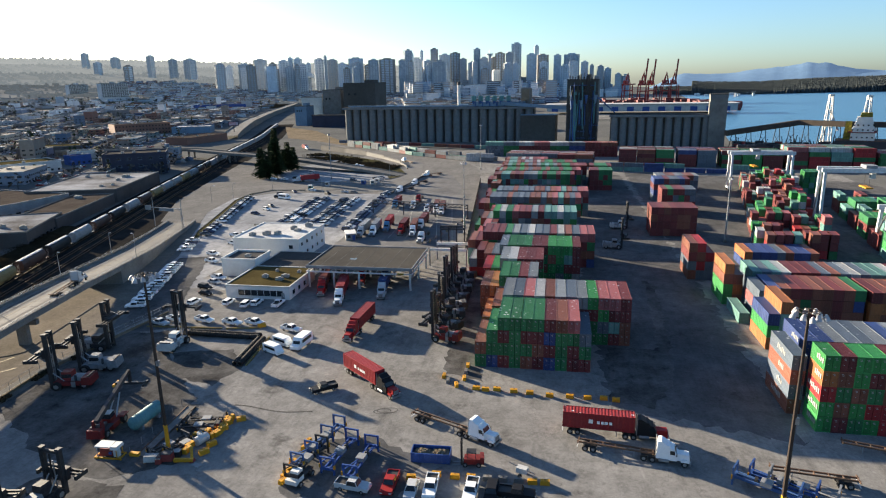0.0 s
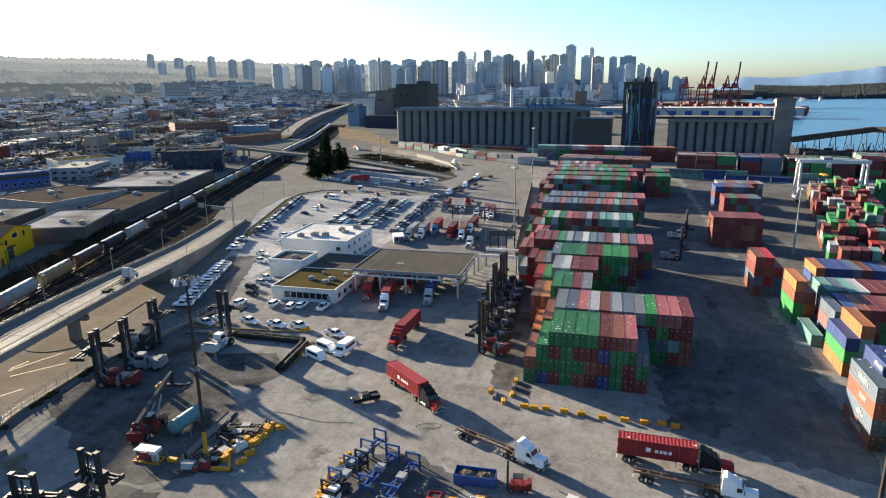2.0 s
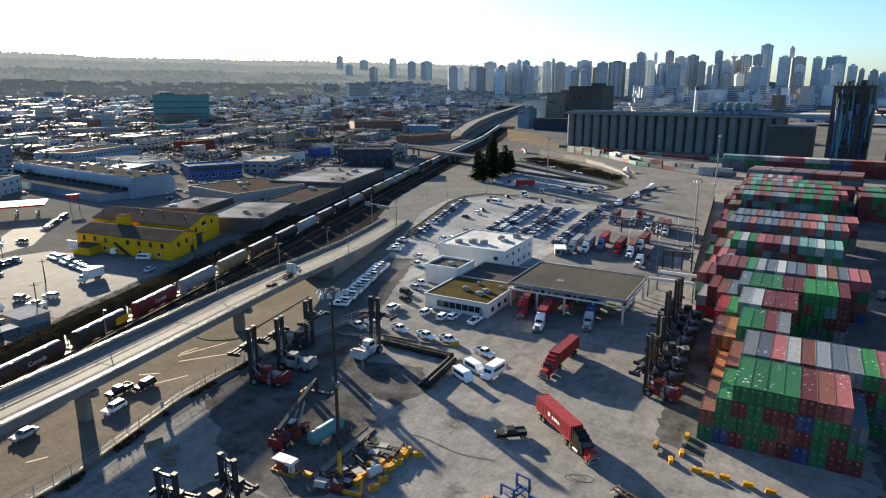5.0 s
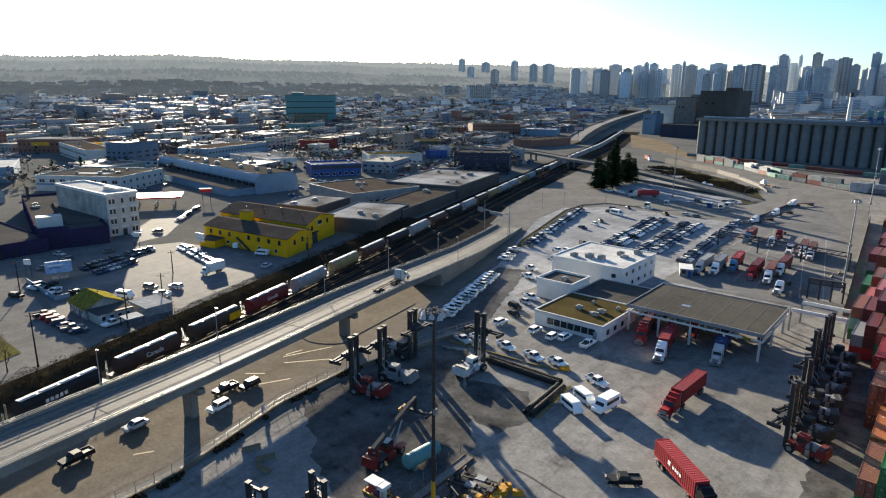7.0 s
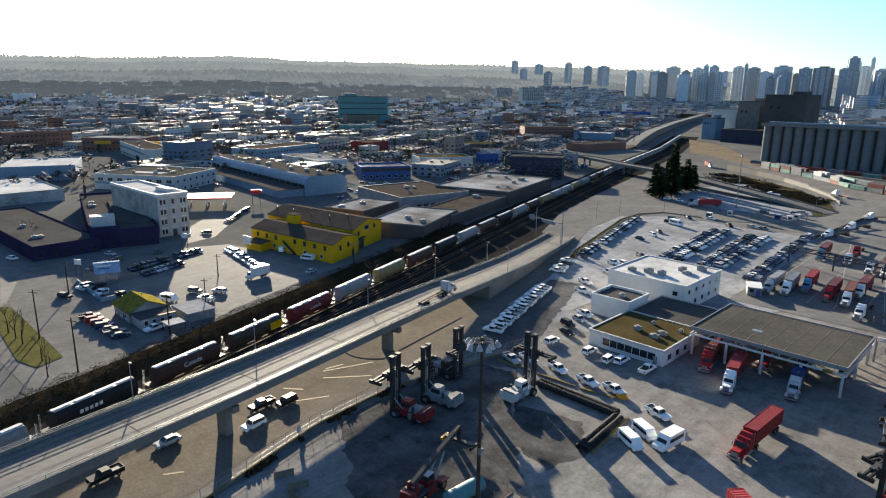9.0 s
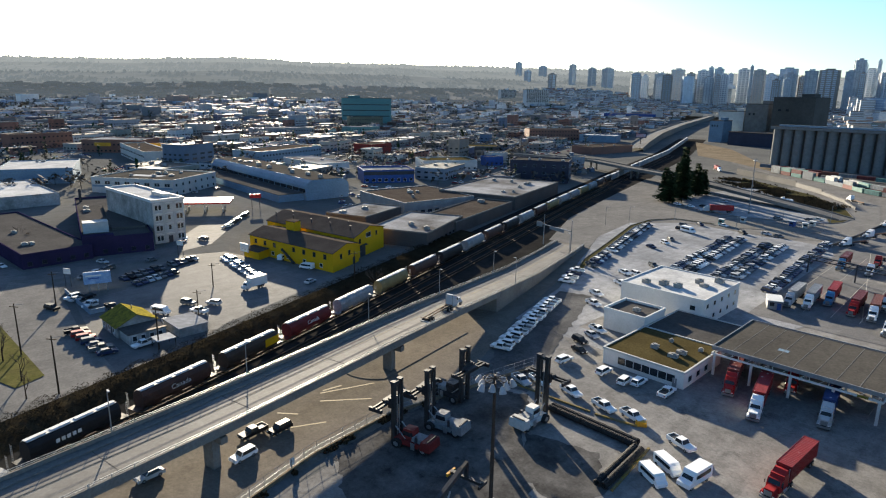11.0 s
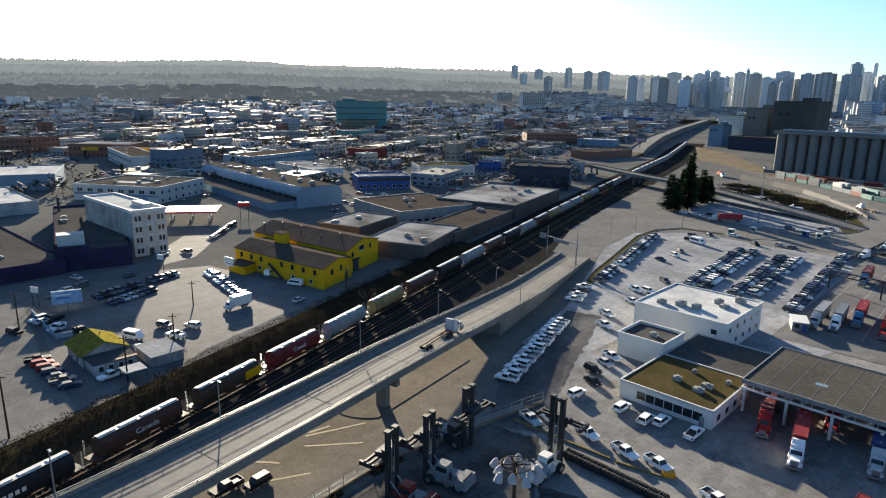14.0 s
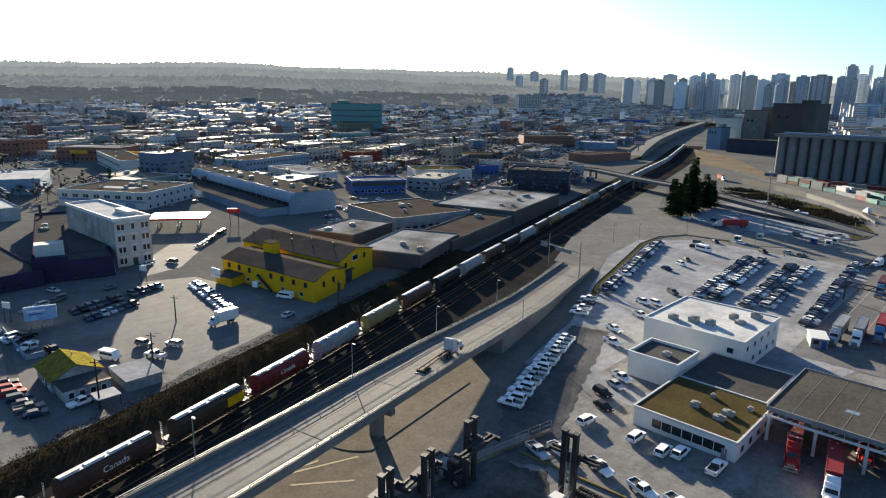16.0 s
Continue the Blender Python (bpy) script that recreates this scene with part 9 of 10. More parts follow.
for q, c, w in (((-65.0, 83.2), "offwhite", (2.3, 1.2, 1.0)), ((-62.4, 83.8), "crane_red", (1.8, 1.3, 1.3)), ((-63.4, 82.7), "crane_red", (0.9, 0.9, 0.8)), ((-61.6, 85.2), "black", (1.4, 1.2, 0.9)), ((-59.3, 95.0), "crane_red", (0.8, 1.5, 0.9))):
    ub = thing("utility_box", {"offwhite": "white", "crane_red": "red", "black": "black"}[c] + " steel utility box beside the lifting frames", "utility box", pose(q[0], q[1], 0.03, 0, 0, 12), "utility boxes")
    part("body", Mesh().box(0, 0, 0.1, w[0], w[1], w[2], taper=(0.94, 0.9)), c, ub)
    part("lid", Mesh().box(0, 0, w[2] + 0.1, w[0] * 0.96, w[1] * 0.92, 0.08), "grey" if c != "crane_red" else "dark", ub)
    part("bearer", Mesh().box(0, 0, 0, w[0] * 0.8, w[1] * 0.8, 0.1), "black", ub)
ya_ = thing("yellow_lift_arm", "yellow steel lifting arm lying by the heap", "lifting arm", pose(-59.4, 83.6, 0.03, 0, 0, 10))
part("beam", Mesh().box(0, 0, 0.2, 3.2, 0.5, 0.55), "yellow", ya_)
part("beam", Mesh().beam((1.4, 0, 0.4), (0.4, 2.6, 1.2), 0.45), "yellow", ya_)
part("hook", Mesh().tube((1.4, -0.2, 0.2), (1.4, 0.5, 0.2), 0.4, n=10), "crane_red", ya_)
part("plate", Mesh().box(2.4, -0.9, 0, 1.8, 0.9, 0.1, -30), "grey", ya_)


def spreader_frame(q, rz, colour, label, L=9.0):
    """A container spreader lying on the ground: side beams, end frames, corner legs."""
    f = thing("lifting_spreader", label, "lifting frame", pose(q[0], q[1], 0.03, 0, 0, rz), "lifting frames")
    for s in (-1, 1):
        part("side_beam", Mesh().box(s * 0.45, 0, 0.9, 0.25, L, 0.4), colour, f)
        part("end_beam", Mesh().box(0, s * L / 2, 0.75, 2.4, 0.35, 0.5), colour, f)
        for t in (-1, 1):
            part("corner_leg", Mesh().box(s * 1.15, t * L / 2, 0, 0.28, 0.28, 2.9), colour, f)
            part("corner_flap", Mesh().box(s * 1.3, t * (L / 2 + 0.1), 1.1, 0.3, 0.2, 0.7), "yellow", f)
        part("top_rail", Mesh().box(0, s * L / 2, 2.8, 2.6, 0.25, 0.25), colour, f)
    part("centre_box", Mesh().box(0, 0, 1.2, 1.4, 1.6, 0.7), "grey", f)
    part("brace", Mesh().beam((-1.1, -L / 2, 2.0), (1.1, L / 2, 1.2), 0.14), colour, f)
    part("hose_reel", Mesh().tube((0.3, 1.3, 1.3), (0.3, 1.7, 1.3), 0.5, n=10), "black", f)
    return f


for q, rz, c in (((-38.8, 89.0), -12, "pipe_blue"), ((-37.8, 92.6), -12, "pipe_blue"), ((-33.8, 88.5), -8, "blue"), ((-29.7, 87.0), -6, "blue"), ((-38.5, 85.7), -12, "black"), ((32.6, 89.3), 60, "pipe_blue"), ((35.2, 90.2), 60, "blue"), ((37.6, 89.2), 62, "grey")):
    spreader_frame(q, rz, c, "blue steel container lifting frame on the ground")
for q, rz in (((-64.6, 87.6), -24), ((-62.0, 88.4), -22), ((-62.9, 94.2), -76), ((-62.6, 96.6), -78)):
    low = spreader_frame(q, rz, "black", "black steel lifting frame lying in the yard", 6.6)
    low.matrix_basis = low.matrix_basis @ Matrix.Diagonal((1, 1, 0.45, 1))

BLOCK_ME = Mesh()
BLOCK_ME.box(0, 0, 0, 1.5, 0.75, 0.75, taper=(0.94, 0.88))
BLOCK_ME = BLOCK_ME.make("barrier_block")
BLOCK_ME.materials.append(M["yellow"])
BLOCK_W = BLOCK_ME.copy()
BLOCK_W.materials[0] = M["concrete"]
EYE = Mesh().tube((-0.14, 0, 0.74), (-0.1, 0, 0.92), 0.03, n=5).tube((-0.1, 0, 0.92), (0.1, 0, 0.92), 0.03, n=5).tube((0.1, 0, 0.92), (0.14, 0, 0.74), 0.03, n=5).make("lifting_eye")
EYE.materials.append(M["rust"])


def block(x, y, rz, worn=False, s=1.0):
    b = part("barrier_block", BLOCK_W if worn else BLOCK_ME, "yellow", at=pose(x, y, 0.02, 0, 0, rz) @ Matrix.Diagonal((s, s, s, 1)))
    tagged(b, ("worn grey" if worn else "yellow painted") + " concrete barrier block on the asphalt", "barrier block", "barrier blocks")
    part("lifting_eye", EYE, "rust", b)


rng2 = random.Random(3)
for q in ((-14.4, 116.0), (-12.5, 115.7), (-10.2, 116.1), (-6.8, 115.8), (-3.6, 115.5), (0.3, 114.9), (4.2, 115.0), (7.6, 115.0), (10.7, 115.2), (13.0, 114.8)):
    block(q[0], q[1], rng2.uniform(-8, 8))
for q in ((-18.6, 116.9), (-17.4, 120.1), (-17.5, 123.4), (-17.5, 126.2), (-21.8, 120.6), (-20.6, 118.4)):
    block(q[0], q[1], 90 + rng2.uniform(-15, 15), rng2.random() < 0.4)
for q, w in (((-20.9, 84.8), 0), ((-17.1, 86.1), 0), ((-14.1, 85.9), 0), ((-11.6, 86.2), 0), ((-9.0, 86.2), 1), ((-6.6, 86.3), 1), ((-4.1, 86.4), 1), ((-2.0, 86.3), 0), ((-0.1, 86.4), 0), ((-24.9, 85.1), 1)):
    block(q[0], q[1], rng2.uniform(-6, 6), bool(w))
for k in range(7):
    a, b = (-58.1, 92.4), (-58.6, 97.8)
    block(a[0] + (b[0] - a[0]) * k / 6 + rng2.uniform(-.3, .3), a[1] + (b[1] - a[1]) * k / 6, 60 + rng2.uniform(-20, 20), False, 1.15)
for q in ((-56.3, 97.7), (-57.4, 86.5), (-57.4, 89.0), (-58.7, 91.6), (-61.5, 91.6), (-60.6, 86.6), (-60.9, 88.0), (-60.2, 92.4)):
    block(q[0], q[1], rng2.uniform(0, 90), False, 1.15)
for q in ((-40.9, 82.3), (-40.9, 83.8), (-41.0, 85.8), (-40.8, 90.4), (-41.0, 92.2), (-40.6, 80.8)):
    block(q[0], q[1], 60 + rng2.uniform(-15, 15), False)
for q, r in (((-98.7, 78.0), 70), ((-94.4, 78.0), 65), ((-92.0, 75.8), 5)):
    j = thing("jersey_barrier", "ochre concrete jersey barrier standing in the yard", "barrier", pose(q[0], q[1], 0.02, 0, 0, r), "jersey barriers")
    part("body", Mesh().side([(-0.4, 0), (0.4, 0), (0.36, 0.15), (0.14, 0.4), (0.1, 0.9), (-0.1, 0.9), (-0.14, 0.4), (-0.36, 0.15)], 3.2), "dirt", j)
# rolls and drums at the spreader heap
for k, q in enumerate(((-59.6, 89.6), (-60.7, 91.0))):
    d = thing("plastic_drum", "white plastic drum among yellow blocks", "drum", pose(q[0], q[1], 0.02, 0, 0, -20 + 60 * k) @ Matrix.Diagonal((1.3 - 0.4 * k, 1.3 - 0.4 * k, 1.3 - 0.4 * k, 1)), "drums")
    part("shell", Mesh().tube((0, -0.9, 0.6), (0, 0.9, 0.6), 0.6, n=14), "offwhite", d)
    part("lid", Mesh().tube((0, 0.9, 0.6), (0, 0.98, 0.6), 0.5, n=14), "yellow", d)

# tyre walls
TY_ME = Mesh()
for k in range(12):
    a0, a1 = 2 * math.pi * k / 12, 2 * math.pi * (k + 1) / 12
    ring_ = []
    for a in (a0, a1):
        c_, s_ = math.cos(a), math.sin(a)
        ring_.append([(r_ * c_, x_, r_ * s_) for r_, x_ in ((0.36, -0.14), (0.62, -0.2), (0.68, 0.0), (0.62, 0.2), (0.36, 0.14))])
    base_k = len(TY_ME.v)
    TY_ME.v += ring_[0] + ring_[1]
    for j_ in range(5):
        TY_ME.f.append((base_k + j_, base_k + 5 + j_, base_k + 5 + (j_ + 1) % 5, base_k + (j_ + 1) % 5))
TY_ME = TY_ME.make("tyre")
TY_ME.materials.append(M["rubber"])
for (a, b, n_) in (((-89.4, 135.5), (-70.7, 135.2), 44), ((-69.5, 133.8), (-68.4, 119.6), 34)):
    tw_ = thing("tyre_wall", "low wall of used black truck tyres", "tyre wall", pose(0, 0, 0), "tyre walls")
    rz = math.degrees(math.atan2(b[1] - a[1], b[0] - a[0])) - 90
    for row in range(2):
        for k in range(n_):
            f_ = k / (n_ - 1)
            off_ = (row - 0.5) * 1.2
            cx, cy = a[0] + (b[0] - a[0]) * f_ + off_ * math.cos(radians(rz)), a[1] + (b[1] - a[1]) * f_ + off_ * math.sin(radians(rz))
            part("tyre", TY_ME, "rubber", tw_, at=pose(cx, cy, 0.7, rng2.uniform(-8, 8), 0, rz + rng2.uniform(-8, 8)))
for a, b in (((-103.8, 138.7), (-94.3, 139.5)), ((-93.0, 139.4), (-83.3, 140.1)), ((-82.1, 140.0), (-73.9, 141.7)), ((-66.6, 120.0), (-68.5, 136.1))):
    kb = thing("yellow_kerb", "worn yellow concrete kerb beam", "kerb", pose(0, 0, 0), "yellow kerbs")
    part("beam", Mesh().beam((a[0], a[1], 0.2), (b[0], b[1], 0.2), 0.4, 0.36), "worn_yellow", kb)
yb_ = thing("yellow_bollard_box", "yellow painted steel bin at the kerb end", "bin", pose(-73.6, 142.7, 0.02, 0, 0, 30))
part("body", Mesh().box(0, 0, 0, 2.2, 1.2, 0.9, taper=(0.9, 0.8)), "yellow", yb_)
part("lid", Mesh().box(0, 0, 0.9, 2.0, 1.0, 0.1), "yellow", yb_)

# blue skip with rubble, yard forklift, light tower trailer
sk = thing("open_skip", "blue steel open-top skip full of brown rubble", "skip", pose(-18.8, 90.7, 0.02, 0, 0, 2))
sm_ = Mesh()
for cx, cy, sx, sy in ((0, -1.3, 6.4, 0.12), (0, 1.3, 6.4, 0.12), (-3.2, 0, 0.12, 2.5), (3.2, 0, 0.12, 2.5)):
    sm_.box(cx, cy, 0, sx, sy, 1.7)
part("side", sm_, "blue", sk)
part("floor", Mesh().box(0, 0, 0.1, 6.2, 2.4, 0.1), "blue", sk)
rub = Mesh()
for k in range(260):
    x_, y_ = rng2.uniform(-2.8, 2.8), rng2.uniform(-1.1, 1.1)
    s_ = rng2.uniform(0.2, 0.5)
    rub.box(x_, y_, 0.8 + 0.6 * math.exp(-((abs(x_) - 1.5) / 1.0) ** 2) * (1 - abs(y_) / 1.6) + rng2.uniform(0, .1), s_, s_, s_ * 0.7, rng2.uniform(0, 90), taper=(0.6, 0.6))
part("rubble", rub, "dirt", sk, "heap of brown rubble")["kind"] = "stuff"
for k in range(7):
    part("side_post", Mesh().box(-2.9 + k * 0.97, -1.4, 0, 0.1, 0.1, 1.65), "blue", sk)
fl = thing("forklift", "red forklift with a black mast beside the skip", "forklift", pose(-12.4, 90.0, 0.02, 0, 0, -85))
part("body", Mesh().box(0, 0.6, 0.5, 1.7, 3.0, 0.9, taper=(0.95, 0.9)), "redmach", fl)
part("counterweight", Mesh().box(0, 2.1, 0.6, 1.8, 0.8, 1.2, taper=(0.95, 0.8)), "redmach", fl)
part("roof_guard", Mesh().box(0, 0.4, 2.4, 1.4, 1.6, 0.1), "black", fl)
for s in (-1, 1):
    part("mast_rail", Mesh().box(s * 0.45, -1.2, 0.2, 0.16, 0.3, 4.4), "black", fl)
    part("fork", Mesh().box(s * 0.4, -2.0, 0.15, 0.15, 1.4, 0.06), "steel", fl)
    for y in (-0.6, 1.6):
        part("wheel", WHEEL_CAR, "rubber", fl, at=pose(s * 0.8, y, 0.42) @ Matrix.Diagonal((1.2, 1.25, 1.25, 1)))
        part("guard_post", Mesh().box(s * 0.62, 0.4 + (y - 0.5) * 0.6, 1.3, 0.08, 0.08, 1.1), "black", fl)
lt = thing("tow_trailer", "small white equipment trailer with a drawbar", "trailer", pose(-3.7, 88.2, 0.02, 0, 0, 70))
part("casing", Mesh().box(0, 0, 0.6, 1.1, 1.7, 0.9), "offwhite", lt)
part("drawbar", Mesh().beam((0, -0.8, 0.6), (0, -2.6, 0.5), 0.1), "steel", lt)
part("mast", Mesh().beam((0, -2.2, 0.9), (0, 2.2, 1.7), 0.12), "steel", lt)
for s in (-1, 1):
    part("wheel", WHEEL_CAR, "rubber", lt, at=pose(s * 0.7, 0.1, 0.33))
yt = thing("yard_tractor", "white terminal tractor with a square cab", "truck", pose(-38.1, 81.6, 0.02, 0, 0, -12))
part("frame", Mesh().box(0, 0.6, 0.6, 1.0, 4.8, 0.3), "black", yt)
part("cab", Mesh().box(0.2, -1.0, 0.9, 1.5, 1.5, 1.9, taper=(0.92, 0.88)), "white", yt)
part("pane", Mesh().box(0.2, -1.02, 1.7, 1.48, 1.48, 0.7, taper=(0.95, 0.92)), "glass", yt)
part("engine_hood", Mesh().box(-0.2, -1.9, 0.7, 2.1, 0.7, 0.7), "white", yt)
for s in (-1, 1):
    part("wheel", WHEEL_TRUCK, "rubber", yt, at=pose(s * 0.85, -1.4, 0.52))
    part("wheel", WHEEL_TRUCK, "rubber", yt, at=pose(s * 0.85, 1.9, 0.52))

# fence and kerbs between yard and service road
fence = thing("chain_fence", "grey chain-link fence on a low concrete base", "fence", kind="structure")
FP = [(-99.5, 20), (-100.9, 64.2), (-108.2, 90.8), (-110.1, 110.6), (-106.5, 135), (-104, 150)]
FP = sorted(FP, key=lambda p: p[1])
fy = [p[1] for p in FP]
fx = [p[0] for p in FP]
pme = Mesh().tube((0, 0, 0), (0, 0, 2.6), 0.05, n=5).make("post")
pme.materials.append(M["steel"])
for y in np.arange(20, 150, 3.0):
    part("post", pme, "steel", fence, at=pose(float(np.interp(y, fy, fx)), y, 0))
rm_, bm_2 = Mesh(), Mesh()
for y in np.arange(20, 148, 3.0):
    a, b = (float(np.interp(y, fy, fx)), y), (float(np.interp(y + 3, fy, fx)), y + 3)
    for z in (0.9, 1.75, 2.6):
        rm_.beam((a[0], a[1], z), (b[0], b[1], z), 0.035)
    bm_2.beam((a[0], a[1], 0.3), (b[0], b[1], 0.3), 0.35, 0.7)
part("rail_wire", rm_, "steel", fence)
part("base", bm_2, "dirt", fence, "ochre concrete base")
pv = Mesh().ribbon([(float(np.interp(y, fy, fx)) - 1.3, y, 0.14) for y in np.arange(20, 150, 5)], 1.2, 1.2)
tagged(part("pavement", pv, "concrete"), "narrow pale concrete pavement along the fence", "pavement", kind="structure")
bush = Mesh()
for k in range(900):
    y = rng2.uniform(55, 120)
    x = float(np.interp(y, fy, fx)) + rng2.uniform(0.3, 1.6)
    s_ = rng2.uniform(0.2, 0.5)
    if noise.noise((y * 0.15, 0, 0)) < 0.0:
        continue
    bush.box(x, y, rng2.uniform(0, 0.5), s_, s_, s_, rng2.uniform(0, 90), taper=(0.4, 0.4))
tagged(part("weeds", bush, "shrub"), "dry weeds along the fence foot", "weeds", kind="stuff")
sgn = thing("fence_sign", "small white notice board on the fence", "sign", pose(-107.1, 86.3, 0.0, 0, 0, 100))
part("panel", Mesh().box(0, 0, 1.0, 0.9, 0.06, 1.3), "white", sgn)
part("post", Mesh().box(0, 0.06, 0, 0.06, 0.06, 2.3), "steel", sgn)
# traffic island and worn markings under the overpass
isl = Mesh()
ic = (-130.0, 124.4)
ring_pts = [(ic[0] + 9 * math.cos(radians(a)) - 1, ic[1] + 9 * math.sin(radians(a))) for a in range(150, 331, 12)]
ring_pts += [(-129.7, 154.0), (-142.4, 158.5)]
isl.prism(ring_pts, 0.02, 0.2)
tagged(part("traffic_island", isl, "beige"), "kerbed beige traffic island at a bridge column", "traffic island", kind="structure")
for a, b in (((-127.3, 105.6), (-123.3, 117.0)), ((-127.9, 106.7), (-127.2, 111.1)), ((-120.4, 91.3), (-116.5, 99.6)), ((-122.8, 97.4), (-126.1, 94.6)), ((-124.4, 103.6), (-118.0, 112.0)), ((-112.6, 63.9), (-111.0, 66.7))):
    ln = Mesh()
    ln.beam((a[0], a[1], 0.08), (b[0], b[1], 0.08), 0.5, 0.012)
    tagged(part("road_marking", ln, "line_y"), "worn ochre arrow marking on the road", "road marking", kind="structure")
# parking bay lines and road lines
for (a, b, n_) in (((-76.6, 342.5), (-58.4, 243.2), 1), ((-62.2, 334.6), (-44.8, 235.2), 1), ((-53.9, 331.7), (-38.6, 235.8), 1)):
    ln = Mesh()
    ln.beam((a[0], a[1], 0.09), (b[0], b[1], 0.09), 0.25, 0.012)
    tagged(part("lane_line", ln, "line"), "worn white lane line", "road marking", kind="structure")

# kerbs and dry verge round the car park
VERGE = [(-136.1, 212.6), (-150.1, 244.8), (-158.5, 275.2), (-170.7, 317.7), (-171.7, 338.0), (-165.5, 350.7), (-146.0, 352.1)]
vg = Mesh().ribbon([(x, y, 0.11) for x, y in VERGE], 1.5, 0.3)
tagged(part("verge_2", vg, "drygrass"), "narrow strip of dry grass along the car park", "grass", kind="structure")
kb2 = Mesh()
for o in (1.7, -0.5):
    line_ = Mesh().ribbon([(x, y, 0.12) for x, y in VERGE], o, -o).v[0::2]
    for a, b in zip(line_, line_[1:]):
        kb2.beam(a, b, 0.25, 0.3)
tagged(part("kerb", kb2, "concrete"), "pale concrete kerb round the car park", "kerb", kind="structure")
isl2 = [(-145.1, 349.6), (-142.3, 370.8), (-122.2, 378.5), (-103.8, 378.4), (-103.0, 369.7), (-121.5, 358.9), (-135.3, 350.2)]
tagged(part("traffic_island", Mesh().prism(isl2[::-1], 0.02, 0.22), "concrete"), "long kerbed traffic island with pale paving", "traffic island", kind="structure")
rnk = random.Random(12)
for q in ((-143.3, 355.1), (-137.7, 368.5), (-117.1, 377.1), (-111.3, 376.7), (-110.2, 384.8)):
    kx = thing("gate_booth", "small blue and white gate booth on the island", "booth", pose(q[0], q[1], 0.2, 0, 0, rnk.uniform(-20, 20)), "gate booths")
    part("wall", Mesh().box(0, 0, 0, 2.2, 2.0, 2.5), rnk.choice(("blue", "offwhite", "teal")), kx)
    part("roof", Mesh().box(0, 0, 2.5, 2.8, 2.6, 0.2), "white", kx)
    part("pane", Mesh().box(0, -1.02, 1.1, 1.6, 0.06, 0.9), "glass", kx)
# oily working areas of the yard, some also darkened to paint in shade
def ragged(pts, amp, seed):
    rn = random.Random(seed)
    out = []
    for k, a in enumerate(pts):
        b = pts[(k + 1) % len(pts)]
        n_ = max(2, int(math.hypot(b[0] - a[0], b[1] - a[1]) / 1.4))
        for j in range(n_):
            f = j / n_
            out.append((a[0] + (b[0] - a[0]) * f + rn.uniform(-amp, amp), a[1] + (b[1] - a[1]) * f + rn.uniform(-amp, amp)))
    return out


# the first two patches are oil, with shade painted into the same colour
sheet("oil_patch_1", ragged([(-107.5, 95), (-109.5, 110), (-106.0, 134), (-96, 137), (-90, 128), (-84.0, 118.7), (-70.4, 105.4), (-63.0, 95.5), (-60.4, 84.0), (-69.6, 77.2), (-83.2, 80.4), (-95, 88)], 0.9, 3), 0.03, "oily", "oily asphalt where machines are parked, darkened with painted shade", "stain")
sheet("oil_patch_2", ragged([(12, 115), (20, 113), (25, 124), (28, 145), (31, 190), (28, 195), (25.5, 160), (24.8, 141.5), (13, 141)], 0.7, 4), 0.03, "oily", "oil-blackened asphalt along the stack", "stain")
sheet("oil_patch_3", ragged([(-22, 122), (-14, 120), (-13, 200), (-24, 206), (-27, 160)], 0.7, 5), 0.03, "oily", "oil-blackened asphalt under the lift trucks", "stain")
sheet("oil_patch_4", ragged([(-87.9, 124.2), (-74.4, 128.3), (-67.1, 119.8), (-69.3, 110.3), (-79.4, 112.9)], 0.6, 6), 0.036, "oily", "damp dark asphalt inside the tyre wall", "stain")
# these two sheets darken the ground to deepen the stacks' shade
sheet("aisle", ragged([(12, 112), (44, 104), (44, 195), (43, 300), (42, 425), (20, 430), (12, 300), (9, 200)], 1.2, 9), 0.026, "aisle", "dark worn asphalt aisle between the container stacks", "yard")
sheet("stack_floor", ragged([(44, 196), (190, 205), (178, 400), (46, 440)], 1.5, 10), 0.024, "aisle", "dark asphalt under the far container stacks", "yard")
sheet("oil_patch_5", ragged([(-84, 62), (-70, 60), (-62, 68), (-66, 76), (-80, 78)], 0.8, 11), 0.041, "oily", "oil-blackened asphalt round parked machines", "stain")
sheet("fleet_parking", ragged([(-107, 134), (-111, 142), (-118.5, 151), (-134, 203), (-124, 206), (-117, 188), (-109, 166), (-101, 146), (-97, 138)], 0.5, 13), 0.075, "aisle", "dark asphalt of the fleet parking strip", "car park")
sheet("oil_patch_6", ragged([(-40, 78), (-22, 76), (-20, 90), (-30, 96), (-42, 92)], 0.8, 12), 0.03, "aisle", "darker asphalt where spreaders are stored", "stain")
# skid marks and dark spill trails
for k, (a, b) in enumerate((((-44.3, 102.2), (-59.7, 102.6)), ((18.7, 180.8), (19.7, 147.0)))):
    sk_ = Mesh()
    n_s = 9
    pts_ = []
    for j in range(n_s):
        f = j / (n_s - 1)
        pts_.append((a[0] + (b[0] - a[0]) * f + 0.9 * math.sin(f * 5 + k), a[1] + (b[1] - a[1]) * f + 0.6 * math.cos(f * 7 + k), 0.035))
    sk_.ribbon(pts_, 0.22, 0.2)
    tagged(part("spill_trail", sk_, "stain"), "dark oily trail across the asphalt", "stain", kind="structure")
cx_, cy_ = -31.2, 104.5
rg_ = Mesh()
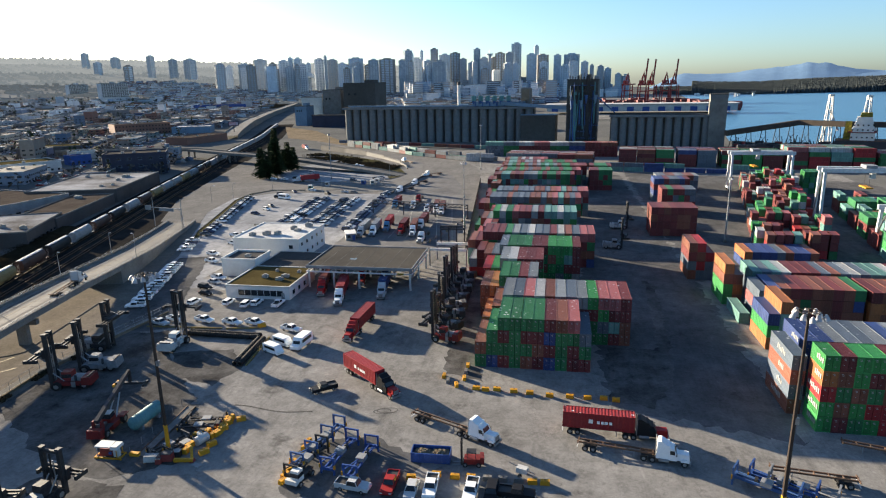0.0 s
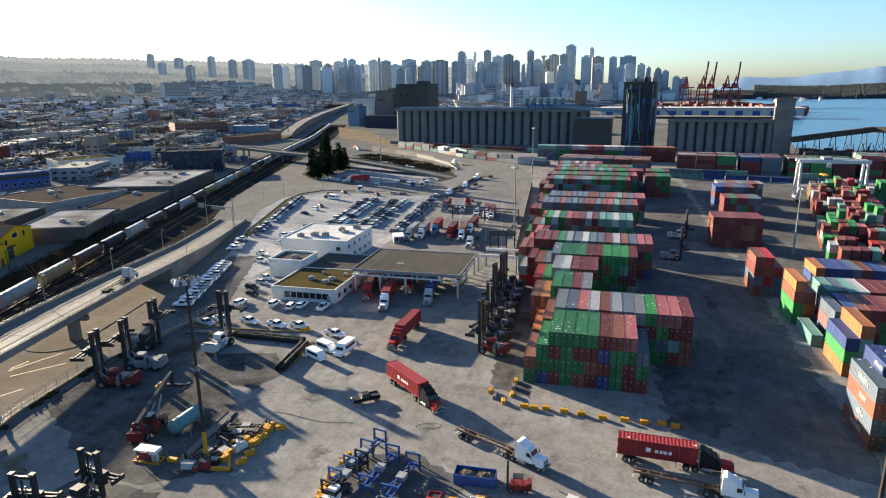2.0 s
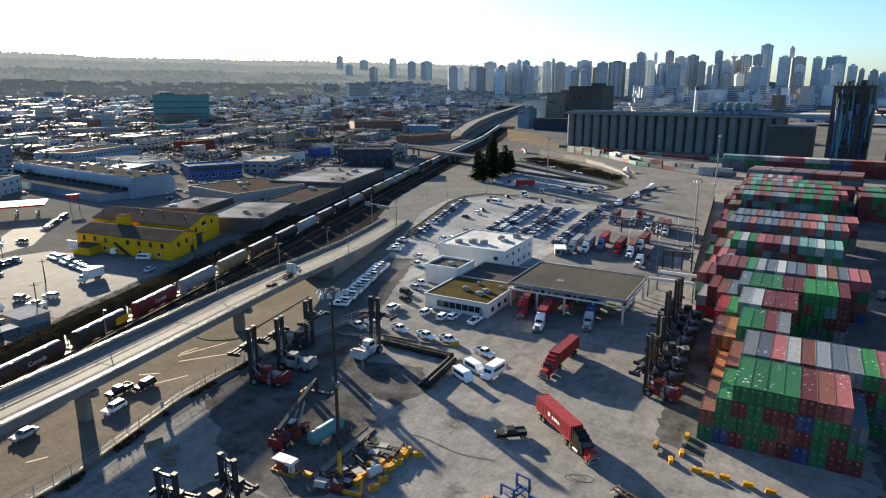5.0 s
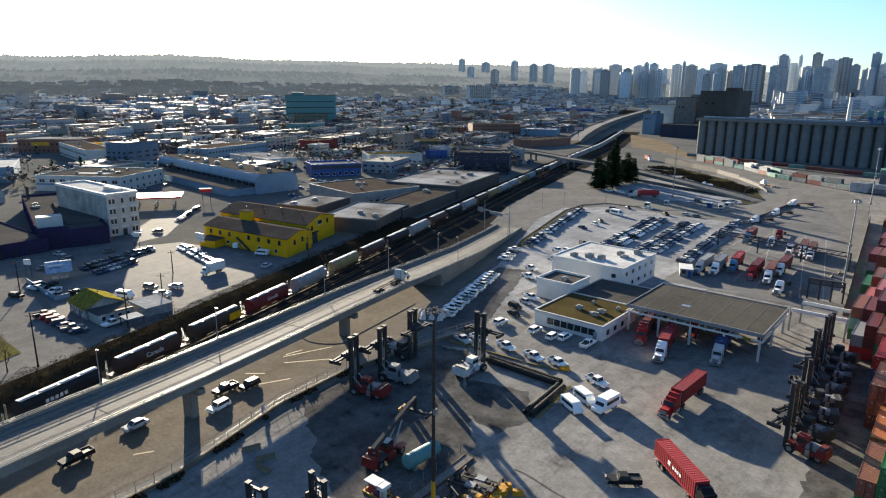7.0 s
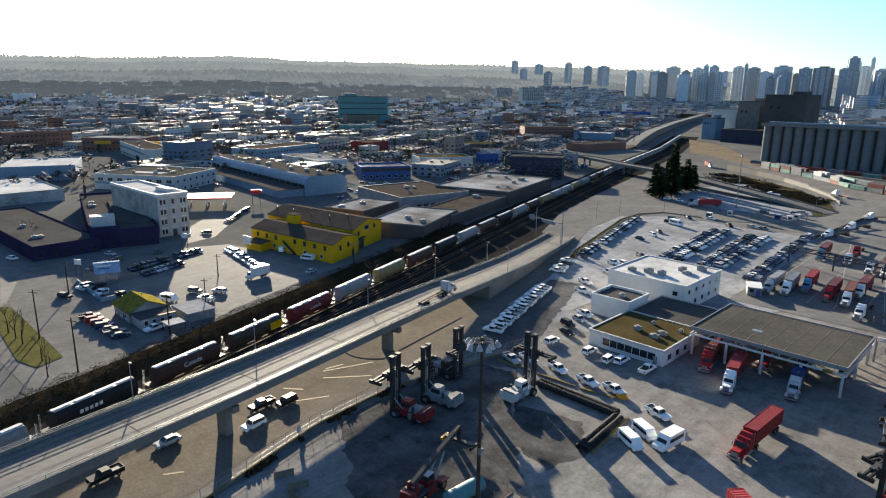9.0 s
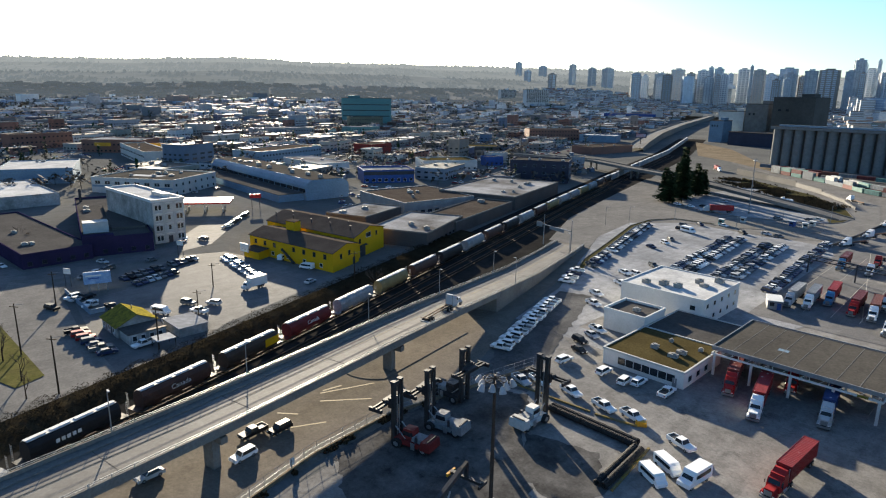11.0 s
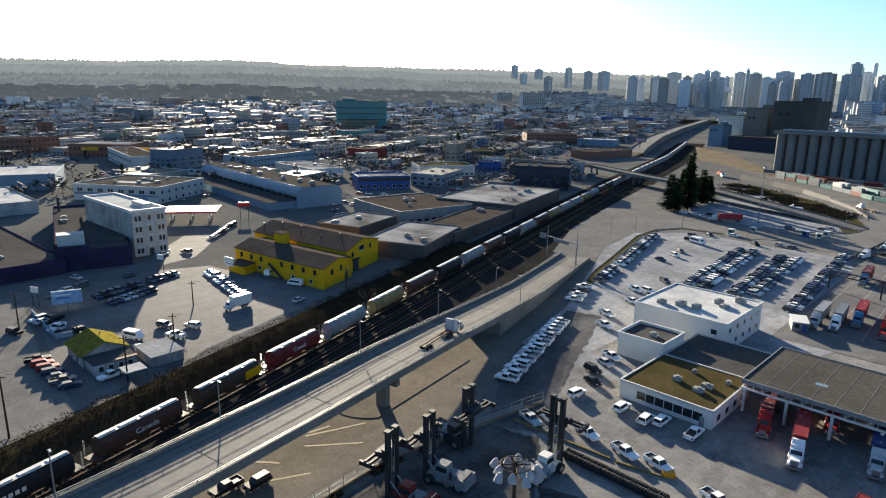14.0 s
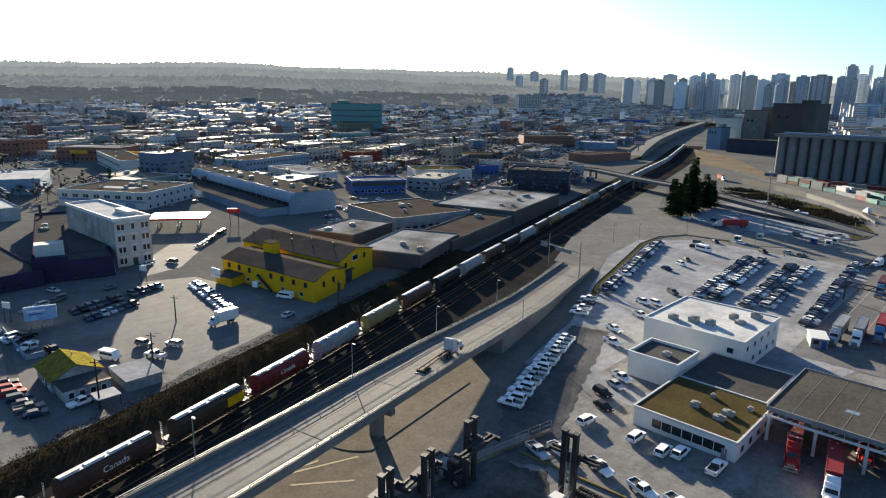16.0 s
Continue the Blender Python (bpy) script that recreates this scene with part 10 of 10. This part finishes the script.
rg_.ribbon([(cx_ + 1.7 * math.cos(a * 0.35) * (1 + 0.012 * a) + 0.05 * a, cy_ + 1.1 * math.sin(a * 0.35 + 0.4) + 0.03 * a, 0.036) for a in range(34)], 0.09, 0.09)
tagged(part("tyre_mark", rg_, "stain"), "looping black tyre mark on the asphalt", "stain", kind="structure")

for k in range(5):
    ln = Mesh().beam((-80 + k * 7.2, 240, 0.105), (-82 + k * 6.6, 330, 0.105), 0.2, 0.012)
    tagged(part("lane_line", ln, "line"), "worn white lane line", "road marking", kind="structure")
for k in range(9):
    jb = thing("jersey_barrier", "grey concrete jersey barrier between truck lanes", "barrier", pose(-47.5 + k * 1.2, 236 + k * 6.5, 0.1, 0, 0, 96), "lane barriers")
    part("body", Mesh().side([(-0.4, 0), (0.4, 0), (0.36, 0.15), (0.14, 0.4), (0.1, 0.9), (-0.1, 0.9), (-0.14, 0.4), (-0.36, 0.15)], 3.2), "concrete" if k % 3 else "line_y", jb)
cab_ = thing("site_cabin", "grey site cabin with a pale frosty roof", "cabin", pose(-81.5, 240.5, 0.05, 0, 0, 22))
part("wall", Mesh().box(0, -2, 0, 4, 7, 2.6), "grey", cab_)
part("roof", Mesh().box(0, -2, 2.6, 4.4, 7.4, 0.2), "white", cab_)
part("door", Mesh().box(1.1, -5.55, 0, 1.1, 0.1, 2.1), "blue", cab_)
part("window", Mesh().box(-0.8, -5.55, 1.1, 1.2, 0.1, 1.1), "glass", cab_)

# ---- trees ----
def conifer(q, h, r, seed):
    t = thing("conifer_tree", "tall dark evergreen conifer tree", "tree", pose(q[0], q[1], 0), "conifers by the junction")
    rn = random.Random(seed)
    part("trunk", Mesh().tube((0, 0, 0), (0, 0, h * 0.95), 0.45, 0.08, n=8), "bark", t)
    cr = Mesh()
    z = h * 0.1
    while z < h:
        f = z / h
        for k in range(12 if f < 0.8 else 8):
            a = rn.uniform(0, 2 * math.pi)
            L = 1.25 * r * (1.03 - f) ** 0.7 * rn.uniform(0.45, 1.1) * (0.75 + 0.5 * noise.noise((z * 0.35, a, seed)))
            dirn, lift = Vector((math.cos(a), math.sin(a), 0)), rn.uniform(-0.35, 0.1)
            side = Vector((-math.sin(a), math.cos(a), 0))
            nb = max(2, int(L / 0.75))
            for j in range(nb):
                g = (j + 0.6) / nb
                c = Vector((0, 0, z)) + dirn * L * g + Vector((0, 0, lift * L * g - 0.12 * L * g * g))
                for e in (-1, 1):
                    s = rn.uniform(1.0, 1.9) * (1.15 - 0.5 * g)
                    tip = c + side * e * s * 1.3 + dirn * s * 0.7 - Vector((0, 0, rn.uniform(0.1, 0.55) * s))
                    cr.add([c - dirn * s * 0.5, c + dirn * s * 0.6 + Vector((0, 0, 0.15)), tip], [(0, 1, 2)])
        z += rn.uniform(0.45, 0.8)
    part("crown", cr, "needles", t)


for k, (q, h, r) in enumerate((((-195.5, 400.0), 21, 5.5), ((-191.0, 397.0), 19, 5.0), ((-187.5, 406.0), 33, 6.5), ((-192.0, 414.0), 27, 6.0), ((-197.0, 428.0), 25, 6.0), ((-192.0, 436.0), 21, 6.0), ((-198.0, 421.6), 22, 5.5), ((-200.0, 447.0), 15, 4.5), ((-191.0, 444.0), 17, 5.0))):
    conifer(q, h, r, k + 1)


def bare_tree(q, h, seed, z=0.0):
    t = thing("bare_tree", "leafless winter street tree with fine twigs", "tree", pose(q[0], q[1], z), "bare street trees")
    rn = random.Random(seed)
    tr_, tw2 = Mesh(), Mesh()

    def grow(p, d, L, r, depth):
        e = p + d * L
        (tr_ if depth < 2 else tw2).tube(p, e, r, r * 0.6, n=5 if depth < 2 else 3)
        if depth < 4:
            for k in range(3 if depth < 3 else 4):
                nd = (d + Vector((rn.uniform(-.8, .8), rn.uniform(-.8, .8), rn.uniform(-.1, .5)))).normalized()
                grow(e if k else p + d * L * 0.7, nd, L * rn.uniform(0.55, 0.8), r * 0.55, depth + 1)

    grow(Vector((0, 0, 0)), Vector((0, 0, 1)), h * 0.32, h * 0.022, 0)
    part("trunk", tr_, "bark", t)
    part("crown", tw2, "twig", t)


for k, q in enumerate(((-166.3, 60.8), (-191.1, 61.6), (-202.1, 60.9), (-313.5, 94.7), (-322.4, 92.7), (-172.5, 157.1), (-176.5, 62.2), (-196.4, 61.3))):
    bare_tree(q, 8 + k % 3, k)

# ---- stacks on the far side of the aisle ----
random.seed(8)


def stack(x, y, cols, tiers, length=12.19, colours=None, left=None, near=True, rz=0.0, note="stacked in the yard"):
    """A block of end-on containers whose front left foot stands at x, y. left: colours of the first column from the ground up."""
    for i in range(cols):
        t = tiers if isinstance(tiers, int) else tiers[i]
        for lev in range(t):
            c = left[lev] if (i == 0 and left and lev < len(left)) else random.choice(colours or MIX)
            o = Matrix.Rotation(radians(rz), 4, "Z") @ Vector((CW / 2 + i * PX, length / 2, 0))
            made = container(x + o.x + random.uniform(-.04, .04), y + o.y + random.uniform(-.06, .06), 0.02 + lev * CHT, rz, c, length, near, note)
            if made is not None and i == 0:
                mk = Mesh()
                for k in range(random.randint(4, 7)):
                    mk.box(-CW / 2 - 0.02, -2.2 + k * 0.75, 1.1, 0.04, 0.5, random.uniform(0.7, 1.1))
                part("marking", mk, "mark", made, "white painted name, worn to plain shapes")


COUNT[0] = min(COUNT[0], 175)
stack(46.3, 108.5, 14, 5, 6.06, ["maroon", "green", "bright", "red", "brown", "maroon"], ["bright", "bright", "red", "orange", "bright"])
stack(43.4, 114.5, 1, 4, 12.19, None, ["brown", "slate", "brown", "slate"])
stack(48.2, 122.0, 10, 4, 12.19, ["slate", "grey", "blue"], ["slate", "slate", "blue", "blue"])
stack(48.6, 144.5, 2, [3, 4], 12.19, ["orange", "seagreen"], ["orange", "bright", "blue"])
stack(47.0, 160.5, 1, 1, 12.19, None, ["seagreen"])
stack(51.5, 161.5, 1, 3, 12.19, None, ["slate", "pink", "slate"])
stack(46.4, 175.0, 2, [4, 3], 12.19, ["brown", "orange"], ["bright", "bright", "brown", "orange"])
stack(54.8, 164.0, 9, 3, 12.19, ["blue", "maroon", "brown", "maroon", "brown", "green"], ["blue", "blue", "blue"])
stack(78.0, 163.0, 6, 3, 12.19, ["orange", "brown", "maroon"], None, False)
stack(54.6, 178.6, 16, 3, 12.19, ["seagreen", "slate", "brown", "maroon", "white"], ["slate", "slate", "seagreen"], False)
stack(41.5, 197.6, 3, [4, 4, 3], 12.19, ["brown", "slate", "red", "brown"], ["brown", "slate", "maroon", "brown"])
stack(61.5, 211.0, 9, 2, 12.19, ["slate", "brown", "blue"], ["blue", "orange"], False)
stack(38.2, 255.0, 7, 4, 12.19, ["maroon", "maroon", "brown"], None, False)
stack(49.0, 300.0, 6, 4, 12.19, ["green", "maroon", "slate"], None, False)
stack(50.0, 332.0, 7, 4, 12.19, ["slate", "maroon", "blue"], None, False)
stack(56.0, 365.0, 9, 3, 12.19, ["brown", "grey", "slate"], None, False)
# loose blocks between the gantries
for iy in range(22):
    y0_ = 226 + iy * 7.6
    for ix in range(9):
        x, y = 70.5 + (y0_ - 226) * 0.225 + ix * 2.95, y0_ + ix * 0.35 + random.uniform(-0.5, 0.5)
        dens = noise.noise((x * 0.08, y * 0.035, 4))
        if dens < -0.3 or random.random() < 0.08:
            continue
        for lev in range(random.choice((1, 2, 2, 3, 3)) if dens < 0.15 else random.choice((3, 3, 4))):
            container(x, y, 0.02 + lev * CHT, -9 + random.uniform(-1, 1), random.choice(["maroon", "maroon", "green", "bright", "brown", "pink", "brown", "maroon", "white", "red", "maroon", "seagreen"]), 6.06, False)
for k in range(48):
    y = 228 + (k // 8) * 17
    x = 112 + (y - 228) * 0.2 + (k % 8) * 2.9
    for lev in range(random.choice((2, 3, 3))):
        container(x, y, 0.02 + lev * CHT, -9, random.choice(["brown", "green", "green", "maroon", "bright", "bright", "seagreen"]), 12.19, False)
for i in range(4):
    for lev in range(4):
        container(132.5 + i * 2.9, 366 + i * 0.4, 0.02 + lev * CHT, -9, random.choice(["green", "bright", "seagreen"]), 12.19, False)
# long rows parallel to the quay, seen side-on
for x0, y0, n_, t_, cs in ((52, 476, 3, 4, ["brown", "maroon", "green", "maroon"]), (92, 470, 2, 4, ["blue", "slate", "blue", "maroon"]), (120, 464, 3, 4, ["green", "bright", "maroon"]), (160, 458, 4, 5, ["red", "maroon", "seagreen", "green"]), (212, 448, 4, 4, ["red", "seagreen", "green", "pink"]), (-30, 474, 5, 3, ["brown", "maroon", "slate"])):
    for i in range(n_):
        for row in range(10):
            body = random.choice(cs)
            for lev in range(t_ - (row == 0 and random.random() < 0.4)):
                container(x0 + i * 12.7 + row * 0.3, y0 - i * 1.8 + row * 2.7, 0.02 + lev * CHT, 82, (random.choice(["white", "white", "grey", "pink"]) if lev == t_ - 1 and random.random() < 0.6 and row else body) if random.random() < 0.6 else random.choice(cs), 12.19, False)
for i in range(9):
    for lev in range(2 if i < 4 or i == 6 else 1):
        container(40 + i * 12.9, 446 - i * 1.9, 0.02 + lev * CHT, 82, random.choice(["slate", "blue", "blue", "seagreen"]), 12.19, False)
# wagons and containers along the foot of the silos
for k in range(16):
    f = k / 15
    x, y = SA[0] + (SB[0] - SA[0]) * f + 10, SA[1] + (SB[1] - SA[1]) * f - 34 - 55 * f
    container(x, y, 1.0, 88 - 8 * f, random.choice(["white", "grey", "brown", "slate", "seagreen", "maroon"]), 12.19, False)
ROADSIDE = [(-206.0, 618.0), (-153.0, 575.0), (-121.0, 538.0), (-97.0, 521.0), (-68.0, 499.0), (-48.0, 497.0)]
for (a, b), n_ in zip(zip(ROADSIDE, ROADSIDE[1:]), (5, 4, 2, 3, 2)):
    rz_ = math.degrees(math.atan2(b[1] - a[1], b[0] - a[0])) + 90
    for k in range(n_):
        f = (k + 0.5) / n_
        for row in range(2):
            for lev in range(random.choice((1, 2, 2))):
                container(a[0] + (b[0] - a[0]) * f + row * 2.2, a[1] + (b[1] - a[1]) * f + row * 5.0, 0.3 + lev * CHT, rz_, random.choice(["grey", "white", "seagreen", "slate", "maroon", "grey"]), 12.19, False)
for k in range(42):
    a, b = (-57.2, 541.4), (48.0, 536.1)
    f = k / 41
    body, lid = (("slate", "seagreen"), ("green", "slate"), ("maroon", "white"), ("maroon", "pink"), ("green", "white"), ("blue", "slate"), ("maroon", "maroon"), ("maroon", "brown"))[k * 8 // 42]
    for lev in range(4):
        container(a[0] + (b[0] - a[0]) * f, a[1] + (b[1] - a[1]) * f, 0.02 + lev * CHT, 6, body if lev < 3 else lid, 12.19, False)


# ---- rubber-tyred gantry cranes ----
def gantry_crane(x, y, span, h, rz, label):
    g = thing("yard_gantry_crane", label, "gantry crane", pose(x, y, 0.03, 0, 0, rz), "yard gantry cranes")
    for s in (-1, 1):
        for t in (-1, 1):
            part("leg", Mesh().beam((s * span / 2, t * 4.2, 1.6), (s * span / 2, t * 3.2, h), 1.0, 1.2), "crane_white", g)
            part("wheel_pair", Mesh().tube((s * span / 2 - 0.5, t * 4.2, 0.85), (s * span / 2 + 0.5, t * 4.2, 0.85), 0.85, n=12), "rubber", g)
        part("sill_beam", Mesh().box(s * span / 2, 0, 1.2, 1.1, 10, 1.1), "crane_white", g)
        part("stair", Mesh().beam((s * (span / 2 + 0.9), 3.5, 2), (s * (span / 2 + 0.9), -3, h - 1), 0.5, 0.15), "steel", g)
    for t in (-1, 1):
        part("girder", Mesh().box(0, t * 3.2, h, span + 2.5, 1.2, 1.7), "crane_white", g)
    part("trolley", Mesh().box(-span * 0.1, 0, h + 1.7, 4.2, 6, 1.2), "grey", g)
    part("operator_cab", Mesh().box(-span * 0.1 + 1, -2, h - 2.4, 1.8, 2.0, 2.2), "offwhite", g)
    part("machine_house", Mesh().box(span / 2 + 1.2, 0, 2.4, 1.8, 4, 2.2), "crane_white", g)
    part("spreader", Mesh().box(-span * 0.1, 0, h - 6.5, 2.4, 8.5, 0.5), "yellow", g)
    for t in (-1, 1):
        part("rope", Mesh().tube((-span * 0.1, t * 2.5, h - 6), (-span * 0.1, t * 2.5, h + 1.7), 0.06, n=4), "black", g)


gantry_crane(110, 368, 30, 20, -2, "white rubber-tyred gantry crane over the stacks")
gantry_crane(131, 284, 42, 22, -4, "large white gantry crane spanning the stacks")
gantry_crane(135, 240, 40, 14, -4, "green-grey low gantry crane over the stacks")

# ---- quay: conveyor trestle, bulk ship, far red cranes ----
cv = thing("conveyor_trestle", "long brown covered conveyor on steel trestles", "conveyor")
CV = [(145.6, 588.6, 14.0), (173.2, 598.4, 17.0), (207.2, 599.6, 22.0), (234.9, 574.0, 22.0), (283.4, 555.2, 22.0)]
for a, b in zip(CV, CV[1:]):
    part("gallery", Mesh().beam(a, b, 4.6, 4.4), "roof_brown", cv)
for (a, b), n_ in zip(zip(CV, CV[1:]), (2, 3, 3, 4)):
    for k in range(n_):
        f = (k + 0.5) / n_
        x, y, z = (a[i] + (b[i] - a[i]) * f for i in range(3))
        tr_ = Mesh()
        for s in (-1, 1):
            tr_.beam((x + s * 3.4, y, 0), (x + s * 1.4, y, z - 1.6), 0.5)
        tr_.beam((x - 3, y, 3), (x + 2.2, y, z * 0.6), 0.3), tr_.beam((x + 3, y, 3), (x - 2.2, y, z * 0.6), 0.3)
        part("trestle", tr_, "dark", cv)
sx_, sy_ = 243.0, 549.0
ship = thing("bulk_ship", "white bulk cargo ship moored at the quay", "ship", pose(sx_, sy_, 0, 0, 0, -22))
part("hull", Mesh().prism([(-24, -11), (150, -11), (165, 0), (150, 11), (-24, 11)], 0.2, 11), "dark", ship)
part("deck", Mesh().prism([(-23, -10), (149, -10), (162, 0), (149, 10), (-23, 10)], 11, 11.6), "rust", ship)
for k, (w, z, h) in enumerate(((20, 11.6, 6), (17, 17.6, 4), (14, 21.6, 4), (12, 25.6, 3.5))):
    part("superstructure", Mesh().box(-6, 0, z, 16 - k * 2, w, h), "white", ship)
part("bridge_window", Mesh().box(1.1, 0, 23.2, 0.3, 12, 1.4), "glass", ship)
for z in (13.4, 19.0, 22.6):
    for k in range(5):
        part("porthole", Mesh().box(-13.2 + k * 3.4, -10.05 + (z - 13.4) * 0.28, z, 1.1, 0.4, 1.0), "glass", ship)
part("boat_deck", Mesh().box(-6, 0, 17.4, 19, 22, 0.5), "crane_red", ship, "red-edged boat deck")
part("wheelhouse", Mesh().box(-5, 0, 29.1, 8, 11, 3.2, taper=(0.9, 0.9)), "moss", ship, "green painted wheelhouse")
part("funnel", Mesh().box(-16, 0, 11.6, 6, 6, 14, taper=(0.7, 0.8)), "moss", ship, "green funnel")
part("radar_mast", Mesh().tube((-4, 0, 32), (-4, 0, 39), 0.5, 0.25), "white", ship)
for x in (24, 60):
    part("crane_house", Mesh().box(x, 0, 12, 6, 6, 9), "offwhite", ship)
    part("crane_jib", Mesh().beam((x, 0, 20), (x + 18, 0, 30), 1.4), "offwhite", ship)
for k in range(5):
    part("hatch_cover", Mesh().box(22 + k * 25, 0, 11.6, 18, 15, 1.6), "rust", ship)
qs = thing("quay_shed", "long white transit shed roof by the water", "shed", pose(149.5, 1241.0, 17.0) @ pose(0, 0, 0, 0, 0, -4))
part("wall", Mesh().box(0, 0, -12, 330, 60, 12), "offwhite", qs)
part("roof", Mesh().box(0, 0, 0, 336, 64, 1.2), "roof_white", qs)
for k in range(12):
    part("door", Mesh().box(-150 + k * 27, -30.3, -12, 12, 0.6, 8), "blue", qs)


qe, qr = Mesh(), Mesh()
for k in range(150):
    f = random.random()
    x, y = 150 + 105 * f, 556 - 14 * f + random.uniform(0, 36)
    if k % 9 == 0:
        qr.box(x, y, 1.0, random.uniform(2, 6), random.uniform(2, 4), random.uniform(3, 8), random.uniform(-30, 30))
    elif k % 4 == 0:
        qe.beam((x, y, 0.5), (x + random.uniform(-5, 5), y, random.uniform(7, 13)), 0.5)
    else:
        qe.box(x, y, 0.3, random.uniform(3, 14), random.uniform(2, 6), random.uniform(2.5, 8), random.uniform(-25, 10), taper=(0.9, 0.9))
tagged(part("quay_equipment", qe, "dark"), "dark loading machinery crowded along the quay", "quay machinery", kind="stuff")
tagged(part("quay_plant", qr, "crane_red"), "orange-red plant and hoppers on the quay", "quay machinery", kind="stuff")
for top in ((229.2, 597.5, 44.0), (254.4, 587.2, 43.0)):
    cp = thing("loading_tower", "white lattice loading tower on the quay", "loading tower", pose(top[0], top[1], 0), "quay loading towers")
    for sx, sy in ((-1, -1), (1, -1), (1, 1), (-1, 1)):
        part("leg", Mesh().beam((sx * 3.4, sy * 3.4, 0), (sx * 1.2, sy * 1.2, top[2]), 0.8), "white", cp)
    for k in range(6):
        zz = 6 + k * (top[2] - 8) / 6
        part("brace", Mesh().box(0, 0, zz, 6.0 - k * 0.6, 6.0 - k * 0.6, 0.5), "white", cp)
    part("cap", Mesh().box(0, 0, top[2], 3.4, 3.4, 1.4), "offwhite", cp)
    part("spout", Mesh().beam((0, 0, top[2] * 0.75), (8, -2, top[2] * 0.35), 1.4), "white", cp)


def quay_crane(x, y, up, label):
    g = thing("quay_crane", label, "quay crane", pose(x, y, 0, 0, 0, 70), "red quay cranes")
    for s in (-1, 1):
        for t in (-1, 1):
            part("leg", Mesh().beam((s * 14, t * 12, 0), (s * 13, t * 10, 46), 2.2), "crane_red", g)
            part("upper_leg", Mesh().beam((s * 13 * 0.6, t * 6, 46), (0, 0, 78), 1.6), "crane_red", g)
        part("sill", Mesh().box(s * 14, 0, 5, 2, 26, 2.4), "crane_red", g)
        part("portal_beam", Mesh().box(s * 13.4, 0, 30, 2, 22, 2.6), "crane_red", g)
    part("girder", Mesh().box(-14, 0, 46, 70, 6, 4), "crane_red", g)
    if up:
        part("boom", Mesh().beam((16, 0, 48), (38, 0, 112), 3.4), "crane_red", g)
    else:
        part("boom", Mesh().beam((16, 0, 48), (82, 0, 48), 3.4), "crane_red", g)
    part("stay", Mesh().beam((0, 0, 78), (-46, 0, 50), 0.9), "crane_red", g)
    part("stay", Mesh().beam((0, 0, 78), (30, 0, 90 if up else 50), 0.9), "crane_red", g)
    part("machine_house", Mesh().box(-22, 0, 50, 18, 9, 8), "crane_red", g)


for (x, y, z), up in (((218.8, 1736.2, 26.5), True), ((244.8, 1783.2, 25.2), True), ((277.9, 1758.1, 25.2), False), ((308.6, 1824.0, 23.6), True), ((190.2, 1840.1, 25.1), False)):
    quay_crane(x, y, up, "tall red ship-to-shore quay crane")
fcs = Mesh()
for k in range(160):
    az = random.uniform(-14.5, -2)
    r = random.uniform(1350, 1900)
    fcs.box(-math.sin(radians(az)) * r, math.cos(radians(az)) * r, 0, random.uniform(6, 30), random.uniform(10, 24), random.uniform(3, 13), 10)
tagged(part("distant_quay_stacks", fcs, "cs_maroon" if "cs_maroon" in M else "brickwall"), "distant container stacks on the far quay", "container stacks", kind="stuff")
sheet("far_quay", [(109.8, 1041.2), (251.1, 1082.5), (476.8, 2653.9), (745.7, 6982.5), (360.8, 7941.1), (49.8, 1049.8)], 0.5, "yard", "grey paved quay by the water", "quay")
bo = Mesh()
for k in range(12):
    az, r = random.uniform(-16, -11), random.uniform(2300, 2700)
    bo.box(-math.sin(radians(az)) * r, math.cos(radians(az)) * r, 0.3, random.uniform(14, 30), 8, random.uniform(6, 12), random.uniform(0, 90), taper=(0.7, 0.7))
tagged(part("moored_boats", bo, "white"), "white boats moored off the far shore", "boats", kind="stuff")

# ---- joined far containers ----
for colour, m in LOW.items():
    tagged(part("container_stack", m, "cs_" + colour), WORDS[colour] + " shipping containers in distant stacks", "container stack", kind="stuff")
